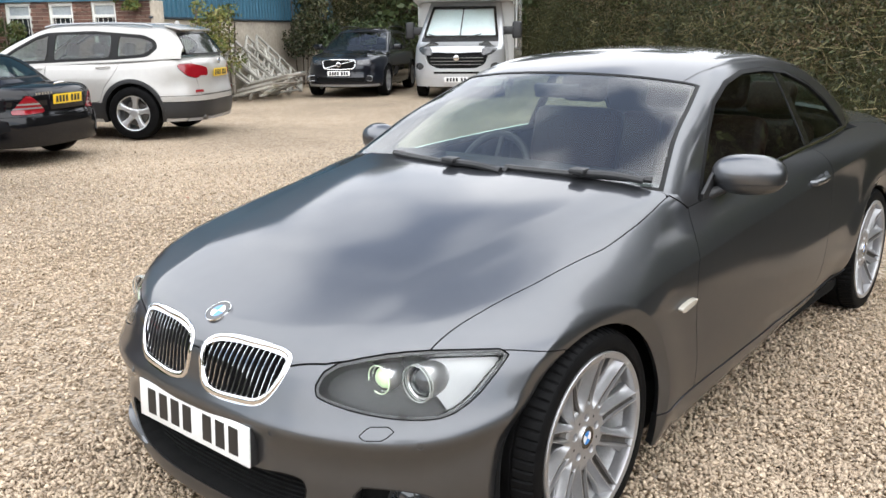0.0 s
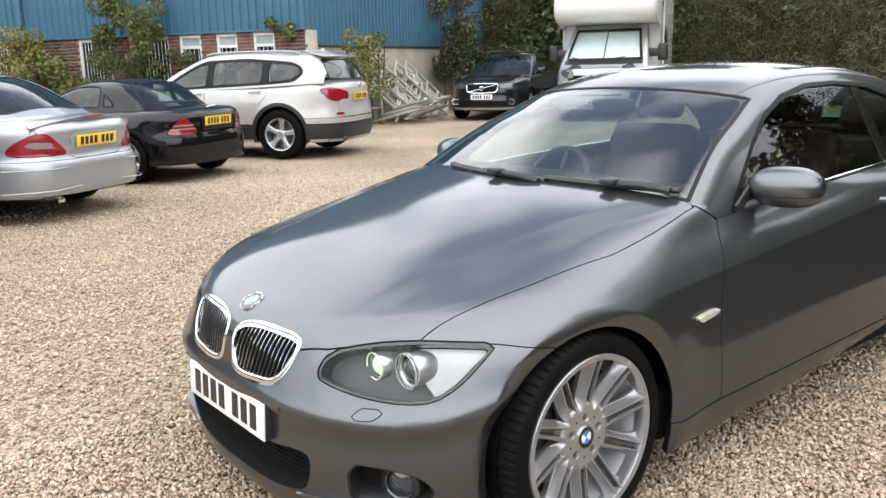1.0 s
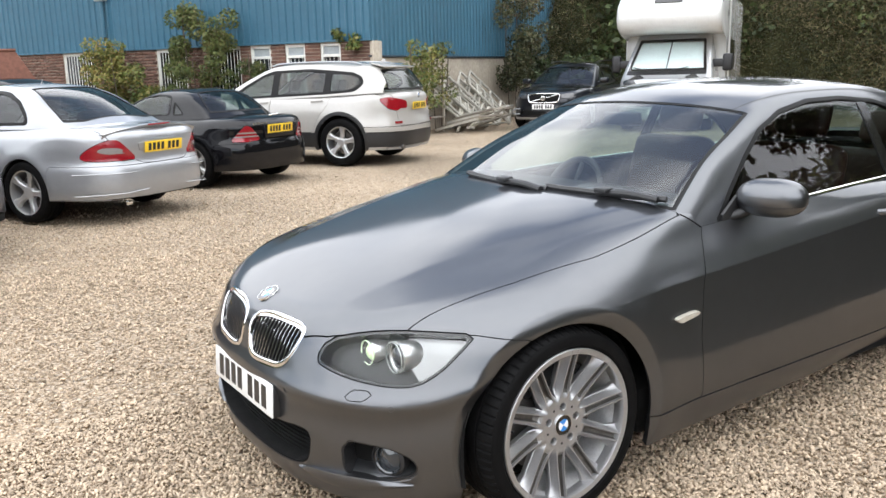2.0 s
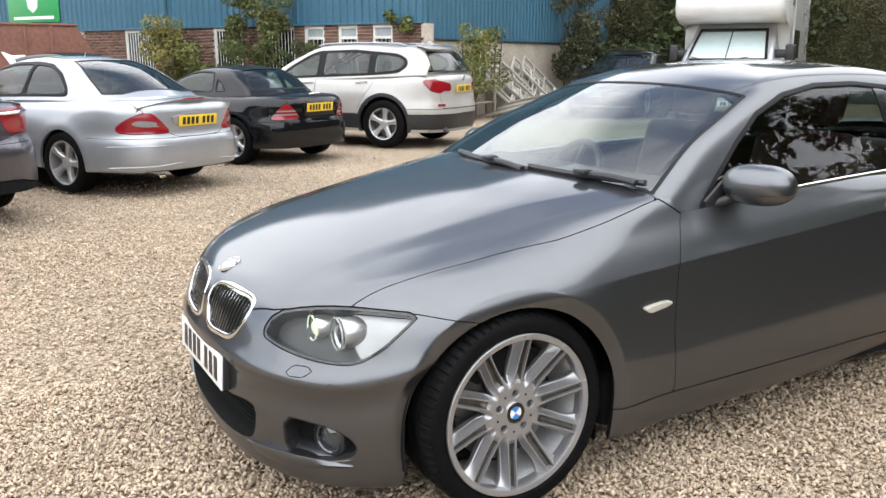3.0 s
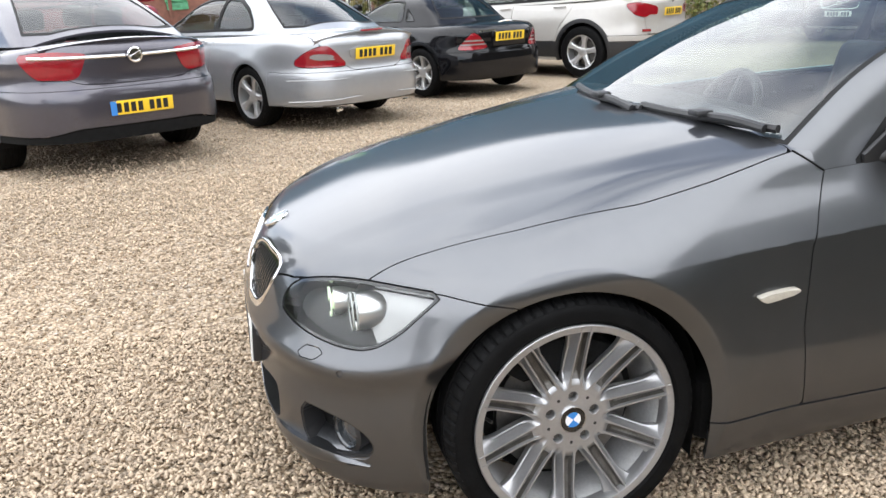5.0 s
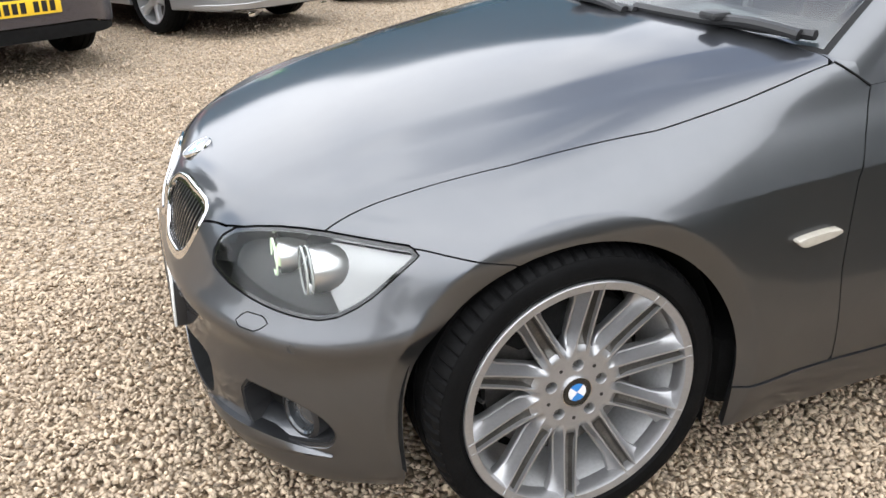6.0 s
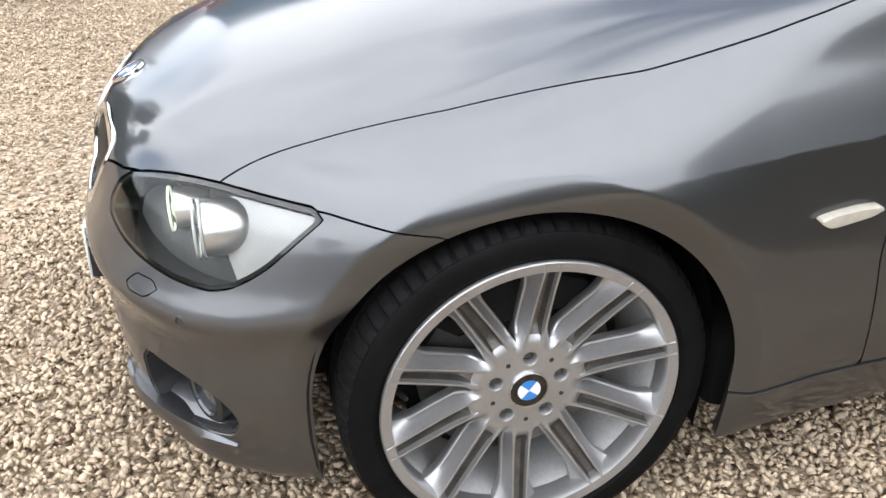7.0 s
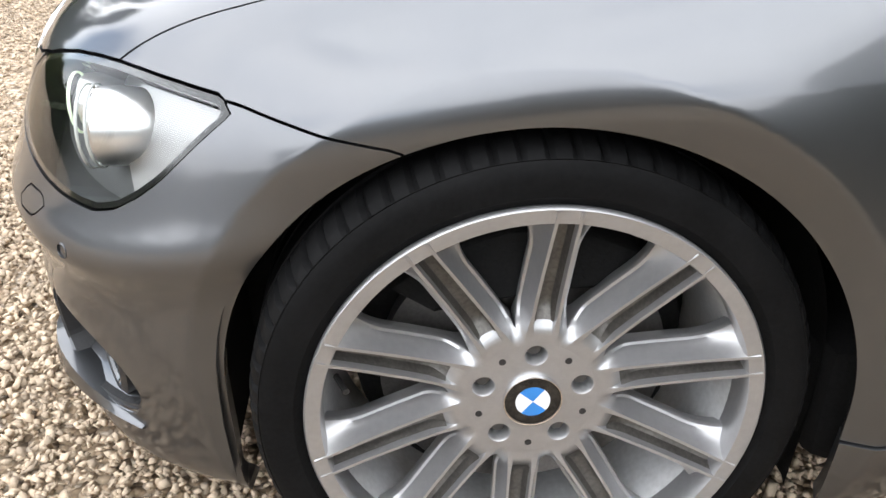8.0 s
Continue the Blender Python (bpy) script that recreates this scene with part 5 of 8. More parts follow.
for f in (-1, 1):
    bm = bmesh.new()
    tube(bm, [(x, f * 0.585, 1.555 + 0.045 * math.sin(math.pi * t) ** 0.3) for t, x in ((t, 1.45 + 1.6 * t) for t in np.linspace(0, 1, 14))], 0.016, 8)
    part("roof_rail", bm, SILVER, suv.ob)
    bm = bmesh.new()
    box(bm, -0.005, -0.07, -0.02, 0.01, 0.07, 0.02, 0.006)
    part("reflector", bm, REDLENS, suv.ob).matrix_local = pose(tail_x(suv.low.F, 0.62, 0.66) + 0.004, f * 0.62, 0.66, 0, 0, f * 28)
bm = bmesh.new()
rod(bm, (3.5, -0.52, 0.285), (3.715, -0.52, 0.28), 0.04, 16)
part("exhaust_tip", bm, STEEL, suv.ob)
plate_bars(suv.ob, 0.52, 0.111, PLATEY, pose(3.768, 0, 0.90, 4, 0, 90))
roundel(suv.ob, 0.04, pose(3.755, 0, 1.065, 10, 0, 90))
suv.put(4.36, 9.15, 124, 0.94)

# silver two-door
sil = Vehicle("silver_coupe_car", "silver two-door coupe with red tail lamps parked on gravel", SILVER, 2.715, -0.83, 3.81, 0.870,
              ((0.15, 0.25, 0.4, 0.55, 0.7, 0.8, 0.9, 1.05), (0.83, 0.858, 0.872, 0.874, 0.866, 0.845, 0.808, 0.73)),
              ((0.15, 0.3, 0.45, 0.6, 0.75, 0.9), (0.93, 0.99, 1.0, 0.97, 0.9, 0.82)), ((0.15, 0.22, 0.35, 0.5, 0.56, 0.60, 0.75, 0.85, 0.95, 1.05), (0.93, 0.97, 1.0, 1.0, 0.99, 0.975, 0.967, 0.962, 0.955, 0.93)),
              ((-0.9, -0.75, -0.5, 0.0, 0.5, 1.0, 2.7, 3.1, 3.5, 3.7, 3.85), (0.56, 0.64, 0.73, 0.85, 0.93, 0.96, 0.985, 0.985, 0.965, 0.945, 0.90)),
              ((0.3, 0.55, 0.9, 1.25, 1.5, 1.8, 2.1, 2.4, 2.7, 2.95, 3.2, 3.4), (0.80, 0.93, 1.11, 1.275, 1.352, 1.393, 1.393, 1.355, 1.262, 1.145, 1.02, 0.92)),
              ((0.85, 0.95, 1.1, 1.25, 1.38), (0.80, 0.765, 0.69, 0.60, 0.47)), ((0.4, 1.0, 2.0, 2.5, 3.0, 3.3), (0.98, 1.0, 1.0, 0.97, 0.91, 0.85)), ((0.6, 1.5, 2.9), (0.92, 0.955, 0.975)), 0.345, 0.318)
E_ = 3.81
sil_boot = P((-0.1, 0.585), (0.28, 0.59), (0.36, 0.63), (0.50, 0.75), (0.60, 0.85), (0.635, 0.93), (0.62, 1.1), (-0.1, 1.1))
sil.cuts += [
    ("tail_lamp", wrap_rear(P((0.385, 0.635), (0.50, 0.74), (0.62, 0.835), (0.70, 0.845), (0.85, 0.82), (1.02, 0.765), (1.16, 0.69), (1.13, 0.645), (0.95, 0.63), (0.6, 0.63)), E_, 2.9), REDLENS, "red teardrop tail lamp", 0.004, 0.03, ONE),
    ("boot_lid", lambda x, y, z: np.maximum(sil_boot(np.abs(y), z), 3.18 - x), SILVER, "", 0, 0.015, BOTH),
    ("rear_bumper", lambda x, y, z: np.maximum(np.maximum(z - 0.585, 2.715 + 0.36 - x), 0.26 - z), SILVER, "", 0.003, 0.02, BOTH),
    ("diffuser", lambda x, y, z: np.maximum(np.maximum(z - 0.345, 0.185 - z), np.maximum(np.abs(y) - 0.62, 3.2 - x)), LINER, "", -0.006, 0.03, BOTH),
    ("door", side_of(P((0.62, 0.24), (0.58, 0.6), (0.70, 1.1), (2.02, 1.1), (2.0, 0.7), (1.92, 0.42), (1.80, 0.24))), SILVER, "", 0, 0.015, ONE),
    ("headlamp", wrap_front(P((0.30, 0.60), (0.36, 0.72), (0.85, 0.76), (0.80, 0.64), (0.5, 0.57)), -0.83, 0.0), CLEARLENS, "", 0.003, 0.02, ONE),
]
sil.tops += [
    ("door_window", side_of(P((0.84, 0.955), (1.15, 1.14), (1.42, 1.27), (1.65, 1.318), (1.98, 1.325), (1.98, 0.985), (1.4, 0.967)), 0.3), PARKGLASS, "", -0.006, 0, ONE),
    ("quarter_window", side_of(P((1.99, 0.985), (1.99, 1.325), (2.25, 1.30), (2.48, 1.21), (2.62, 1.08), (2.66, 0.995)), 0.3), PARKGLASS, "", -0.006, 0, ONE),
    ("windscreen", lambda x, y, z: np.maximum(np.maximum(np.abs(y) - sil.py(z) + 0.06, x - 0.15 * (y / 0.75) ** 2 - 1.25), 0.5 - x + 0.15 * (y / 0.75) ** 2), PARKGLASS, "", -0.004, 0, BOTH),
    ("rear_window", lambda x, y, z: np.maximum(np.maximum(np.abs(y) - sil.py(z) * 0.93 + 0.09, 2.42 - x - 0.12 * (y / 0.6) ** 2), np.maximum(x - 3.16, 1.005 - z)), PARKGLASS, "sloping rear window", -0.004, 0, BOTH),
]
sil.finish(0.25, (0.7, 3.0), ((1.35, -0.35, 0.5), (1.35, 0.35, 0.5), (2.15, -0.33, 0.5), (2.15, 0.33, 0.5)), (0.318, 0.228, 0.115, 5, 0.045, 1.49, 20),
           side_of(P((0.80, 0.945), (1.13, 1.15), (1.40, 1.285), (1.65, 1.332), (2.0, 1.34), (2.27, 1.312), (2.50, 1.22), (2.64, 1.085), (2.69, 0.983), (2.0, 0.972), (1.4, 0.955)), 0.3))
sil.mirrors(0.85, 0.98, SILVER)
sil.handle(1.75, 0.87, 0.845, SILVER)
bm = bmesh.new()
prev = None
for yy in np.linspace(-0.64, 0.64, 24):
    b = 0.10 * (yy / 0.64) ** 2
    pts = [bm.verts.new(p) for p in ((3.58 - b, yy, 0.958 - 0.8 * b), (3.70 - b, yy, 0.972 - 0.75 * b), (3.735 - b, yy, 0.966 - 0.75 * b), (3.70 - b, yy, 0.925 - 0.9 * b))]
    if prev:
        for j in range(4):
            bm.faces.new((prev[j], prev[(j + 1) % 4], pts[(j + 1) % 4], pts[j]))
    prev = pts
part("boot_spoiler", bm, SILVER, sil.ob)
bm = bmesh.new()
box(bm, 3.735, -0.14, 0.955, 3.752, 0.14, 0.972, 0.004)
part("brake_lamp", bm, REDLENS, sil.ob)
bm = bmesh.new()
prism(bm, rounded([(-0.34, 0.07), (0.34, 0.07), (0.30, -0.075), (-0.30, -0.075)], 1), 0.012, pose(3.772, 0, 0.755, 8, 0, 90), 0.004)
part("plate_recess", bm, SILVER, sil.ob)
plate_bars(sil.ob, 0.52, 0.111, PLATEY, pose(3.792, 0, 0.745, 8, 0, 90))
for f in (-1, 1):
    bm = bmesh.new()
    tube(bm, [(3.785 - 0.40 * max(0, t - 0.55) ** 1.6 / 0.28, f * (0.10 + 0.78 * t), 0.515) for t in np.linspace(0, 0.98, 16)], 0.005, 6)
    part("bumper_strip", bm, SILVER, sil.ob)
    bm = bmesh.new()
    tube(bm, [(3.800 - 0.40 * max(0, t - 0.55) ** 1.6 / 0.28, f * (0.08 + 0.80 * t), 0.335 - 0.03 * t) for t in np.linspace(0, 0.98, 16)], 0.006, 6)
    part("bumper_crease", bm, SILVER, sil.ob)
    bm = bmesh.new()
    box(bm, -0.002, -0.006, -0.02, 0.006, 0.07, 0.02, 0.004)
    part("exhaust_tip", bm, CHROME, sil.ob).matrix_local = pose(3.70, f * 0.45 - 0.03, 0.205)
    lens_c = P((0.52, 0.70), (0.60, 0.755), (0.85, 0.765), (0.95, 0.735), (0.80, 0.70))
    sil.low.panel("clear_lamp_band", [grown(wrap_rear(lens_c, 3.81, 2.9), 0.0)], CLEARLENS, sil.ob, "", "left" if f < 0 else "right", 0.0, 0.007)
bm = bmesh.new()
rod(bm, (2.2, -0.1, 1.385), (2.23, -0.1, 1.44), 0.006, 6, 0.003)
part("roof_aerial", bm, SILVER, sil.ob)
sil.put(-0.47, 6.68, 120, 0.86)

# small black car with a folding roof
roa = Vehicle("roadster_car", "small black two-seat roadster with closed black roof", BLACKP, 2.40, -0.80, 3.19, 0.857,
              ((0.15, 0.25, 0.4, 0.55, 0.7, 0.8, 0.9, 1.0), (0.82, 0.848, 0.860, 0.860, 0.845, 0.815, 0.76, 0.68)),
              ((0.15, 0.3, 0.45, 0.6, 0.75, 0.9), (0.93, 0.99, 1.0, 0.96, 0.88, 0.80)), ((0.15, 0.25, 0.35, 0.5, 0.55, 0.6, 0.75, 0.9), (0.94, 0.985, 1.0, 1.0, 0.99, 0.972, 0.962, 0.94)),
              ((-0.9, -0.7, -0.4, 0.0, 0.6, 1.2, 2.3, 2.7, 3.0, 3.2), (0.52, 0.62, 0.72, 0.80, 0.885, 0.91, 0.92, 0.915, 0.895, 0.85)),
              ((0.35, 0.6, 1.0, 1.3, 1.55, 1.85, 2.1, 2.3, 2.5, 2.7), (0.74, 0.88, 1.09, 1.205, 1.258, 1.268, 1.235, 1.14, 1.01, 0.88)),
              ((0.78, 0.88, 1.0, 1.15, 1.26), (0.77, 0.735, 0.68, 0.60, 0.48)), ((0.4, 1.0, 1.8, 2.2, 2.7), (0.98, 1.0, 1.0, 0.97, 0.90)), ((0.6, 1.4, 2.4), (0.88, 0.895, 0.91)), 0.345, 0.308)
E_ = 3.19
roa.cuts += [
    ("tail_lamp", wrap_rear(P((0.40, 0.60), (0.56, 0.765), (0.66, 0.80), (0.72, 0.78), (0.95, 0.62), (0.94, 0.59), (0.7, 0.585)), E_, 2.6), REDLENS, "red three-cornered tail lamp", 0.004, 0.03, ONE),
    ("boot_lid", lambda x, y, z: np.maximum(P((-0.1, 0.60), (0.36, 0.60), (0.52, 0.77), (0.58, 1.0), (-0.1, 1.0))(np.abs(y), z), 2.62 - x), BLACKP, "", 0, 0.015, BOTH),
    ("rear_bumper", lambda x, y, z: np.maximum(np.maximum(z - 0.565, 2.40 + 0.36 - x), 0.22 - z), BLACKP, "", 0.006, 0.02, BOTH),
    ("door", side_of(P((0.60, 0.24), (0.56, 0.6), (0.66, 1.0), (1.78, 1.0), (1.76, 0.6), (1.70, 0.24))), BLACKP, "", 0, 0.015, ONE),
    ("headlamp", wrap_front(P((0.35, 0.56), (0.40, 0.68), (0.80, 0.70), (0.76, 0.58)), -0.80, 0.0), CLEARLENS, "", 0.003, 0.02, ONE),
]
roa.tops += [
    ("door_window", side_of(P((0.86, 0.905), (1.1, 1.06), (1.38, 1.175), (1.62, 1.205), (1.86, 1.185), (1.90, 1.10), (1.92, 0.925)), 0.3), PARKGLASS, "", -0.006, 0, ONE),
    ("quarter_window", side_of(P((1.96, 0.925), (1.94, 1.09), (1.96, 1.11), (2.12, 0.98), (2.16, 0.93)), 0.3), PARKGLASS, "", -0.006, 0, ONE),
    ("windscreen", lambda x, y, z: np.maximum(np.maximum(np.abs(y) - roa.py(z) + 0.05, x - 0.15 * (y / 0.75) ** 2 - 1.25), 0.55 - x + 0.15 * (y / 0.75) ** 2), PARKGLASS, "", -0.004, 0, BOTH),
    ("rear_window", lambda x, y, z: np.maximum(np.maximum(np.abs(y) - roa.py(z) + 0.16, 2.12 - x), np.maximum(x - 2.62, 0.955 - z)), PARKGLASS, "curved rear window", -0.004, 0, BOTH),
]
roa.finish(0.225, (0.7, 2.36), ((1.35, -0.33, 0.5), (1.35, 0.33, 0.5)), (0.308, 0.215, 0.11, 6, 0.038, 1.48, 0))
roa.mirrors(0.85, 0.93, BLACKP)
roa.handle(1.55, 0.80, 0.84, BLACKP)
bm = bmesh.new()
box(bm, 3.14, -0.30, 0.62, 3.176, 0.30, 0.80, 0.01)
part("plate_panel", bm, BLACKP, roa.ob)
bm = bmesh.new()
tube(bm, [(3.10, -0.12, 0.905), (3.12, -0.04, 0.918), (3.12, 0.04, 0.918), (3.10, 0.12, 0.905)], 0.008, 6)
part("boot_grip", bm, CHROME, roa.ob)
plate_bars(roa.ob, 0.52, 0.111, PLATEY, pose(3.186, 0, 0.735, 5, 0, 90))
for f in (-1, 1):
    for zz in (0.655, 0.70):
        roa.low.panel("clear_lamp_band", [roa.cuts[0][1], lambda x, y, z: z - zz - 0.009, lambda x, y, z: zz - 0.009 - z], CLEARLENS, roa.ob, "", "left" if f < 0 else "right", 0.0, 0.007)
k = 0
for yy in (-0.50, -0.455, -0.41, -0.365, -0.32, -0.275):
    bm = bmesh.new()
    box(bm, 3.155 + 0.02 * k / 6, yy - 0.014, 0.80, 3.162 + 0.02 * k / 6, yy + 0.014, 0.828)
    part("bar", bm, CHROME, roa.ob)
    k += 1
roa.put(1.74, 8.22, 118, 0.85)

# grey-violet hatchback
hat = Vehicle("hatchback_car", "grey-violet metallic hatchback with a chrome strip, parked on gravel", MAUVE, 2.737, -0.98, 3.85, 0.925,
              ((0.15, 0.25, 0.4, 0.55, 0.75, 0.88, 0.98, 1.1), (0.87, 0.905, 0.922, 0.926, 0.92, 0.895, 0.855, 0.78)),
              ((0.15, 0.3, 0.45, 0.6, 0.75, 0.9), (0.93, 0.99, 1.0, 0.97, 0.9, 0.82)), ((0.15, 0.25, 0.4, 0.55, 0.66, 0.72, 0.85, 0.95, 1.05), (0.95, 0.985, 1.0, 1.0, 0.99, 0.972, 0.965, 0.962, 0.945)),
              ((-1.05, -0.8, -0.5, 0.0, 0.5, 1.0, 2.7, 3.2, 3.6, 3.8, 3.9), (0.52, 0.66, 0.76, 0.88, 0.95, 0.99, 1.03, 1.045, 1.055, 1.045, 1.0)),
              ((0.15, 0.4, 0.8, 1.2, 1.5, 1.8, 2.1, 2.5, 2.8, 3.1, 3.35, 3.6), (0.80, 0.93, 1.15, 1.34, 1.435, 1.485, 1.49, 1.45, 1.37, 1.25, 1.135, 1.02)),
              ((0.88, 1.0, 1.15, 1.3, 1.45, 1.55), (0.86, 0.815, 0.745, 0.665, 0.56, 0.45)), ((0.3, 1.0, 2.1, 2.7, 3.2, 3.6), (0.98, 1.0, 1.0, 0.97, 0.91, 0.84)), ((0.5, 1.5, 3.2), (0.96, 1.0, 1.05)), 0.372, 0.335)
E_ = 3.85
hat.cuts += [
    ("tail_lamp", wrap_rear(P((0.40, 0.962), (0.70, 0.985), (0.95, 0.98), (1.17, 0.962), (1.06, 0.86), (0.93, 0.775), (0.55, 0.765), (0.49, 0.80), (0.44, 0.90)), E_, 3.0), REDLENS, "wide red tail lamp", 0.004, 0.03, ONE),
    ("tailgate", lambda x, y, z: np.maximum(P((-0.1, 0.715), (0.40, 0.725), (0.53, 0.77), (0.60, 0.92), (0.68, 1.2), (-0.1, 1.2))(np.abs(y), z), 3.3 - x), MAUVE, "", 0, 0.015, BOTH),
    ("rear_bumper", lambda x, y, z: np.maximum(np.maximum(z - 0.69, 2.737 + 0.40 - x), 0.345 + 0.05 * ease((0.75 - np.abs(y)) / 0.3) - z), MAUVE, "", 0.006, 0.02, BOTH),
    ("bumper_base", lambda x, y, z: np.maximum(np.maximum(z - 0.342 - 0.05 * ease((0.75 - np.abs(y)) / 0.3), 2.737 + 0.42 - x), 0.19 - z), LINER, "", -0.004, 0.02, BOTH),
    ("rear_door", side_of(P((1.60, 0.25), (1.60, 1.2), (2.72, 1.2), (2.60, 0.9), (2.38, 0.7), (2.28, 0.25))), MAUVE, "", 0, 0.015, ONE),
    ("front_door", side_of(P((0.56, 0.25), (0.52, 0.7), (0.6, 1.2), (1.59, 1.2), (1.59, 0.25))), MAUVE, "", 0, 0.015, ONE),
]
hat.tops += [
    ("front_window", side_of(P((0.80, 0.985), (1.1, 1.16), (1.4, 1.31), (1.56, 1.355), (1.56, 1.02), (1.2, 1.0)), 0.3), PARKGLASS, "", -0.006, 0, ONE),
    ("rear_door_window", side_of(P((1.66, 1.03), (1.66, 1.38), (2.1, 1.39), (2.45, 1.335), (2.72, 1.22), (2.86, 1.115), (2.7, 1.07)), 0.3), PARKGLASS, "", -0.006, 0, ONE),
    ("windscreen", lambda x, y, z: np.maximum(np.maximum(np.abs(y) - hat.py(z) + 0.06, x - 0.15 * (y / 0.75) ** 2 - 1.3), 0.4 - x + 0.15 * (y / 0.75) ** 2), PARKGLASS, "", -0.004, 0, BOTH),
    ("rear_window", lambda x, y, z: np.maximum(np.maximum(np.abs(y) - hat.py(z) * 0.93 + 0.08, 2.50 - x - 0.12 * (y / 0.6) ** 2), np.maximum(x - 3.33, 1.10 - z)), PARKGLASS, "sloping rear window with a pale reflection", -0.004, 0, BOTH),
]
hat.finish(0.285, (0.6, 3.1), ((1.3, -0.37, 0.5), (1.3, 0.37, 0.5), (2.15, -0.35, 0.6), (2.15, 0.35, 0.6)), (0.335, 0.23, 0.115, 5, 0.045, 1.60, 0),
           side_of(P((0.76, 0.97), (1.08, 1.165), (1.38, 1.325), (1.6, 1.38), (2.1, 1.405), (2.47, 1.35), (2.74, 1.235), (2.90, 1.115), (2.7, 1.055), (1.6, 1.01)), 0.3))
hat.mirrors(0.85, 1.04, MAUVE)
bm = bmesh.new()
tube(bm, [(tail_x(hat.low.F, yy, 0.925 + 0.02 * abs(yy)) + 0.006, yy, 0.925 + 0.02 * abs(yy)) for yy in np.linspace(-0.73, 0.73, 40)], 0.015, 8)
part("chrome_strip", bm, CHROME, hat.ob)
bm = bmesh.new()
lathe(bm, [(0.062, 0.012), (0.062, -0.008), (0.05, -0.012), (0.046, -0.004), (0.0, -0.004)], 40)
rod(bm, (-0.045, -0.006, -0.02), (0.045, -0.006, 0.02), 0.009, 6)
part("badge", bm, CHROME, hat.ob, "round chrome badge").matrix_local = pose(3.855, 0, 0.93, 0, 0, 90)
bm = bmesh.new()
prev = None
for yy in np.linspace(-0.66, 0.66, 24):
    b = 0.13 * (yy / 0.66) ** 2
    pts = [bm.verts.new(p) for p in ((3.60 - b, yy, 1.045 - 0.5 * b), (3.75 - b, yy, 1.066 - 0.45 * b), (3.78 - b, yy, 1.058 - 0.45 * b), (3.74 - b, yy, 1.00 - 0.5 * b))]
    if prev:
        for j in range(4):
            bm.faces.new((prev[j], prev[(j + 1) % 4], pts[(j + 1) % 4], pts[j]))
    prev = pts
part("boot_lip", bm, MAUVE, hat.ob)
plate_bars(hat.ob, 0.52, 0.111, PLATEY, pose(3.872, 0, 0.53, 2, 0, 90))
bm = bmesh.new()
box(bm, -0.262, -0.0022, -0.055, -0.212, 0.0, 0.055)
part("plate_band", bm, BADGEB, hat.ob).matrix_local = pose(3.872, 0, 0.53, 2, 0, 90)
bm = bmesh.new()
prism(bm, [(0, 0), (0.13, 0.0), (0.11, 0.05), (0.08, 0.06)], 0.04, pose(2.42, -0.02, 1.46), 0.006)
part("roof_aerial", bm, PLASTIC, hat.ob)
hat.put(-2.72, 5.27, 118, 0.92)

# dark estate, seen from its front
est = Vehicle("estate_car", "dark blue-black raised estate car with a chrome grille frame", NAVYP, 2.815, -0.95, 3.9, 0.930,
              ((0.2, 0.35, 0.5, 0.7, 0.85, 0.95, 1.05, 1.2), (0.86, 0.905, 0.925, 0.93, 0.915, 0.89, 0.85, 0.77)),
              ((0.2, 0.3, 0.45, 0.55, 0.7, 0.8, 0.95), (0.94, 0.99, 1.0, 0.985, 0.975, 0.94, 0.86)), ((0.2, 0.35, 0.5, 0.7, 0.9, 1.1), (0.94, 0.985, 1.0, 0.985, 0.97, 0.94)),
              ((-1.0, -0.9, -0.7, -0.3, 0.3, 0.8, 3.0, 3.6, 3.9), (0.70, 0.79, 0.88, 0.96, 1.02, 1.05, 1.10, 1.11, 1.08)),
              ((0.1, 0.35, 0.8, 1.15, 1.45, 1.8, 2.6, 3.2, 3.5, 3.7, 3.85, 3.95), (0.88, 1.01, 1.25, 1.42, 1.515, 1.55, 1.545, 1.515, 1.46, 1.34, 1.16, 1.0)),
              ((0.95, 1.1, 1.3, 1.45, 1.6), (0.85, 0.80, 0.72, 0.64, 0.50)), ((0.3, 1.0, 2.2, 3.2, 3.8), (0.98, 1.0, 1.0, 0.97, 0.90)), ((0.4, 1.8, 3.2), (1.0, 1.04, 1.09)), 0.40, 0.35)
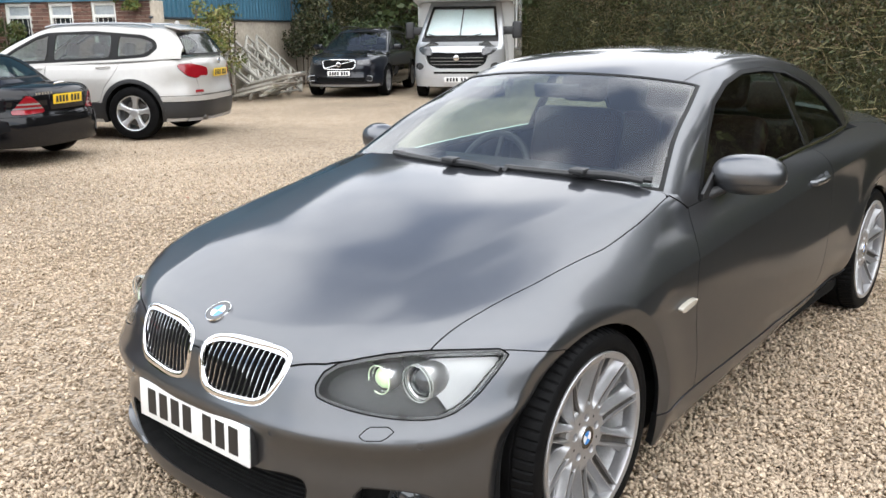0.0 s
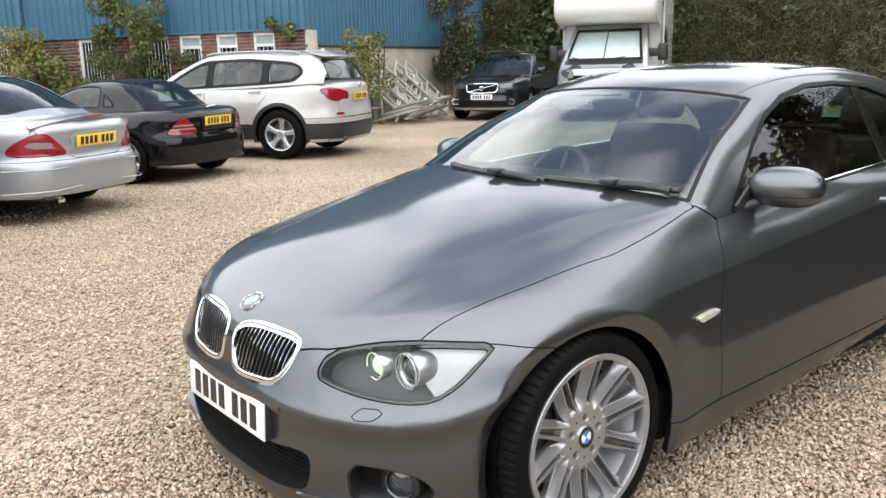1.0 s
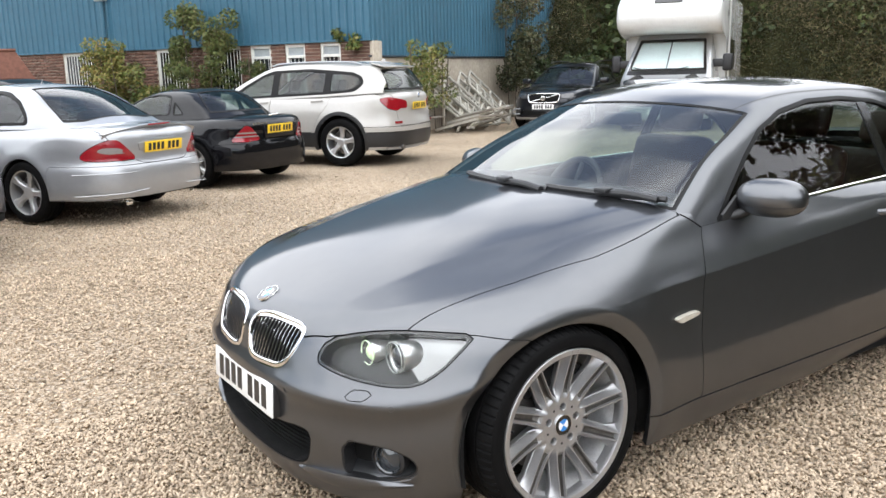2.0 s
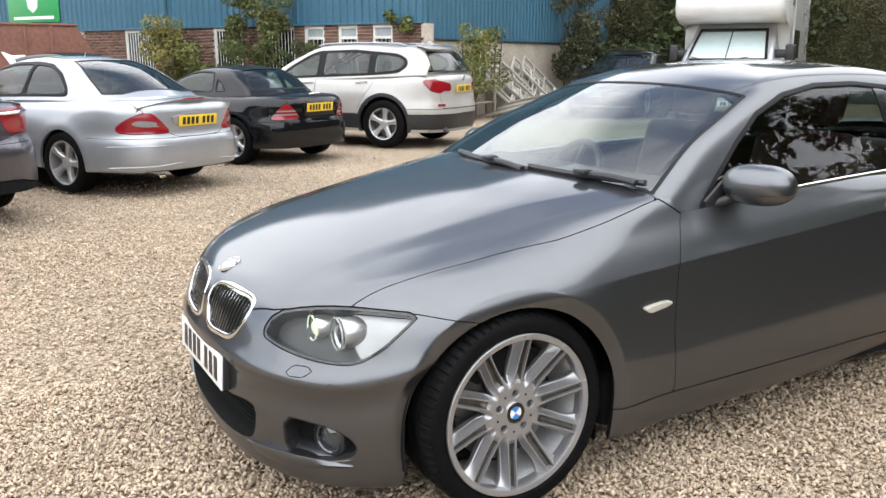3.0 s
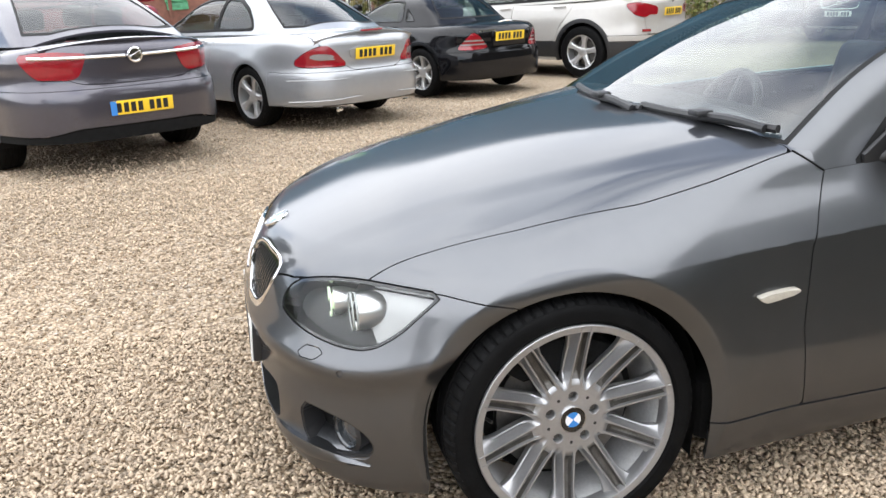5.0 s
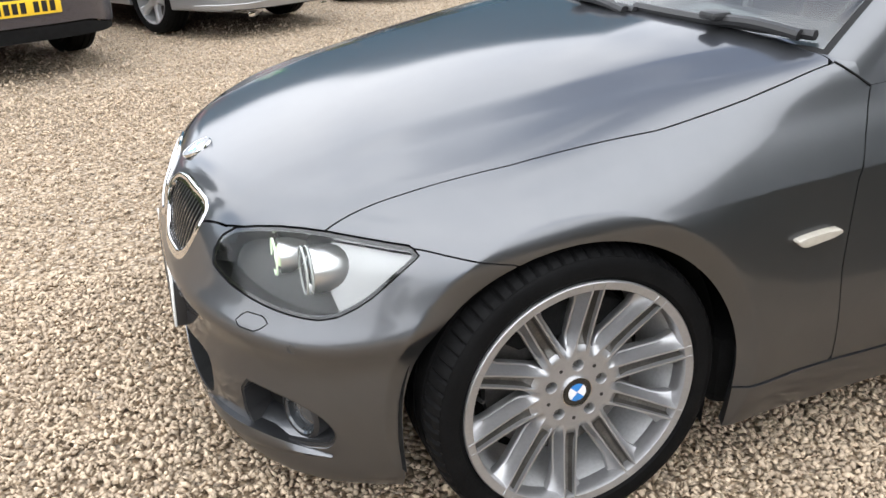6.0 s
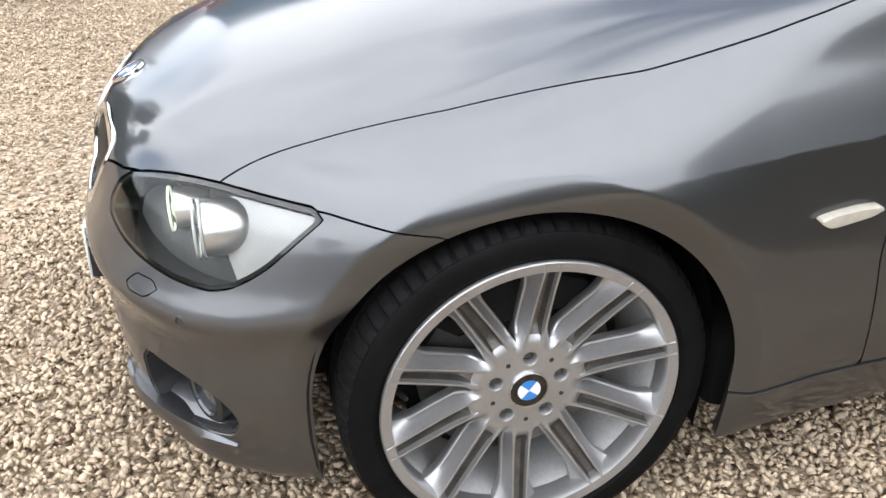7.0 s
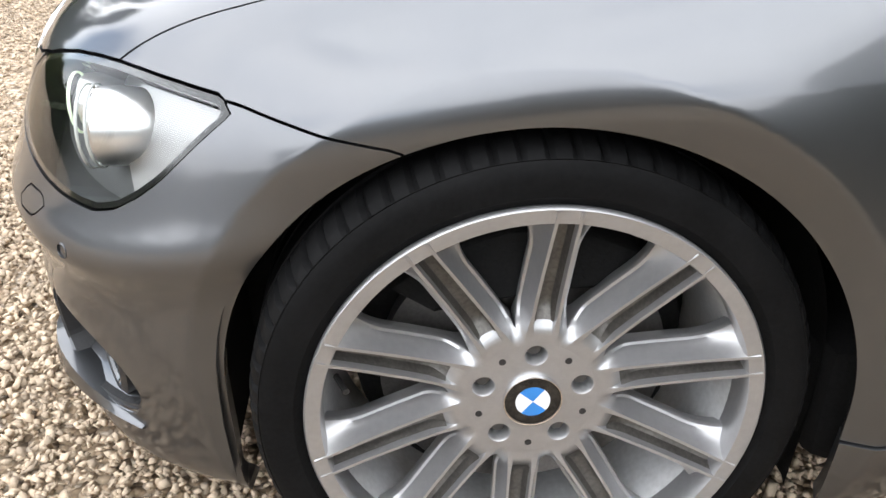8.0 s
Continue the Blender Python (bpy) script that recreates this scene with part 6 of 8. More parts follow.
est.cuts += [
    ("headlamp", wrap_front(P((0.47, 0.73), (0.49, 0.80), (0.62, 0.835), (0.95, 0.86), (0.93, 0.78), (0.8, 0.725)), -0.95, 0.0), DARKLENS, "clear headlamp", 0.004, 0.03, ONE),
    ("grille", lambda x, y, z: np.maximum(P((-0.1, 0.63), (0.30, 0.64), (0.37, 0.72), (0.38, 0.80), (0.3, 0.83), (-0.1, 0.83))(np.abs(y), z), x + 0.6), LINER, "dark grille with a diagonal bar", -0.02, 0.03, BOTH),
    ("lower_grille", lambda x, y, z: np.maximum(np.maximum(np.abs(y) - 0.58, np.abs(z - 0.40) - 0.05), x + 0.5), LINER, "", -0.02, 0.03, BOTH),
    ("fog_recess", wrap_front(P((0.72, 0.36), (0.72, 0.49), (0.94, 0.50), (0.96, 0.40), (0.9, 0.36)), -0.95, -0.2), PLASTIC, "", -0.01, 0.02, ONE),
    ("skid_plate", lambda x, y, z: np.maximum(np.maximum(z - 0.30, 0.25 - z), x + 0.5), SILVER, "", 0.004, 0.03, BOTH),
    ("front_door", side_of(P((0.5, 0.32), (0.46, 0.8), (0.54, 1.2), (1.56, 1.2), (1.56, 0.32))), NAVYP, "", 0, 0.015, ONE),
    ("rear_door", side_of(P((1.57, 0.32), (1.57, 1.2), (2.62, 1.2), (2.50, 0.9), (2.35, 0.7), (2.3, 0.32))), NAVYP, "", 0, 0.015, ONE),
]
est.tops += [
    ("front_window", side_of(P((0.80, 1.03), (1.1, 1.2), (1.4, 1.38), (1.54, 1.42), (1.54, 1.06)), 0.3), PARKGLASS, "", -0.006, 0, ONE),
    ("rear_door_window", side_of(P((1.62, 1.06), (1.62, 1.43), (2.50, 1.43), (2.55, 1.09)), 0.3), PARKGLASS, "", -0.006, 0, ONE),
    ("load_window", side_of(P((2.65, 1.10), (2.62, 1.42), (3.3, 1.39), (3.5, 1.15)), 0.3), PARKGLASS, "", -0.006, 0, ONE),
    ("windscreen", lambda x, y, z: np.maximum(np.maximum(np.abs(y) - est.py(z) + 0.06, x - 0.15 * (y / 0.75) ** 2 - 1.22), 0.36 - x + 0.15 * (y / 0.75) ** 2), PARKGLASS, "windscreen reflecting a pale sky", -0.004, 0, BOTH),
]
est.finish(0.235, (0.6, 3.4), ((1.3, -0.37, 0.5), (1.3, 0.37, 0.5)), (0.35, 0.24, 0.115, 5, 0.045, 1.62, 0))
est.mirrors(0.75, 1.10, NAVYP)
bm = bmesh.new()
pts = rounded([(-0.39, 0.81), (-0.32, 0.845), (0.32, 0.845), (0.39, 0.81), (0.36, 0.68), (0.30, 0.635), (-0.30, 0.635), (-0.36, 0.68)], 2)
tube(bm, [(-0.972 + 0.26 * abs(yy) ** 2.2 + 0.25 * (zz - 0.63), yy, zz) for yy, zz in pts + pts[:1]], 0.010, 6)
fr = part("grille_frame", bm, CHROME, est.ob, "chrome grille frame")
bm = bmesh.new()
rod(bm, (-0.925, 0.34, 0.655), (-0.925, -0.34, 0.82), 0.010, 8)
lathe(bm, [(0.055, 0.01), (0.055, -0.02), (0.04, -0.022), (0.038, -0.01), (0, -0.01)], 30)
for v in bm.verts:
    if math.hypot(v.co.x, v.co.z) < 0.06 and abs(v.co.y) < 0.03:
        v.co = pose(-0.95, 0, 0.738, 0, 0, -90) @ v.co
part("grille_bar", bm, CHROME, fr)
for f in (-1, 1):
    bm = bmesh.new()
    ring = rounded([(-0.13, 0.055), (0.11, 0.055), (0.13, -0.01), (0.08, -0.06), (-0.13, -0.06)], 1)
    tube(bm, [(x * f, 0, z) for x, z in ring + ring[:1]], 0.012, 6)
    part("fog_frame", bm, SILVER, est.ob).matrix_local = pose(-0.83, f * 0.66, 0.435, 0, 0, -90 + f * 38)
    bm = bmesh.new()
    tube(bm, [(x, f * 0.60, 1.53 + 0.05 * math.sin(math.pi * t) ** 0.3) for t, x in ((t, 1.5 + 1.8 * t) for t in np.linspace(0, 1, 12))], 0.016, 6)
    part("roof_rail", bm, PLASTIC, est.ob)
plate_bars(est.ob, 0.52, 0.111, PLATEW, pose(-0.975, 0, 0.545, -4, 0, -90))
est.ob.matrix_world = pose(12.15, 12.95, 0, 0, 0, 31)

# dark car standing by the building, and a red one further along
blk = Vehicle("dark_hatchback_car", "black small car standing in front of the brick wall", BLACKP, 2.6, -0.85, 3.45, 0.87,
              ((0.2, 0.35, 0.5, 0.7, 0.85, 0.95, 1.1), (0.81, 0.85, 0.868, 0.87, 0.855, 0.83, 0.76)),
              ((0.2, 0.3, 0.45, 0.6, 0.8), (0.94, 0.99, 1.0, 0.97, 0.9)), ((0.2, 0.35, 0.5, 0.7, 0.9, 1.1), (0.94, 0.985, 1.0, 0.985, 0.97, 0.94)),
              ((-0.9, -0.6, -0.2, 0.3, 0.8, 3.0, 3.4), (0.65, 0.8, 0.9, 0.96, 0.99, 1.0, 0.98)),
              ((0.1, 0.4, 0.8, 1.15, 1.5, 1.9, 2.4, 2.8, 3.1, 3.3, 3.45), (0.84, 0.98, 1.2, 1.36, 1.45, 1.475, 1.44, 1.37, 1.26, 1.1, 0.95)),
              ((0.9, 1.05, 1.2, 1.35, 1.5), (0.80, 0.75, 0.68, 0.60, 0.48)), ((0.3, 1.0, 2.0, 2.8, 3.3), (0.98, 1.0, 1.0, 0.96, 0.88)), ((0.4, 1.8, 3.0), (0.97, 1.0, 1.03)), 0.36, 0.31)
blk.tops += [
    ("front_window", side_of(P((0.80, 1.0), (1.1, 1.15), (1.4, 1.30), (1.56, 1.34), (1.56, 1.03)), 0.3), PARKGLASS, "", -0.006, 0, ONE),
    ("rear_door_window", side_of(P((1.64, 1.03), (1.64, 1.35), (2.3, 1.33), (2.6, 1.2), (2.68, 1.07)), 0.3), PARKGLASS, "", -0.006, 0, ONE),
    ("windscreen", lambda x, y, z: np.maximum(np.maximum(np.abs(y) - blk.py(z) + 0.06, x - 0.15 * (y / 0.75) ** 2 - 1.2), 0.4 - x + 0.15 * (y / 0.75) ** 2), PARKGLASS, "", -0.004, 0, BOTH),
    ("rear_window", lambda x, y, z: np.maximum(np.maximum(np.abs(y) - blk.py(z) + 0.1, 2.7 - x), np.maximum(x - 3.4, 1.06 - z)), PARKGLASS, "", -0.004, 0, BOTH),
]
blk.finish(0.2, (0.6, 2.9), ((1.3, -0.35, 0.5), (1.3, 0.35, 0.5)), (0.31, 0.2, 0.1, 5, 0.04, 1.5, 0))
blk.mirrors(0.75, 1.02, BLACKP)
blk.ob.matrix_world = pose(1.75, 13.6, 0, 0, 0, 128)
red = copy_thing(blk.ob, pose(-4.55, 11.72, 0, 0, 0, 320) @ Matrix.Diagonal((1.05, 1.05, 1.32, 1)))
red.name = "red_car"
REDP = car_paint("red_paint", (0.28, 0.02, 0.03), 0.0, 0.35)
tagged(red, "red car with a dark rear window beside the skips", "car")
for o in red.children:
    if o.name.startswith(("body", "roof")):
        o.data = o.data.copy()
        o.data.materials[0] = REDP

# motorhome, nose towards -x
van = thing("motorhome", "white coachbuilt motorhome with a silver cab and closed screen blinds", "motorhome")
BLIND = material("silver_screen_blind", (0.70, 0.80, 0.79), 0.5, 0.1, 0.08, 3, 0.004, 6)
CABP = car_paint("silver_cab_paint", (0.45, 0.46, 0.47), 0.35, 0.35)
cab_roof = spline((-1.0, -0.93, -0.7, -0.4, 0.0, 0.5, 1.0, 1.3, 2.2), (0.85, 1.02, 1.14, 1.22, 1.50, 1.86, 2.18, 2.26, 2.3))
cab_s = spline((0.3, 0.5, 0.8, 1.1, 1.4, 1.8, 2.2), (0.97, 1.0, 1.0, 0.975, 0.93, 0.86, 0.80))


def cab_f(x, y, z):
    w = np.abs(y)
    fx = np.maximum((0.0 - x) / 0.98, 0)
    p = (fx ** 3.0 + (w / 1.02) ** 3.0 + 1e-12) ** (1 / 3.0)
    return smax((p - cab_s(z)) * 1.02, z - cab_roof(x - 0.10 * (w / 0.9) ** 2) + 0.03 * (w / 0.9) ** 2, 0.12)


vs = Shell(cab_f, 0.1, 2.0, 1.0, 0.03, 1.5, -40, 2.0)
screen = lambda x, y, z: np.maximum(np.maximum(np.abs(y) - (1.02 * cab_s(z) - 0.11), 1.30 - z), np.maximum(z - 2.0, x - 1.4))
v_lamp = wrap_front(P((0.62, 0.93), (0.66, 1.06), (0.95, 1.17), (1.32, 1.24), (1.24, 1.08), (0.9, 0.94)), -0.98, 0.2)
v_grille = lambda x, y, z: np.maximum(P((-0.1, 0.66), (0.42, 0.66), (0.62, 0.74), (0.70, 0.96), (0.55, 1.00), (-0.1, 0.98))(np.abs(y), z), x + 0.5)
v_arch = lambda x, y, z: np.maximum(np.hypot(x - 0.0, z - 0.34) - 0.42, 0.3 - np.abs(y))
v_cut = [lambda x, y, z: 0.27 - z, less(v_arch), lambda x, y, z: x - 1.25]
v_door = side_of(P((0.42, 0.45), (0.42, 1.2), (0.5, 1.4), (1.0, 1.95), (1.24, 1.95), (1.24, 0.45)))
v_win = side_of(P((0.52, 1.27), (0.75, 1.6), (0.95, 1.85), (1.18, 1.87), (1.18, 1.27)))
vs.panel("cab", [less(screen), less(v_lamp, 0.002), less(v_grille, 0.002), less(v_win, 0.0), less(v_door, 0.003), lambda x, y, z: 0.47 - z] + v_cut, CABP, van, "silver-white cab", "both")
vs.panel("front_bumper", [lambda x, y, z: z - 0.467, less(v_grille, 0.002)] + v_cut, CABP, van, "", "both", 0.03, 0.01)
for sd in ONE:
    vs.panel("cab_door", [grown(v_door, 0.003), less(v_win)] + v_cut, CABP, van, "", sd)
    vs.panel("cab_window", [v_win], PARKGLASS, van, "", sd, 0.0, -0.006)
    vs.panel("headlamp", [grown(v_lamp, 0.002)], DARKLENS, van, "", sd, 0.02, 0.002)
    f = -1 if sd == "left" else 1
    bm = bmesh.new()
    box(bm, -0.07, -0.11, -0.19, 0.07, 0.11, 0.19, 0.05, pose(0.48, f * 1.24, 1.46), 3)
    box(bm, 0.40, f * 0.90, 1.36, 0.56, f * 1.16, 1.54, 0.03)
    part("door_mirror", bm, PLASTIC, van)
vs.panel("windscreen_blind", [grown(screen, 0.06), lambda x, y, z: 0.012 - np.abs(y)], BLIND, van, "pale silver screen blind in two halves", "both", 0.0, -0.02)
vs.panel("windscreen", [screen], LENS, van, "", "both", 0.0, 0.0).visible_shadow = False
vs.panel("windscreen_seal", [screen, less(screen, -0.05)], GLOSSB, van, "", "both", 0.01, 0.003)
vs.panel("blind_post", [grown(screen, 0.03), lambda x, y, z: np.abs(y) - 0.014], PLASTIC, van, "", "both", 0.0, -0.016)
vs.panel("scuttle", [lambda x, y, z: np.abs(y) - 0.86, lambda x, y, z: z - 1.298, lambda x, y, z: 1.215 - z, lambda x, y, z: x - 0.4], PLASTIC, van, "black plastic scuttle", "both", 0.01, 0.005)
vs.panel("grille", [grown(v_grille, 0.002)], LINER, van, "dark wide grille", "both", 0.04, -0.03)
vs.panel("intake_slot", [lambda x, y, z: np.abs(y) - 0.50, lambda x, y, z: z - 0.590, lambda x, y, z: 0.545 - z, lambda x, y, z: x + 0.5], LINER, van, "dark slot above the plate", "both", 0.0, 0.004)
for sd in ONE:
    vs.panel("fog_recess", [lambda x, y, z: np.hypot((np.abs(y) - 0.83) / 0.10, (z - 0.70) / 0.075) - 1, lambda x, y, z: x - 0.1], DARKLENS, van, "", sd, 0.0, 0.005)
for zz in (0.74, 0.81, 0.88):
    bm = bmesh.new()
    tube(bm, [(-0.965 + 0.35 * abs(yy) ** 2.6, yy, zz) for yy in np.linspace(-0.58, 0.58, 16)], 0.009, 6)
    part("grille_bar", bm, STEEL, van)
bm = bmesh.new()
lathe(bm, [(0.06, 0.01), (0.06, -0.012), (0.04, -0.014), (0.0, -0.014)], 20)
part("badge", bm, CHROME, van).matrix_local = pose(-0.985, 0, 0.88, 0, 0, -90)
for f in (-1, 1):
    bm = bmesh.new()
    tube(bm, [(-0.42, f * 0.10, 1.27), (-0.30, f * 0.35 + 0.12, 1.33), (-0.22, f * 0.6 + 0.12, 1.38)], 0.012, 6)
    part("wiper", bm, PLASTIC, van)
plate_bars(van, 0.52, 0.111, PLATEW, pose(-1.005, 0, 0.42, -2, 0, -90), 6)
# coachwork over and behind the cab
bm = bmesh.new()
prism(bm, [(-0.16, 2.20), (-0.28, 2.42), (-0.20, 2.72), (0.15, 2.98), (0.6, 3.06), (5.9, 3.06), (5.9, 0.55), (1.26, 0.55), (1.26, 2.10), (0.3, 2.12)], 2.26, pose(0, -1.13, 0), 0.10)
part("coachwork", bm, CAMPER, van, "white coachwork with an overcab bed", angle=50)
bm = bmesh.new()
box(bm, -0.30, -0.004, -0.17, 0.30, 0.01, 0.17, 0.004)
part("roof_light", bm, GLOSSB, van, "dark tinted front roof light").matrix_local = pose(-0.035, 0, 2.87, -53, 0, -90)
for f in (-1, 1):
    bm = bmesh.new()
    prism(bm, [(0, 0), (0.16, 0.02), (0.20, 0.22), (0.12, 0.24)], 0.01, pose(-0.10, f * 0.95, 2.62, -40, 0, -90), 0.003)
    part("corner_flash", bm, PLASTIC, van)
    bm = bmesh.new()
    box(bm, 2.2, f * 1.13 - 0.012, 1.35, 3.4, f * 1.13 + 0.012, 2.0, 0.01)
    part("side_window", bm, GLOSSB, van)
    bm = bmesh.new()
    box(bm, 1.32, f * 1.13 - 0.008, 2.50, 1.75, f * 1.13 + 0.008, 2.62, 0.004)
    part("side_bar", bm, PLASTIC, van)
    bm = bmesh.new()
    tube(bm, [(1.40, f * 1.16, 1.05), (1.40, f * 1.18, 1.10), (1.40, f * 1.18, 2.86), (1.46, f * 1.18, 2.92), (3.3, f * 1.18, 2.92)], 0.022, 8)
    part("side_rail", bm, CAMPER, van)
    for wx in (0.0, 3.9):
        parked_wheel(van, wx, f * 0.88, 0.34, 0.34, 0.2, 0.11, 8, 0.03, f > 0)
for k in range(9):
    bm = bmesh.new()
    box(bm, -0.03, -0.003, -0.03, 0.03, 0.003, 0.03 if k % 3 else 0.045)
    part("bar", bm, material("pale_lettering", (0.55, 0.56, 0.58), 0.5) if k == 0 else bpy.data.materials["pale_lettering"], van).matrix_local = pose(-0.262, -0.46 + 0.115 * k, 2.47, -8, 0, -90)
bm = bmesh.new()
box(bm, -0.3, -0.8, 0.25, 5.6, 0.8, 0.6, 0.05)
part("underbody", bm, LINER, van)
van.matrix_world = pose(13.35, 10.55, 0, 0, 0, 33)


# ---- ground and building ----
def gravel_material():
    m = bpy.data.materials.new("cream_gravel")
    m.use_nodes = True
    nt = m.node_tree
    b = nt.nodes["Principled BSDF"]
    b.inputs["Roughness"].default_value = 0.9
    b.inputs["Specular IOR Level"].default_value = 0.2
    tc = nt.nodes.new("ShaderNodeTexCoord")
    warp = nt.nodes.new("ShaderNodeTexNoise")
    warp.inputs["Scale"].default_value = 30
    nt.links.new(tc.outputs["Object"], warp.inputs["Vector"])
    mixv = nt.nodes.new("ShaderNodeMix")
    mixv.data_type = "VECTOR"
    mixv.inputs[0].default_value = 0.012
    nt.links.new(tc.outputs["Object"], mixv.inputs[4])
    nt.links.new(warp.outputs["Color"], mixv.inputs[5])
    v = nt.nodes.new("ShaderNodeTexVoronoi")
    v.inputs["Scale"].default_value = 62
    nt.links.new(mixv.outputs[1], v.inputs["Vector"])
    bw = nt.nodes.new("ShaderNodeSeparateColor")
    nt.links.new(v.outputs["Color"], bw.inputs[0])
    ramp = nt.nodes.new("ShaderNodeValToRGB")
    e = ramp.color_ramp.elements
    e[0].position, e[0].color = 0.0, (0.165, 0.12, 0.08, 1)
    e[1].position, e[1].color = 1.0, (0.545, 0.468, 0.378, 1)
    for p, c in ((0.25, (0.35, 0.262, 0.175, 1)), (0.6, (0.49, 0.385, 0.272, 1)), (0.85, (0.54, 0.442, 0.335, 1))):
        x = e.new(p)
        x.color = c
    nt.links.new(bw.outputs[0], ramp.inputs[0])
    # gaps between stones darkened in the colour, standing for the shade there
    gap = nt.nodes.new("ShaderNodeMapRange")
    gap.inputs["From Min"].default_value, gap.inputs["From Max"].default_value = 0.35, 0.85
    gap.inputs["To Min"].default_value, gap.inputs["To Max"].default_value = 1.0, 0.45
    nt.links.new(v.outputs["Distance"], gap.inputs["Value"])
    patch = nt.nodes.new("ShaderNodeTexNoise")
    patch.inputs["Scale"].default_value, patch.inputs["Detail"].default_value = 0.45, 6
    nt.links.new(tc.outputs["Object"], patch.inputs["Vector"])
    pr = nt.nodes.new("ShaderNodeMapRange")
    pr.inputs["From Min"].default_value, pr.inputs["From Max"].default_value = 0.35, 0.65
    pr.inputs["To Min"].default_value, pr.inputs["To Max"].default_value = 0.80, 1.12
    nt.links.new(patch.outputs[0], pr.inputs["Value"])
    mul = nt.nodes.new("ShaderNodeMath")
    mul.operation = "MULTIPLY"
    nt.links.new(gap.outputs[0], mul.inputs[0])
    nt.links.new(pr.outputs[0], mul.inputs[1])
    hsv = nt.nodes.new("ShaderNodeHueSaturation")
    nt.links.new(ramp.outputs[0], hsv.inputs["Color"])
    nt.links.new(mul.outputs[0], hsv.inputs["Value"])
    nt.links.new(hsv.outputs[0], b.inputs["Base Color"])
    inv = nt.nodes.new("ShaderNodeMath")
    inv.operation = "SUBTRACT"
    inv.inputs[0].default_value = 1.0
    nt.links.new(v.outputs["Distance"], inv.inputs[1])
    bump = nt.nodes.new("ShaderNodeBump")
    bump.inputs["Strength"].default_value, bump.inputs["Distance"].default_value = 1.0, 0.012
    nt.links.new(inv.outputs[0], bump.inputs["Height"])
    nt.links.new(bump.outputs[0], b.inputs["Normal"])
    return m


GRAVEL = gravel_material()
STONE = material("gravel_stone", (0.475, 0.38, 0.28), 0.85, 0, 0.12, 60, 0.0004, 500, island=True, per_object=0.32, spec=0.15)
BRICK = material("red_brown_brick", (0.135, 0.072, 0.052), 0.85, 0, 0.2, 14, 0.002, 90, per_object=0.35)
MORTAR = material("pale_mortar", (0.42, 0.37, 0.30), 0.95, 0, 0.15, 10, 0.003, 120)
CLAD = material("blue_steel_cladding", (0.029, 0.105, 0.160), 0.45, 0.0, 0.08, 1.2, 0.0, per_object=0.05)
CONCRETE = material("stained_concrete", (0.40, 0.35, 0.28), 0.9, 0, 0.22, 1.3, 0.004, 40)
FRAMEW = material("white_window_frame", (0.66, 0.66, 0.62), 0.5, 0, 0.1, 8)
SKYPANE = material("sky_reflection_pane", (0.33, 0.36, 0.37), 0.25, 0, 0.15, 2, coat=0.4)
PANE = material("dark_window_pane", (0.02, 0.025, 0.028), 0.06, 0, 0.1, 2, coat=0.6)
RUST = material("rust_brown_steel", (0.17, 0.07, 0.045), 0.7, 0.1, 0.3, 1.6, 0.003, 30)
SIGNG = material("green_sign", (0.02, 0.28, 0.08), 0.4, 0, 0.04, 3)
PATCHG = material("flaking_green_paint", (0.09, 0.30, 0.16), 0.7, 0, 0.5, 9)
SIGNW = material("sign_white", (0.75, 0.78, 0.76), 0.45)
SACK = material("white_woven_sack", (0.74, 0.74, 0.72), 0.8, 0, 0.1, 6, 0.006, 14)
WOODW = material("weathered_white_wood", (0.38, 0.36, 0.31), 0.8, 0, 0.3, 7, 0.002, 60, per_object=0.2)
WOODG = material("grey_weathered_wood", (0.24, 0.21, 0.17), 0.85, 0, 0.3, 7, 0.002, 60, per_object=0.2)

bm = bmesh.new()
rng_g = [-600, -200, -80, -40, -24, -16, -11, -7, -4, -2, 0, 2, 4, 7, 11, 16, 24, 40, 80, 200, 600]
grid = [[bm.verts.new((x, y, -0.004 - 0.012 * abs(math.sin(x * 0.7 + 1.3) * math.cos(y * 0.9)) - 0.0)) for y in rng_g] for x in rng_g]
for i in range(len(rng_g) - 1):
    for j in range(len(rng_g) - 1):
        bm.faces.new((grid[i][j], grid[i + 1][j], grid[i + 1][j + 1], grid[i][j + 1]))
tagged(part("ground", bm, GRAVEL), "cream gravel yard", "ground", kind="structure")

bm = bmesh.new()
edge = [(-6.0, -5.6), (-3.5, -4.6), (-1.5, -3.9), (-0.2, -3.0), (0.6, -2.2), (1.6, -1.95), (3.5, -1.9), (5.5, -1.7), (7.0, -0.9)]
rows = []
for i, (x, y) in enumerate(edge):
    rows.append([bm.verts.new((x + 0.35 * w * (1 if i > 4 else 0), y - w, 0.012 + 0.05 * ease_f(w / 2.0) + 0.02 * noise.noise(Vector((x, w, 3.0))) * min(w, 1))) for w in (0.0, 0.3, 0.8, 1.6, 2.8, 4.5, 7.5)])
for a, b in zip(rows, rows[1:]):
    for k in range(6):
        bm.faces.new((a[k], a[k + 1], b[k + 1], b[k]))
tagged(part("verge", bm, material("dark_leaf_litter", (0.030, 0.027, 0.018), 1.0, 0, 0.5, 3.0, 0.02, 25, spec=0.1)), "dark earth verge with leaf litter under the trees", "ground", kind="structure")

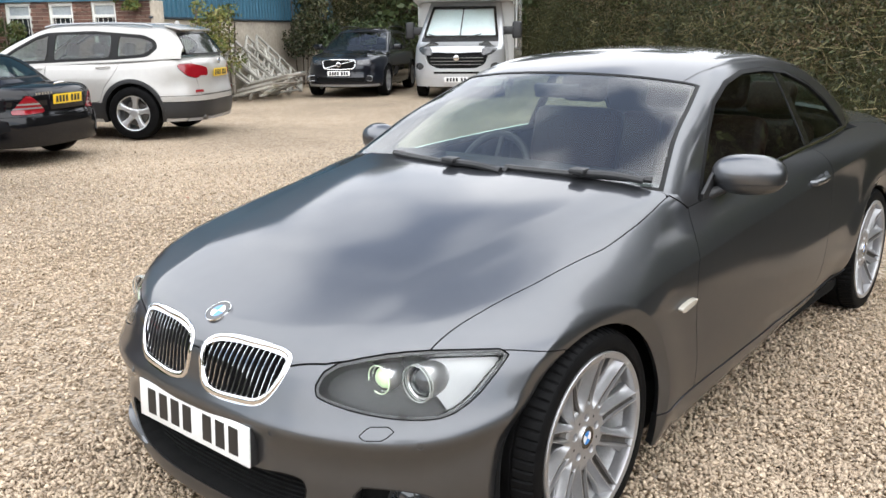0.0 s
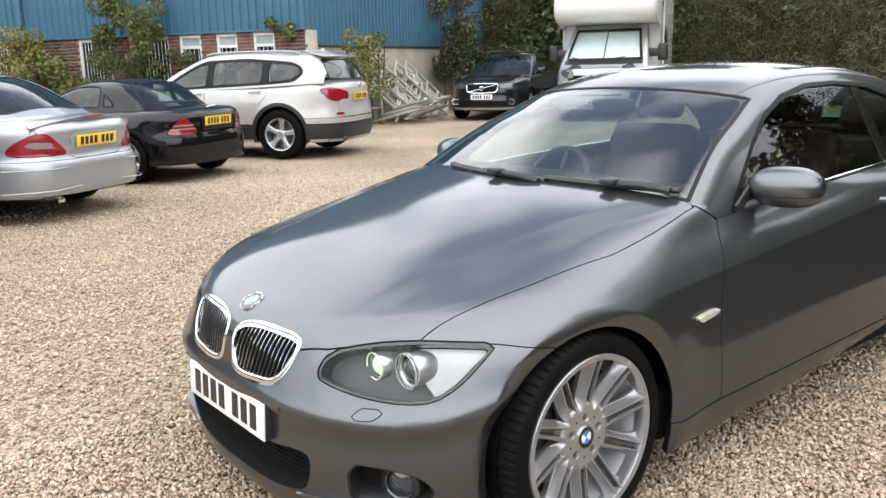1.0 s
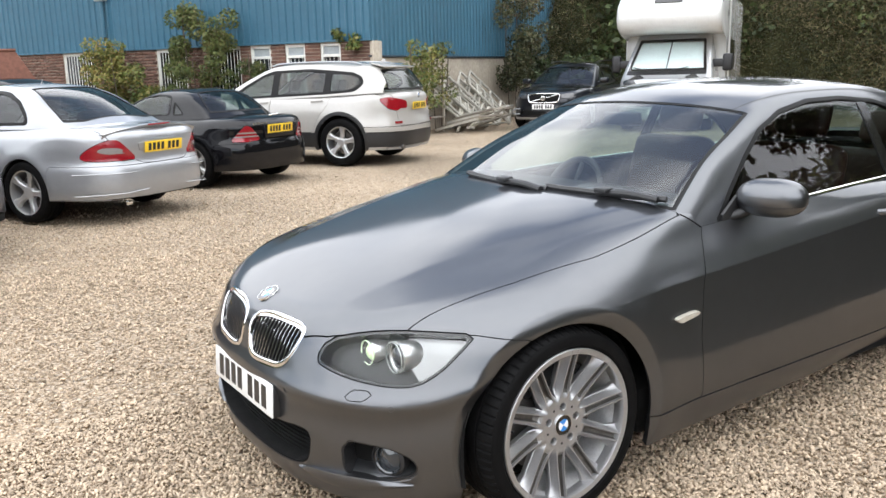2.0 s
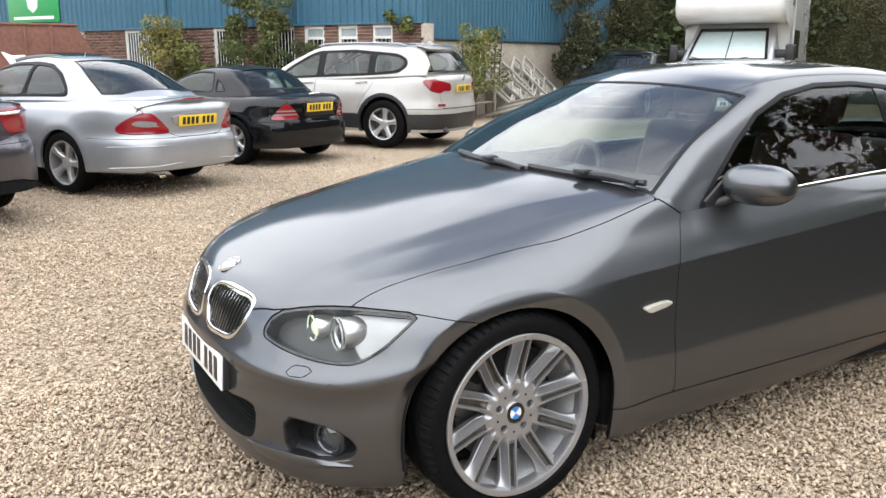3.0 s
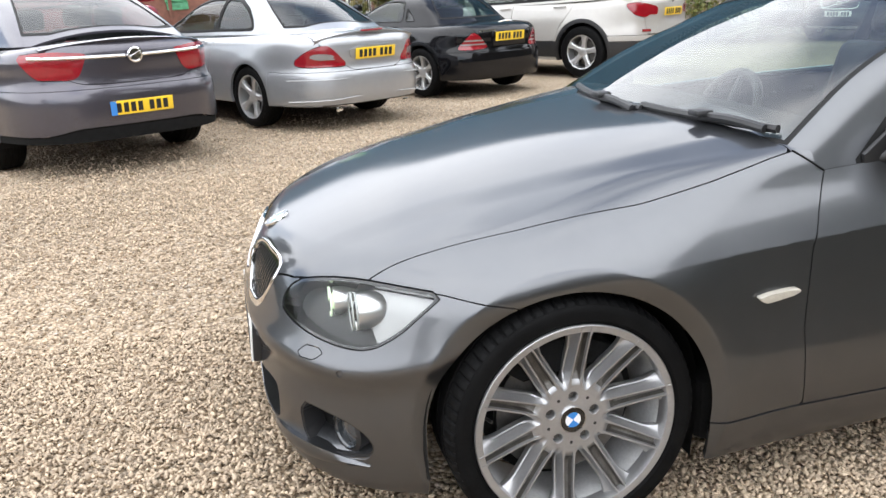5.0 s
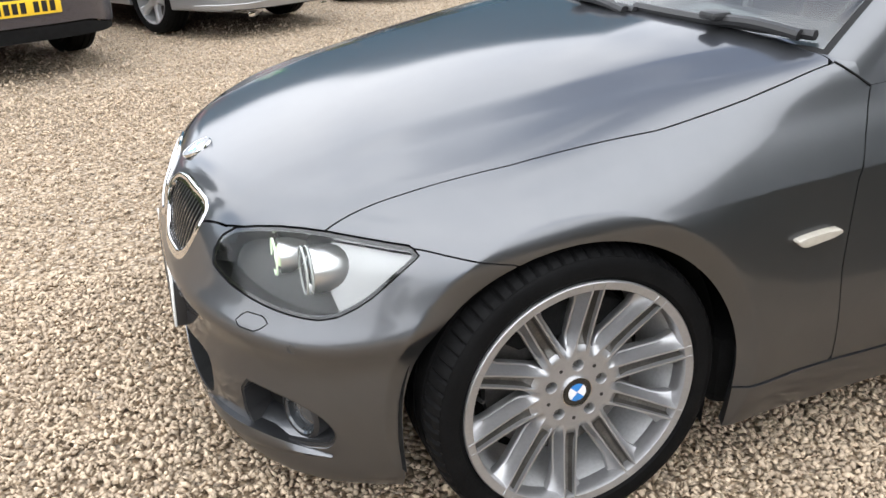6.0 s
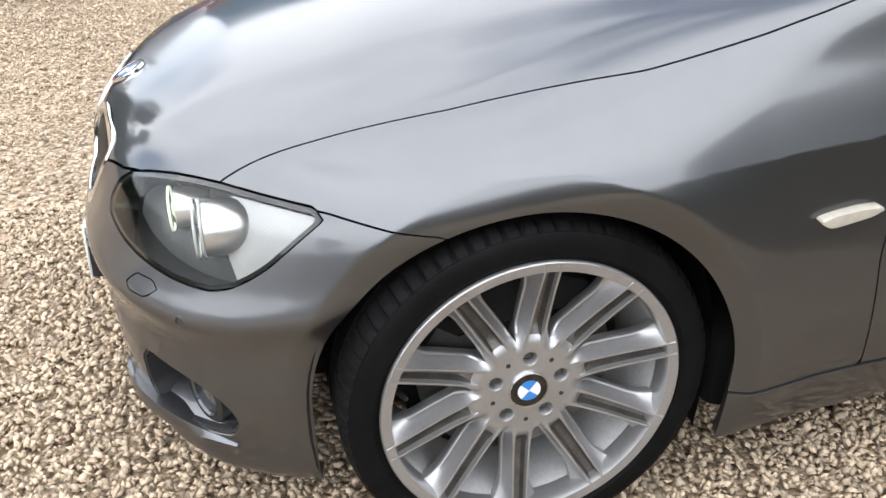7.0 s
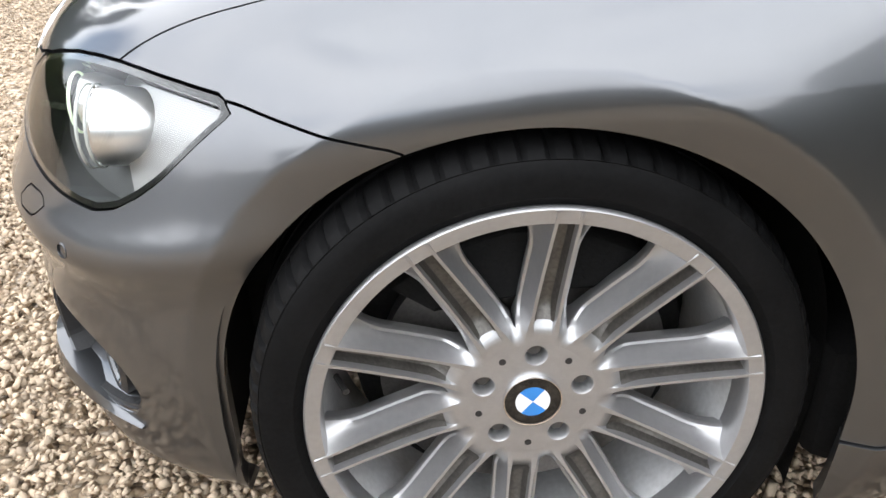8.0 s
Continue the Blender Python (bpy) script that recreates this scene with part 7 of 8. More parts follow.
C = Vector((7.4, 13.5, 0))
LW = Matrix.Translation(C) @ pose(0, 0, 0, 0, 0, 120)      # along the windowed wall, the yard at +y
RW = Matrix.Translation(C) @ pose(0, 0, 0, 0, 0, 30)       # along the plain wall, the yard at -y
openings = [(0.74, 1.27, 0.95, 2.06), (1.67, 2.21, 0.95, 2.06), (2.61, 3.18, 0.95, 2.06), (3.47, 4.36, 0.75, 2.06), (5.11, 6.04, 0.75, 2.06), (8.17, 9.27, 0.75, 2.06), (10.9, 12.0, 0.75, 2.06), (13.2, 14.3, 0.75, 2.06)]
LONG, TOPB = 26.0, 2.12
wall = thing("wall_left", "brown brick wall with white-framed windows under blue cladding", "wall", LW, kind="structure")
bm = bmesh.new()
edges = sorted({0.0, LONG, *[v for o in openings for v in o[:2]]})
for a, b in zip(edges, edges[1:]):
    o = next((o for o in openings if o[0] <= a and b <= o[1]), None)
    if o:
        box(bm, a, -0.30, 0, b, -0.012, o[2])
        box(bm, a, -0.30, o[3], b, -0.012, TOPB)
    else:
        box(bm, a, -0.30, 0, b, -0.012, TOPB)
part("mortar_bed", bm, MORTAR, wall, smooth=False)
bm = bmesh.new()
box(bm, -0.10, -0.34, 0, -0.003, 0.02, 2.08, 0.01)
part("corner_post", bm, CONCRETE, wall, "pale concrete corner post")


def window(parent, x0, x1, z0, z1, barred):
    bm = bmesh.new()
    t = 0.055
    for a in ((x0, z0, x0 + t, z1), (x1 - t, z0, x1, z1), (x0 + t, z0, x1 - t, z0 + t), (x0 + t, z1 - t, x1 - t, z1)):
        box(bm, a[0], -0.10, a[1], a[2], -0.03, a[3], 0.004)
    zm = z1 - 0.23 * (z1 - z0) if not barred else None
    if zm:
        box(bm, x0 + t, -0.095, zm - 0.03, x1 - t, -0.025, zm + 0.03, 0.004)
    w = part("window", bm, FRAMEW, parent, "white window frame" + (" behind upright bars" if barred else ""))
    # upper panes get a pale colour that stands for reflected sky
    for a, b in (((z0 + t, zm - 0.03), (zm + 0.03, z1 - t)) if zm else ((z0 + t, z1 - t),)) if zm else (((z0 + t), (z1 - t)),):
        bm = bmesh.new()
        box(bm, x0 + t, -0.085, a, x1 - t, -0.075, b)
        part("pane", bm, SKYPANE if zm and a > zm else PANE, w, "pane coloured pale for the sky it reflects" if zm and a > zm else "")
    bm = bmesh.new()
    box(bm, x0 - 0.03, -0.10, z0 - 0.06, x1 + 0.03, 0.03, z0 - 0.002, 0.008)
    part("sill", bm, CONCRETE, w)
    k = int((x1 - x0) / (0.10 if barred else 0.13))
    for i in range(k):
        bm = bmesh.new()
        xx = x0 + t + (x1 - x0 - 2 * t) * (i + 0.5) / k
        rod(bm, (xx, -0.015 if barred else -0.055, z0 + 0.03), (xx, -0.015 if barred else -0.055, z1 - 0.03 if barred else zm - 0.02), 0.009 if barred else 0.006, 6)
        part("bar", bm, FRAMEW, w)


for k, (a, b, c, d) in enumerate(openings):
    window(wall, a, b, c, d, k > 2)


def cladding(name, m, x0, x1, z0, z1, sign, label):
    """Upright trapezoid-profile steel sheets, one metre wide each."""
    ob = thing(name, label, "cladding", m, kind="structure")
    x, first = x0, None
    while x < x1 - 0.01:
        if first is None:
            bm = bmesh.new()
            prof = []
            for r in range(5):
                b = r * 0.2
                prof += [(b, 0.0), (b + 0.11, 0.0), (b + 0.135, 0.035), (b + 0.175, 0.035)]
            prof.append((1.0, 0.0))
            lo = [bm.verts.new((u, sign * v, z0)) for u, v in prof]
            hi = [bm.verts.new((u, sign * v, z1)) for u, v in prof]
            back = [bm.verts.new((u, -sign * 0.05, z)) for u, z in ((0, z0), (1.0, z0), (1.0, z1), (0, z1))]
            for i in range(len(prof) - 1):
                bm.faces.new((lo[i], lo[i + 1], hi[i + 1], hi[i]))
            bm.faces.new(back)
            bm.faces.new((lo + [back[1], back[0]]))
            bm.faces.new((hi + [back[2], back[3]])[::-1])
            first = part("sheet", bm, CLAD, ob, smooth=False)
            s = first
        else:
            s = first.copy()
            scene.collection.objects.link(s)
            s.parent = ob
        s.matrix_local = pose(x, 0, 0)
        x += 1.0
    return ob


clad_l = cladding("cladding_left", LW, 0.0, 26.0, 2.125, 7.5, 1, "blue ribbed steel cladding over the brick wall")
bm = bmesh.new()
box(bm, -0.05, -0.02, 2.085, 26, 0.06, 2.123, 0.004)
part("drip_trim", bm, CLAD, clad_l)
clad_r = cladding("cladding_right", RW, 0.0, 16.0, 1.785, 7.5, -1, "blue ribbed steel cladding over the concrete wall")
bm = bmesh.new()
box(bm, -0.05, -0.055, 1.745, 16, 0.02, 1.783, 0.004)
part("drip_trim", bm, material("dark_drip_trim", (0.02, 0.035, 0.05), 0.6, 0, 0.1, 3), clad_r)
bm = bmesh.new()
box(bm, 0.0, 0.0, 0.0, 16.0, 0.3, 1.74)
wr = tagged(part("wall_right", bm, CONCRETE), "stained pale concrete wall under blue cladding", "wall", kind="structure")
wr.matrix_world = RW
bm = bmesh.new()
box(bm, 0.45, 0.45, 0.0, 16.0, 25.0, 7.40)
rf = tagged(part("building_core", bm, CLAD), "blue steel building body", "building", kind="structure")
rf.matrix_world = RW
pipe = thing("downpipe", "grey-blue rainwater downpipe with a hopper", "downpipe", LW)
bm = bmesh.new()
rod(bm, (7.6, 0.10, 2.45), (7.6, 0.10, 3.35), 0.05, 10)
part("pipe", bm, CLAD, pipe)
bm = bmesh.new()
box(bm, 7.45, 0.04, 3.3, 7.75, 0.20, 3.6, 0.02)
part("hopper", bm, material("grey_hopper", (0.35, 0.38, 0.38), 0.5, 0, 0.1, 5), pipe)
sign = thing("green_sign", "green company sign with white bars on blue cladding", "sign", LW)
bm = bmesh.new()
box(bm, 11.8, 0.04, 2.36, 14.1, 0.065, 3.75, 0.006)
part("board", bm, SIGNG, sign)
for z0, z1, a, b in ((2.44, 2.52, 12.05, 13.85), (3.05, 3.20, 11.95, 13.95), (3.30, 3.50, 11.95, 13.95)):
    bm = bmesh.new()
    box(bm, a, 0.066, z0, b, 0.071, z1)
    part("bar", bm, SIGNW, sign)
bm = bmesh.new()
prism(bm, [(12.75, 2.75), (12.95, 2.62), (13.15, 2.75), (13.2, 3.0), (12.7, 3.0)], 0.005, pose(0, 0.066, 0))
part("emblem", bm, SIGNW, sign)


# two rusty waste skips with sloping ends and a white sack
def skip(x, y, rz, label):
    ob = thing("waste_skip", label, "skip", pose(x, y, 0, 0, 0, rz), group="skips by the building")
    L, W, H, s = 4.4, 1.9, 2.05, 1.2
    for yy in (-W / 2, W / 2 - 0.05):
        bm = bmesh.new()
        prism(bm, [(-L / 2, 0.0), (L / 2, 0.0), (L / 2 - s, H), (-L / 2 + s, H)], 0.05, pose(0, yy, 0), 0.006)
        part("side_panel", bm, RUST, ob)
    for sg in (-1, 1):
        bm = bmesh.new()
        box(bm, -0.02, -W / 2 + 0.05, 0, 0.02, W / 2 - 0.05, math.hypot(s, H), 0.004, pose(sg * (L / 2 - 0.03), 0, 0.0, 0, -sg * math.degrees(math.atan2(s, H)), 0))
        part("end_panel", bm, RUST, ob)
    bm = bmesh.new()
    box(bm, -L / 2 + 0.1, -W / 2 + 0.05, 0.0, L / 2 - 0.1, W / 2 - 0.05, 0.07)
    part("base", bm, RUST, ob)
    bm = bmesh.new()
    e = L / 2 - s
    tube(bm, [(-e, -W / 2, H), (e, -W / 2, H), (e, W / 2, H), (-e, W / 2, H), (-e, -W / 2, H)], 0.035, 6)
    part("top_rail", bm, RUST, ob)
    for k in range(3):
        bm = bmesh.new()
        box(bm, -0.5 + 0.5 * k - 0.03, -W / 2 - 0.03, 0.1, -0.5 + 0.5 * k + 0.03, -W / 2 - 0.001, H - 0.03, 0.004)
        part("rib", bm, RUST, ob)
    return ob


skip(0.0, 18.1, 3, "rust-brown steel waste skip behind the parked cars")
skip_b = skip(-2.0, 14.1, 3, "dark rust-brown steel waste skip behind the hatchback")
for x0, z0, x1, z1 in ((0.44, 1.16, 0.80, 1.30), (0.42, 1.28, 0.78, 1.52), (0.46, 1.50, 0.72, 1.69)):
    bm = bmesh.new()
    box(bm, x0, -0.962, z0, x1, -0.9515, z1, 0.02)
    part("painted_patch", bm, PATCHG, skip_b, "flaking pale green paint patch")
sk = thing("white_sack", "bulging white woven sack standing between the skips", "sack", pose(-0.45, 15.6, 0))
bm = bmesh.new()
bmesh.ops.create_uvsphere(bm, u_segments=28, v_segments=18, radius=1)
for v in bm.verts:
    k = 1 + 0.14 * noise.noise(v.co * 2.1)
    v.co = Vector((0.70 * v.co.x * k, 0.60 * v.co.y * k, max(0.72 + 0.72 * math.copysign(abs(v.co.z) ** 0.7, v.co.z) * k, 0.0)))
part("sack_body", bm, SACK, sk)

# heap of old window frames and timber by the concrete wall
def old_frame(w, h, m, mat, bars, label):
    ob = thing("old_window_frame", label, "timber", m, group="timber heap")
    for a in ((0, 0, 0.05, h), (w - 0.05, 0, w, h)):
        bm = bmesh.new()
        box(bm, a[0], 0, a[1], a[2], 0.05, a[3], 0.004)
        part("stile", bm, mat, ob)
    for k in range(bars):
        z = (h - 0.05) * k / (bars - 1)
        bm = bmesh.new()
        box(bm, 0.05, 0.005, z, w - 0.05, 0.045, z + 0.05, 0.004)
        part("rail", bm, mat, ob)
    return ob


random.seed(7)
for k in range(14):
    m = RW @ pose(2.95 + 0.155 * k, -1.05 + 0.06 * (k % 4) - 0.02 * k, 0.02, 0, 0, random.uniform(-12, 6)) @ pose(0, 0, 0, -38 + random.uniform(-4, 4), 0, 0) @ pose(0, 0, 0, 0, -32 + random.uniform(-3, 3), 0)
    old_frame(random.uniform(0.55, 0.8), random.uniform(1.35, 1.65), m, WOODW, random.choice((4, 5, 6)), "weathered white wooden window frame leaning on a heap")
for k in range(5):
    m = RW @ pose(1.9 + 0.22 * k, -0.55 - 0.05 * k, 0.03 + 0.07 * k, 90 - 9 + random.uniform(-5, 5), 0, random.uniform(-20, 15))
    old_frame(0.9, 1.2, m, WOODG if k % 2 else WOODW, 4, "grey weathered wooden frame lying on the ground")
for k in range(12):
    bm = bmesh.new()
    box(bm, 0, -0.03, -0.02, random.uniform(0.9, 1.5), 0.03, 0.02, 0.004)
    pl = part("loose_plank", bm, WOODW if k % 3 else WOODG)
    pl.matrix_world = RW @ pose(1.8 + 0.15 * k, -1.0 - random.uniform(0, 0.4), 0.05 + 0.06 * (k % 5), 0, -random.uniform(2, 14), random.uniform(-25, 25))
    tagged(pl, "weathered loose timber plank in the heap", "timber", "timber heap")
blk_w = thing("low_block_wall", "low grey block wall behind the timber heap", "wall", RW @ pose(6.6, -1.6, 0), kind="structure")
for r in range(3):
    for k in range(8):
        bm = bmesh.new()
        box(bm, k * 0.45 + (0.22 if r % 2 else 0), 0, r * 0.225, k * 0.45 + 0.44 + (0.22 if r % 2 else 0), 0.1, r * 0.225 + 0.215, 0.006)
        part("block", bm, CONCRETE, blk_w)
table = thing("plant_bench", "grey weathered slatted potting bench with pots", "bench", RW @ pose(0.9, -0.75, 0))
for sx in (0, 1.1):
    for sy in (0, 0.5):
        bm = bmesh.new()
        box(bm, sx, sy, 0, sx + 0.06, sy + 0.06, 0.85, 0.004)
        part("leg", bm, WOODG, table)
for z in (0.35, 0.85):
    for k in range(5):
        bm = bmesh.new()
        box(bm, -0.05, 0.115 * k, z, 1.2, 0.115 * k + 0.09, z + 0.03, 0.003)
        part("slat", bm, WOODG, table)


# ---- plants ----
def fast_mesh(name, V, F):
    """A mesh from vertex and face arrays (all faces with the same number of corners)."""
    V, F = np.asarray(V, np.float32), np.asarray(F, np.int32)
    me = bpy.data.meshes.new(name)
    n, k = F.shape
    me.vertices.add(len(V))
    me.vertices.foreach_set("co", V.ravel())
    me.loops.add(n * k)
    me.loops.foreach_set("vertex_index", F.ravel())
    me.polygons.add(n)
    me.polygons.foreach_set("loop_start", np.arange(0, n * k, k, dtype=np.int32))
    me.update(calc_edges=True)
    return me


def leaf_material(name, colours, rough=0.55):
    m = material(name, colours[0], rough, spec=0.3)
    nt = m.node_tree
    b = nt.nodes["Principled BSDF"]
    g = nt.nodes.new("ShaderNodeNewGeometry")
    r = nt.nodes.new("ShaderNodeValToRGB")
    r.color_ramp.elements[0].color = (*colours[0], 1)
    r.color_ramp.elements[1].color = (*colours[-1], 1)
    for i, c in enumerate(colours[1:-1]):
        r.color_ramp.elements.new((i + 1) / (len(colours) - 1)).color = (*c, 1)
    nt.links.new(g.outputs["Random Per Island"], r.inputs[0])
    nz = nt.nodes.new("ShaderNodeTexNoise")
    nz.inputs["Scale"].default_value, nz.inputs["Detail"].default_value = 0.55, 3
    nt.links.new(g.outputs["Position"], nz.inputs["Vector"])
    sw = nt.nodes.new("ShaderNodeMapRange")
    sw.inputs["From Min"].default_value, sw.inputs["From Max"].default_value = 0.32, 0.68
    sw.inputs["To Min"].default_value, sw.inputs["To Max"].default_value = 0.55, 1.5
    nt.links.new(nz.outputs[0], sw.inputs["Value"])
    hs = nt.nodes.new("ShaderNodeHueSaturation")
    nt.links.new(r.outputs[0], hs.inputs["Color"])
    nt.links.new(sw.outputs[0], hs.inputs["Value"])
    sw2 = nt.nodes.new("ShaderNodeMapRange")
    sw2.inputs["From Min"].default_value, sw2.inputs["From Max"].default_value = 0.35, 0.65
    sw2.inputs["To Min"].default_value, sw2.inputs["To Max"].default_value = 0.53, 0.47
    nt.links.new(nz.outputs[0], sw2.inputs["Value"])
    nt.links.new(sw2.outputs[0], hs.inputs["Hue"])
    nt.links.new(hs.outputs[0], b.inputs["Base Color"])
    b.inputs["Transmission Weight"].default_value = 0.0
    return m


LEAF = leaf_material("hedge_leaf", [(0.015, 0.020, 0.008), (0.033, 0.043, 0.015), (0.060, 0.068, 0.025), (0.088, 0.080, 0.037), (0.064, 0.045, 0.023)])
LEAFD = leaf_material("dark_tree_leaf", [(0.022, 0.032, 0.012), (0.046, 0.066, 0.022), (0.085, 0.11, 0.038)])
LEAFY = leaf_material("shrub_leaf", [(0.05, 0.075, 0.018), (0.10, 0.13, 0.03), (0.17, 0.17, 0.045), (0.20, 0.16, 0.05)])
LEAFG = leaf_material("climber_leaf", [(0.045, 0.062, 0.016), (0.08, 0.105, 0.030), (0.13, 0.145, 0.045), (0.12, 0.10, 0.04)])
GRASS = leaf_material("dry_grass", [(0.07, 0.075, 0.028), (0.15, 0.14, 0.06), (0.22, 0.19, 0.10), (0.12, 0.08, 0.05)], 0.8)
BARK = material("brown_bark", (0.075, 0.055, 0.04), 0.9, 0, 0.3, 8, 0.006, 40)
CORESHADE = material("hedge_core_shade", (0.042, 0.042, 0.02), 1.0, 0, 0.5, 1.5, 0.05, 6, spec=0.1)
rs = np.random.RandomState(11)


def leaves(centres, size, aspect=0.55, droop=0.0):
    """A folded leaf of four corners at each centre."""
    n = len(centres)
    u = rs.normal(size=(n, 3))
    u[:, 2] -= droop
    u /= np.linalg.norm(u, axis=1)[:, None]
    w = np.cross(u, rs.normal(size=(n, 3)))
    w /= np.maximum(np.linalg.norm(w, axis=1), 1e-6)[:, None]
    k = np.cross(u, w)
    s = size * rs.uniform(0.6, 1.35, n)[:, None]
    V = np.stack([centres - u * s * 0.5, centres + w * s * 0.5 * aspect + k * s * 0.10, centres + u * s * 0.5, centres - w * s * 0.5 * aspect + k * s * 0.10], 1).reshape(-1, 3)
    return V, np.arange(4 * n).reshape(-1, 4)


def clump_cloud(n, clumps, spread):
    """n points gathered round given clump centres."""
    c = clumps[rs.randint(len(clumps), size=n)]
    d = rs.normal(size=(n, 3))
    d /= np.linalg.norm(d, axis=1)[:, None]
    return c + d * spread * rs.uniform(0.35, 1.0, n)[:, None] ** 0.6


def path_points(path, n):
    path = np.array(path, float)
    seg = np.linalg.norm(np.diff(path[:, :2], axis=0), axis=1)
    t = np.concatenate([[0], np.cumsum(seg)])
    q = np.sort(rs.uniform(0, t[-1], n))
    return np.stack([np.interp(q, t, path[:, k]) for k in range(path.shape[1])], -1)


def hedge(name, label, path, depth, count, size, mat, clumps=900, core=CORESHADE, back=1):
    """A bank of leaves over a dark core that stands for the shade inside; path rows: x, y, height. Its face leans away
    from the yard; back: the side (+1 left of the path) it leans to.
    """
    P2 = np.array(path, float)
    ob = thing(name, label, "hedge", kind="stuff")
    d = np.gradient(P2[:, :2], axis=0)
    nrm = np.stack([-d[:, 1], d[:, 0]], -1) * back
    nrm /= np.linalg.norm(nrm, axis=1)[:, None]
    # added dark sheet; its colour stands for the shade between the leaves
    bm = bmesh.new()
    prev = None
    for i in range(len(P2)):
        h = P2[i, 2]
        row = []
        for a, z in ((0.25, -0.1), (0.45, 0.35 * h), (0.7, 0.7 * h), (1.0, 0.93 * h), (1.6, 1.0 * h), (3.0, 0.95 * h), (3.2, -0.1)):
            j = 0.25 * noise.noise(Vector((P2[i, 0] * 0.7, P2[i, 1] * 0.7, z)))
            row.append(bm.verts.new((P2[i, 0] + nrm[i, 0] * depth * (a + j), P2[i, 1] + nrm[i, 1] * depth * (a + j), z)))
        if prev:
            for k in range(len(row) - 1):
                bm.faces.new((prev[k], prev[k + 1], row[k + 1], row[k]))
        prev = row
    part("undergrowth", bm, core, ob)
    pc = path_points(np.concatenate([P2, nrm], 1), clumps)
    f = rs.uniform(0, 1, clumps) ** 0.8
    a = np.interp(f, [0, 0.35, 0.7, 0.93, 1.0], [0.15, 0.35, 0.6, 0.9, 1.3]) + rs.normal(0, 0.10, clumps)
    z = f * pc[:, 2] * rs.uniform(0.85, 1.12, clumps)
    cl = np.stack([pc[:, 0] + pc[:, 3] * depth * a, pc[:, 1] + pc[:, 4] * depth * a, z], -1)
    V, F = leaves(clump_cloud(count, cl, 0.42), size)
    V[:, 2] = np.maximum(V[:, 2], 0.0)
    o = place("foliage", fast_mesh("foliage", V, F), mat, ob, smooth=False)
    return ob, cl


bank, bank_cl = hedge("bramble_bank", "dull green bramble bank behind the parked vehicles", [(16.2, 20.6, 4.5), (17.0, 17.6, 4.2), (19.6, 16.6, 4.6), (22.0, 15.2, 5.0), (22.0, 11.5, 5.0), (19.5, 8.0, 4.6), (16.5, 5.2, 4.8), (13.5, 2.6, 5.6), (11.0, 0.0, 6.2), (9.2, -3.2, 5.0), (8.2, -7.0, 4.4)], 1.8, 150000, 0.075, LEAF, 4200, back=1)
bank2, _ = hedge("yard_hedge", "tall dark hedge enclosing the yard", [(8.2, -7.0, 4.4), (5.5, -8.6, 3.4), (3.2, -9.4, 2.6), (0.0, -9.8, 2.0), (-5.0, -9.5, 2.0), (-9.5, -7.5, 1.8), (-13.0, -3.0, 1.4), (-14.0, 3.0, 1.4), (-13.0, 9.0, 1.8), (-11.0, 15.0, 3.0), (-8.0, 22.0, 4.6)], 1.6, 60000, 0.17, LEAFD, 1500, back=1)
# long dry grass and stems over the bank
n = 30000
c = bank_cl[rs.randint(len(bank_cl), size=n)] + rs.normal(0, 0.3, (n, 3))
c[:, 2] = np.maximum(c[:, 2], 0.05)
ln = rs.uniform(0.25, 0.7, n)[:, None]
u = rs.normal(size=(n, 3)) * np.array([1, 1, 0.8])
u /= np.linalg.norm(u, axis=1)[:, None]
w = np.cross(u, rs.normal(size=(n, 3)))
w /= np.linalg.norm(w, axis=1)[:, None]
b_ = c + u * ln * 0.55 + np.array([0, 0, -0.05]) * ln
V = np.stack([c - w * 0.006, c + w * 0.006, b_ + w * 0.004, b_ - w * 0.004], 1).reshape(-1, 3)
gr = place("long_grass", fast_mesh("long_grass", V, np.arange(4 * n).reshape(-1, 4)), GRASS, None, smooth=False)
tagged(gr, "dry yellow-green grass and stems on the bank", "grass", kind="stuff")


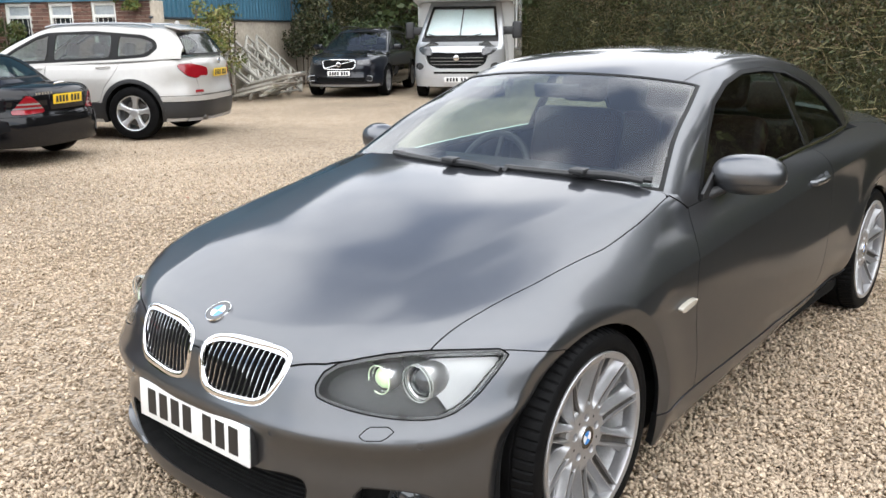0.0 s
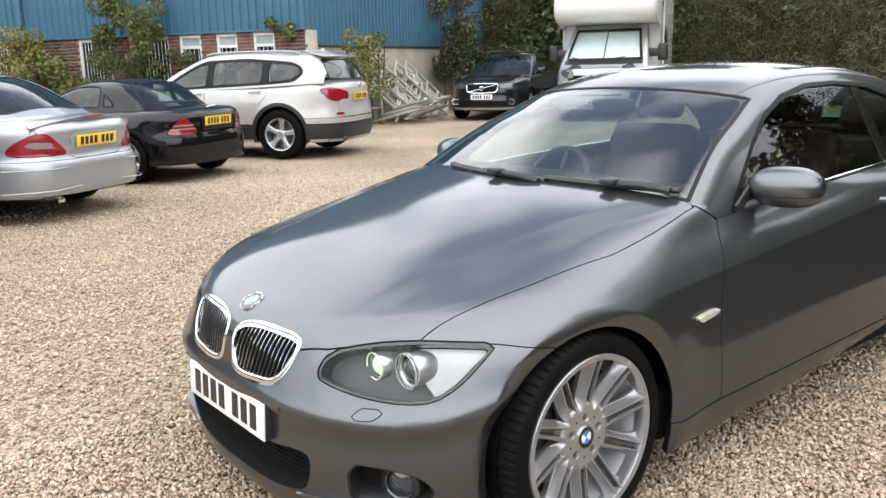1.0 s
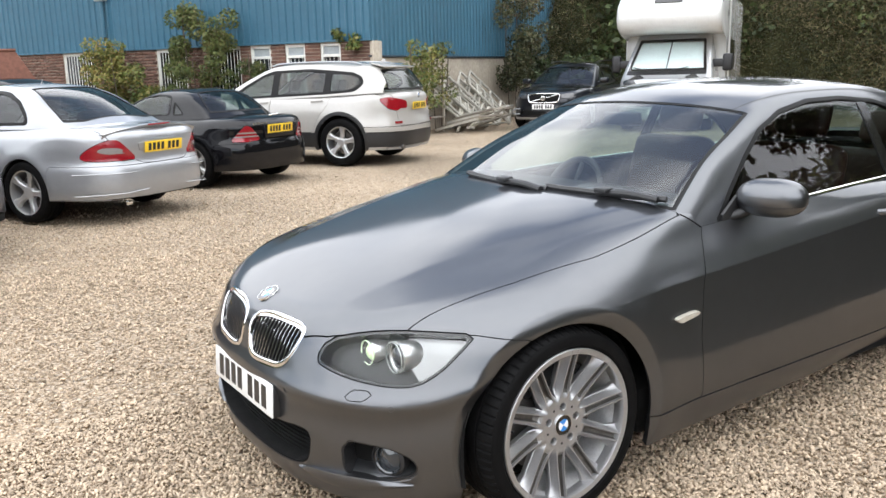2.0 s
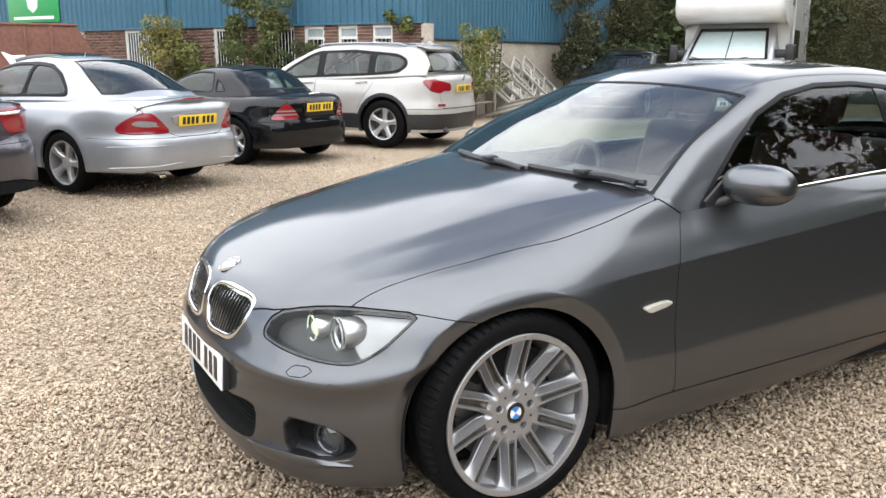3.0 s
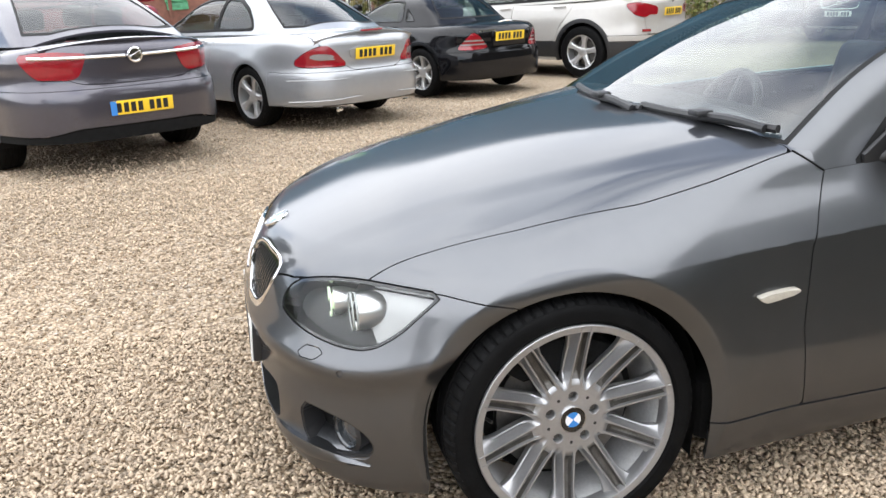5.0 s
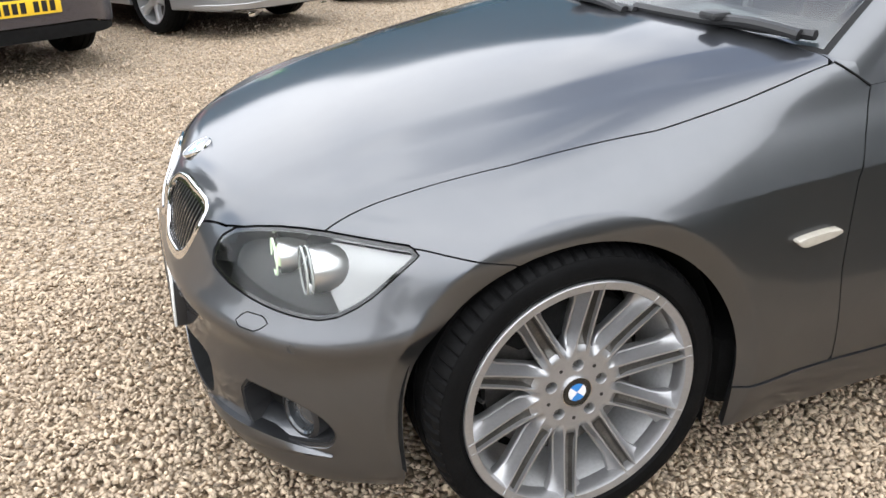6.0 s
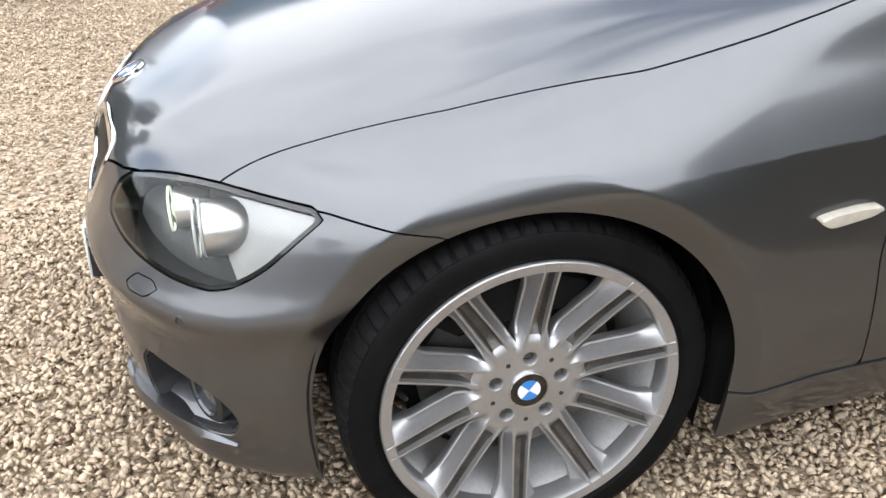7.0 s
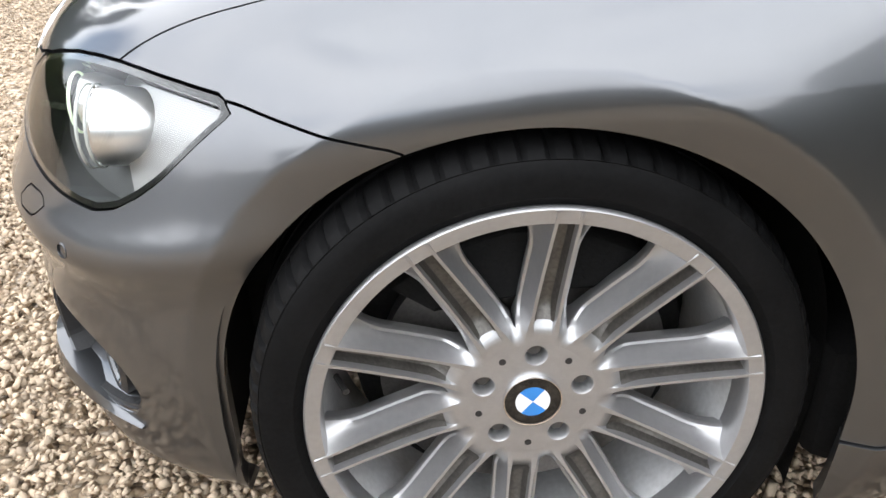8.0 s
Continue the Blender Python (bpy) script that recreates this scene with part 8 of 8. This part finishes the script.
def tree_thing(name, label, height, spread, count, size, mat, seed):
    r = random.Random(seed)
    ob = thing(name, label, "tree")
    bm = bmesh.new()
    pts = [(0, 0, -0.1)]
    for k in range(1, 7):
        pts.append((pts[-1][0] + r.uniform(-0.12, 0.12), pts[-1][1] + r.uniform(-0.12, 0.12), height * 0.85 * k / 6))
    for k in range(6):
        rod(bm, pts[k], pts[k + 1], 0.20 * (1 - k / 7), 9, 0.20 * (1 - (k + 1) / 7))
    part("trunk", bm, BARK, ob)
    tips = []
    for k in range(9):
        bm = bmesh.new()
        i = r.randint(1, 5)
        a, up = r.uniform(0, 6.28), r.uniform(0.25, 0.9)
        p0 = Vector(pts[i])
        ln = spread * r.uniform(0.55, 1.0) * (1.1 - 0.1 * i)
        p1 = p0 + Vector((math.cos(a) * ln * 0.5, math.sin(a) * ln * 0.5, ln * 0.5 * up))
        p2 = p0 + Vector((math.cos(a + 0.3) * ln, math.sin(a + 0.3) * ln, ln * up))
        rod(bm, p0, p1, 0.07, 6, 0.045)
        rod(bm, p1, p2, 0.045, 6, 0.015)
        part("limb", bm, BARK, ob)
        tips += [p1, p2, (p1 + p2) / 2 + Vector((r.uniform(-.5, .5), r.uniform(-.5, .5), r.uniform(0, .5)))]
    tips += [Vector(pts[5]) + Vector((r.uniform(-1, 1), r.uniform(-1, 1), r.uniform(0, 1.2))) for _ in range(8)]
    V, F = leaves(clump_cloud(count, np.array([tuple(t) for t in tips]), spread * 0.36), size)
    part_o = place("crown", fast_mesh("crown", V, F), mat, ob, smooth=False)
    return ob


t_a = tree_thing("tree", "broad green tree behind the bramble bank", 8.5, 2.9, 13000, 0.2, LEAFD, 3)
t_a.matrix_world = pose(19.5, 19.5, 0) @ Matrix.Diagonal((1.15, 1.15, 1.15, 1))
t_b = tree_thing("tree", "tall dark green tree beyond the hedge", 9.5, 2.6, 12000, 0.2, LEAFD, 5)
t_b.matrix_world = pose(25.0, 11.0, 0)
t_c = tree_thing("tree", "loose light green tree at the yard's edge", 9.0, 2.8, 10000, 0.2, LEAFG, 11)
t_c.matrix_world = pose(10.5, -8.8, 0)
for src, x, y, rz, s in ((t_a, 25.0, 17.5, 60, 1.1), (t_b, 21.5, 5.5, 140, 1.0), (t_a, 17.0, 0.5, 200, 0.95), (t_b, 13.5, -5.5, 20, 1.0), (t_a, 9.5, -11.5, 300, 1.05), (t_c, 7.8, -8.4, 80, 1.05), (t_c, 8.6, -5.2, 130, 1.1),
                         (t_a, -16.0, -12.5, 10, 0.8), (t_b, -13.5, 18.0, 220, 1.0), (t_a, -11.0, 25.0, 30, 1.0)):
    o = copy_thing(src, pose(x, y, 0, 0, 0, rz) @ Matrix.Diagonal((s, s, s, 1)))


def shrub(name, label, m, pts, count, size, mat, spread, stems):
    """Leafy stems; pts: (x, y, z) of clumps in the shrub's own frame."""
    ob = thing(name, label, "shrub", m)
    for p in stems:
        bm = bmesh.new()
        tube(bm, [(p[0] * 0.5, p[1] * 0.5, 0.0), (p[0] * 0.8, p[1] * 0.8, p[2] * 0.5), p], 0.015, 5)
        part("stem", bm, BARK, ob)
    V, F = leaves(clump_cloud(count, np.array(pts), spread), size, 0.7, 0.4)
    V[:, 2] = np.maximum(V[:, 2], 0.0)
    place("foliage", fast_mesh("foliage", V, F), mat, ob, smooth=False)
    return ob


def scatter(n, x0, x1, y0, y1, z0, z1):
    return np.stack([rs.uniform(x0, x1, n), rs.uniform(y0, y1, n), z0 + (z1 - z0) * rs.uniform(0, 1, n)], -1)


shrub("wall_shrub", "yellow-green leafy shrub against the brick wall", LW @ pose(6.3, 0.8, 0), np.concatenate([scatter(34, -1.0, 1.1, -0.5, 0.4, 0.3, 1.75), scatter(8, 0.4, 1.0, -0.3, 0.2, 1.7, 2.25)]), 9500, 0.072, LEAFY, 0.25, [(0.3, 0.1, 1.9), (-0.5, 0, 1.5), (0.8, 0, 2.1)])
shrub("climbing_shrub", "tall green climber growing up the blue cladding", LW @ pose(4.1, 0.7, 0), np.concatenate([scatter(18, -0.75, 0.75, -0.5, 0.4, 0.3, 1.7), scatter(10, -0.7, -0.2, -0.4, 0.1, 1.6, 2.75), scatter(12, 0.1, 0.7, -0.4, 0.1, 1.6, 2.9)]), 9500, 0.072, LEAFG, 0.25, [(-0.4, 0, 2.7), (0.4, 0, 2.8), (0.1, 0.1, 1.8)])
shrub("climbing_shrub", "thin green climber beside a small window", LW @ pose(2.75, 0.5, 0), scatter(10, -0.25, 0.35, -0.3, 0.1, 0.4, 1.9), 1800, 0.07, LEAFG, 0.18, [(0.1, 0, 1.9)])
shrub("wall_shrub", "leafy weed growing out of the wall top", LW @ pose(0.35, 0.1, 1.9), scatter(5, -0.3, 0.4, 0.0, 0.1, 0.0, 0.35), 300, 0.09, LEAFY, 0.13, [(0.1, 0, 0.35)])
shrub("wall_shrub", "pale yellow-green shrub in front of the concrete wall", RW @ pose(0.9, -0.7, 0), np.concatenate([scatter(14, -0.7, 0.6, -0.4, 0.3, 0.5, 1.4), scatter(4, -0.6, 0.2, -0.2, 0.2, 1.6, 2.0)]), 1500, 0.07, LEAFY, 0.2, [(0.1, 0, 1.7), (-0.4, 0, 1.9), (0.4, 0, 1.5)])
shrub("wall_shrub", "feathery green weed in front of the concrete wall", RW @ pose(2.3, -0.45, 0), np.concatenate([scatter(10, -0.5, 0.5, -0.2, 0.2, 0.8, 1.5), scatter(6, -0.4, 0.6, -0.2, 0.2, 1.5, 1.95)]), 1000, 0.075, LEAFG, 0.22, [(0.3, 0, 2.0), (-0.3, 0, 1.8), (0.6, 0, 1.7)])
shrub("wall_shrub", "dark green bush hanging over the concrete wall end", RW @ pose(7.6, -0.3, 0), scatter(46, -1.5, 1.6, -0.8, 0.2, 0.9, 3.4), 9000, 0.075, LEAF, 0.35, [(0.3, 0, 3.0), (-0.6, 0, 2.6), (0.9, 0, 2.8)])
shrub("wall_shrub", "dark ground-hugging bush behind the estate car", pose(16.0, 15.6, 0), scatter(40, -2.2, 1.6, -0.6, 1.2, 0.1, 1.6), 5000, 0.10, LEAFD, 0.35, [(0.3, 0, 1.2), (-0.6, 0, 1.4)])

# ---- loose gravel where the camera passes close, past counting ----
rs = np.random.RandomState(5)


def stones(n, x0, x1, y0, y1, size, skip_fn=None):
    c = np.stack([rs.uniform(x0, x1, n), rs.uniform(y0, y1, n)], -1)
    if skip_fn is not None:
        c = c[~skip_fn(c[:, 0], c[:, 1])]
    n = len(c)
    s = size * rs.uniform(0.5, 1.25, n) ** 1.0
    a = rs.uniform(0, 2 * np.pi, n)
    base = np.array([(1, 0, 0), (0.15, 0.8, 0.1), (-1, 0.1, 0), (-0.1, -0.75, -0.05), (0.1, 0.05, 0.62), (0, 0, -0.6)])
    v = base[None] * rs.uniform(0.7, 1.25, (n, 6, 3)) + rs.normal(0, 0.13, (n, 6, 3))
    tilt = rs.normal(0, 0.45, (n, 2))
    v[:, :, 2] += v[:, :, 0] * tilt[:, :1] + v[:, :, 1] * tilt[:, 1:]
    ca, sa = np.cos(a)[:, None], np.sin(a)[:, None]
    x, y = v[:, :, 0] * ca - v[:, :, 1] * sa, v[:, :, 0] * sa + v[:, :, 1] * ca
    lift = s * rs.uniform(-0.05, 0.5, n)
    V = np.stack([x * s[:, None] * 0.5 + c[:, :1], y * s[:, None] * 0.5 + c[:, 1:], v[:, :, 2] * s[:, None] * 0.5 + lift[:, None]], -1)
    T = np.array([(0, 1, 4), (1, 2, 4), (2, 3, 4), (3, 0, 4), (1, 0, 5), (2, 1, 5), (3, 2, 5), (0, 3, 5)])
    return V.reshape(-1, 3), (np.arange(n)[:, None, None] * 6 + T[None]).reshape(-1, 3)


under_car = lambda x, y: (np.abs(y) < 0.55) & (x > -0.4) & (x < 3.6)
thinner = lambda x, y: rs.uniform(0, 1, len(x)) > np.clip((8.5 - y) / 5.0, 0, 1) * np.clip((x + 8) / 2, 0, 1) * np.clip((5 - x) / 2, 0, 1) * np.where((x > -4.6) & (x < 2.2) & (y < 4.2), np.clip((y - 2.2) / 2.0, 0.0, 1), 1.0)
sets = [stones(46000, -1.9, 0.9, -1.75, 0.9, 0.019, under_car), stones(16000, 0.6, 3.4, -1.9, -0.3, 0.020, under_car), stones(52000, -4.6, 2.2, -1.6, 4.2, 0.022, under_car), stones(60000, -8.0, 5.0, 0.5, 8.5, 0.026, thinner)]
off, Vs, Fs = 0, [], []
for V, F in sets:
    Vs.append(V)
    Fs.append(F + off)
    off += len(V)
gv = place("gravel", fast_mesh("gravel", np.concatenate(Vs), np.concatenate(Fs)), STONE, None, smooth=False)
tagged(gv, "loose angular cream and tan gravel chips", "gravel", kind="stuff")
n = 46
c = np.stack([rs.uniform(-5, 3, n), rs.uniform(-2, 7, n), np.full(n, 0.018)], -1)
V, F = leaves(c, 0.05)
V[:, 2] = 0.012 + np.abs(V[:, 2] - 0.018) * 0.4 + 0.008
dl = place("fallen_leaves", fast_mesh("fallen_leaves", V, F), leaf_material("dead_leaf", [(0.16, 0.06, 0.03), (0.25, 0.11, 0.05), (0.12, 0.07, 0.03)]), None, smooth=False)
tagged(dl, "few dry brown leaves on the gravel", "leaves", kind="stuff")

# ---- bricks of the windowed wall ----
rows_b, rest_V, rest_F, shared = 28, [], [], None
for r in range(rows_b):
    z0 = 0.02 + r * 0.075
    x = -0.1125 if r % 2 else 0.0
    while x < LONG:
        a, b = max(x, 0.0), min(x + 0.215, LONG)
        x += 0.225
        clear = True
        for o in openings:
            if z0 + 0.065 > o[2] and z0 < o[3] and b > o[0] and a < o[1]:
                if a < o[0] - 0.03:
                    b = o[0]
                elif b > o[1] + 0.03:
                    a = o[1]
                else:
                    clear = False
        if not clear or b - a < 0.03 or z0 + 0.065 > TOPB:
            continue
        d = 0.001 + 0.003 * random.random()
        if a < 4.2 and z0 > 1.18:
            if shared is None:
                bm = bmesh.new()
                box(bm, 0, -0.02, 0, 1, 0.0, 0.065, 0.0)
                shared = bpy.data.meshes.new("brick")
                bmesh.ops.recalc_face_normals(bm, faces=bm.faces)
                bm.to_mesh(shared)
                bm.free()
                shared.materials.append(BRICK)
            o = new("brick", shared)
            o.parent = wall
            o.matrix_local = Matrix.Translation((a, d, z0)) @ Matrix.Diagonal((b - a, 1, 1, 1))
        elif a < 15 and z0 > 0.3:
            k = len(rest_V)
            rest_V += [(a, -0.01, z0), (b, -0.01, z0), (b, -0.01, z0 + 0.065), (a, -0.01, z0 + 0.065), (a, d, z0), (b, d, z0), (b, d, z0 + 0.065), (a, d, z0 + 0.065)]
            rest_F += [(k + 4, k + 5, k + 6, k + 7), (k, k + 4, k + 7, k + 3), (k + 1, k + 2, k + 6, k + 5), (k + 3, k + 7, k + 6, k + 2), (k, k + 1, k + 5, k + 4)]
BRICKS = material("red_brown_brick_far", (0.135, 0.072, 0.052), 0.85, 0, 0.2, 14, 0.002, 90, island=True, per_object=0.35)
o = place("brickwork", fast_mesh("brickwork", rest_V, rest_F), BRICKS, wall, smooth=False)
tagged(o, kind="stuff")
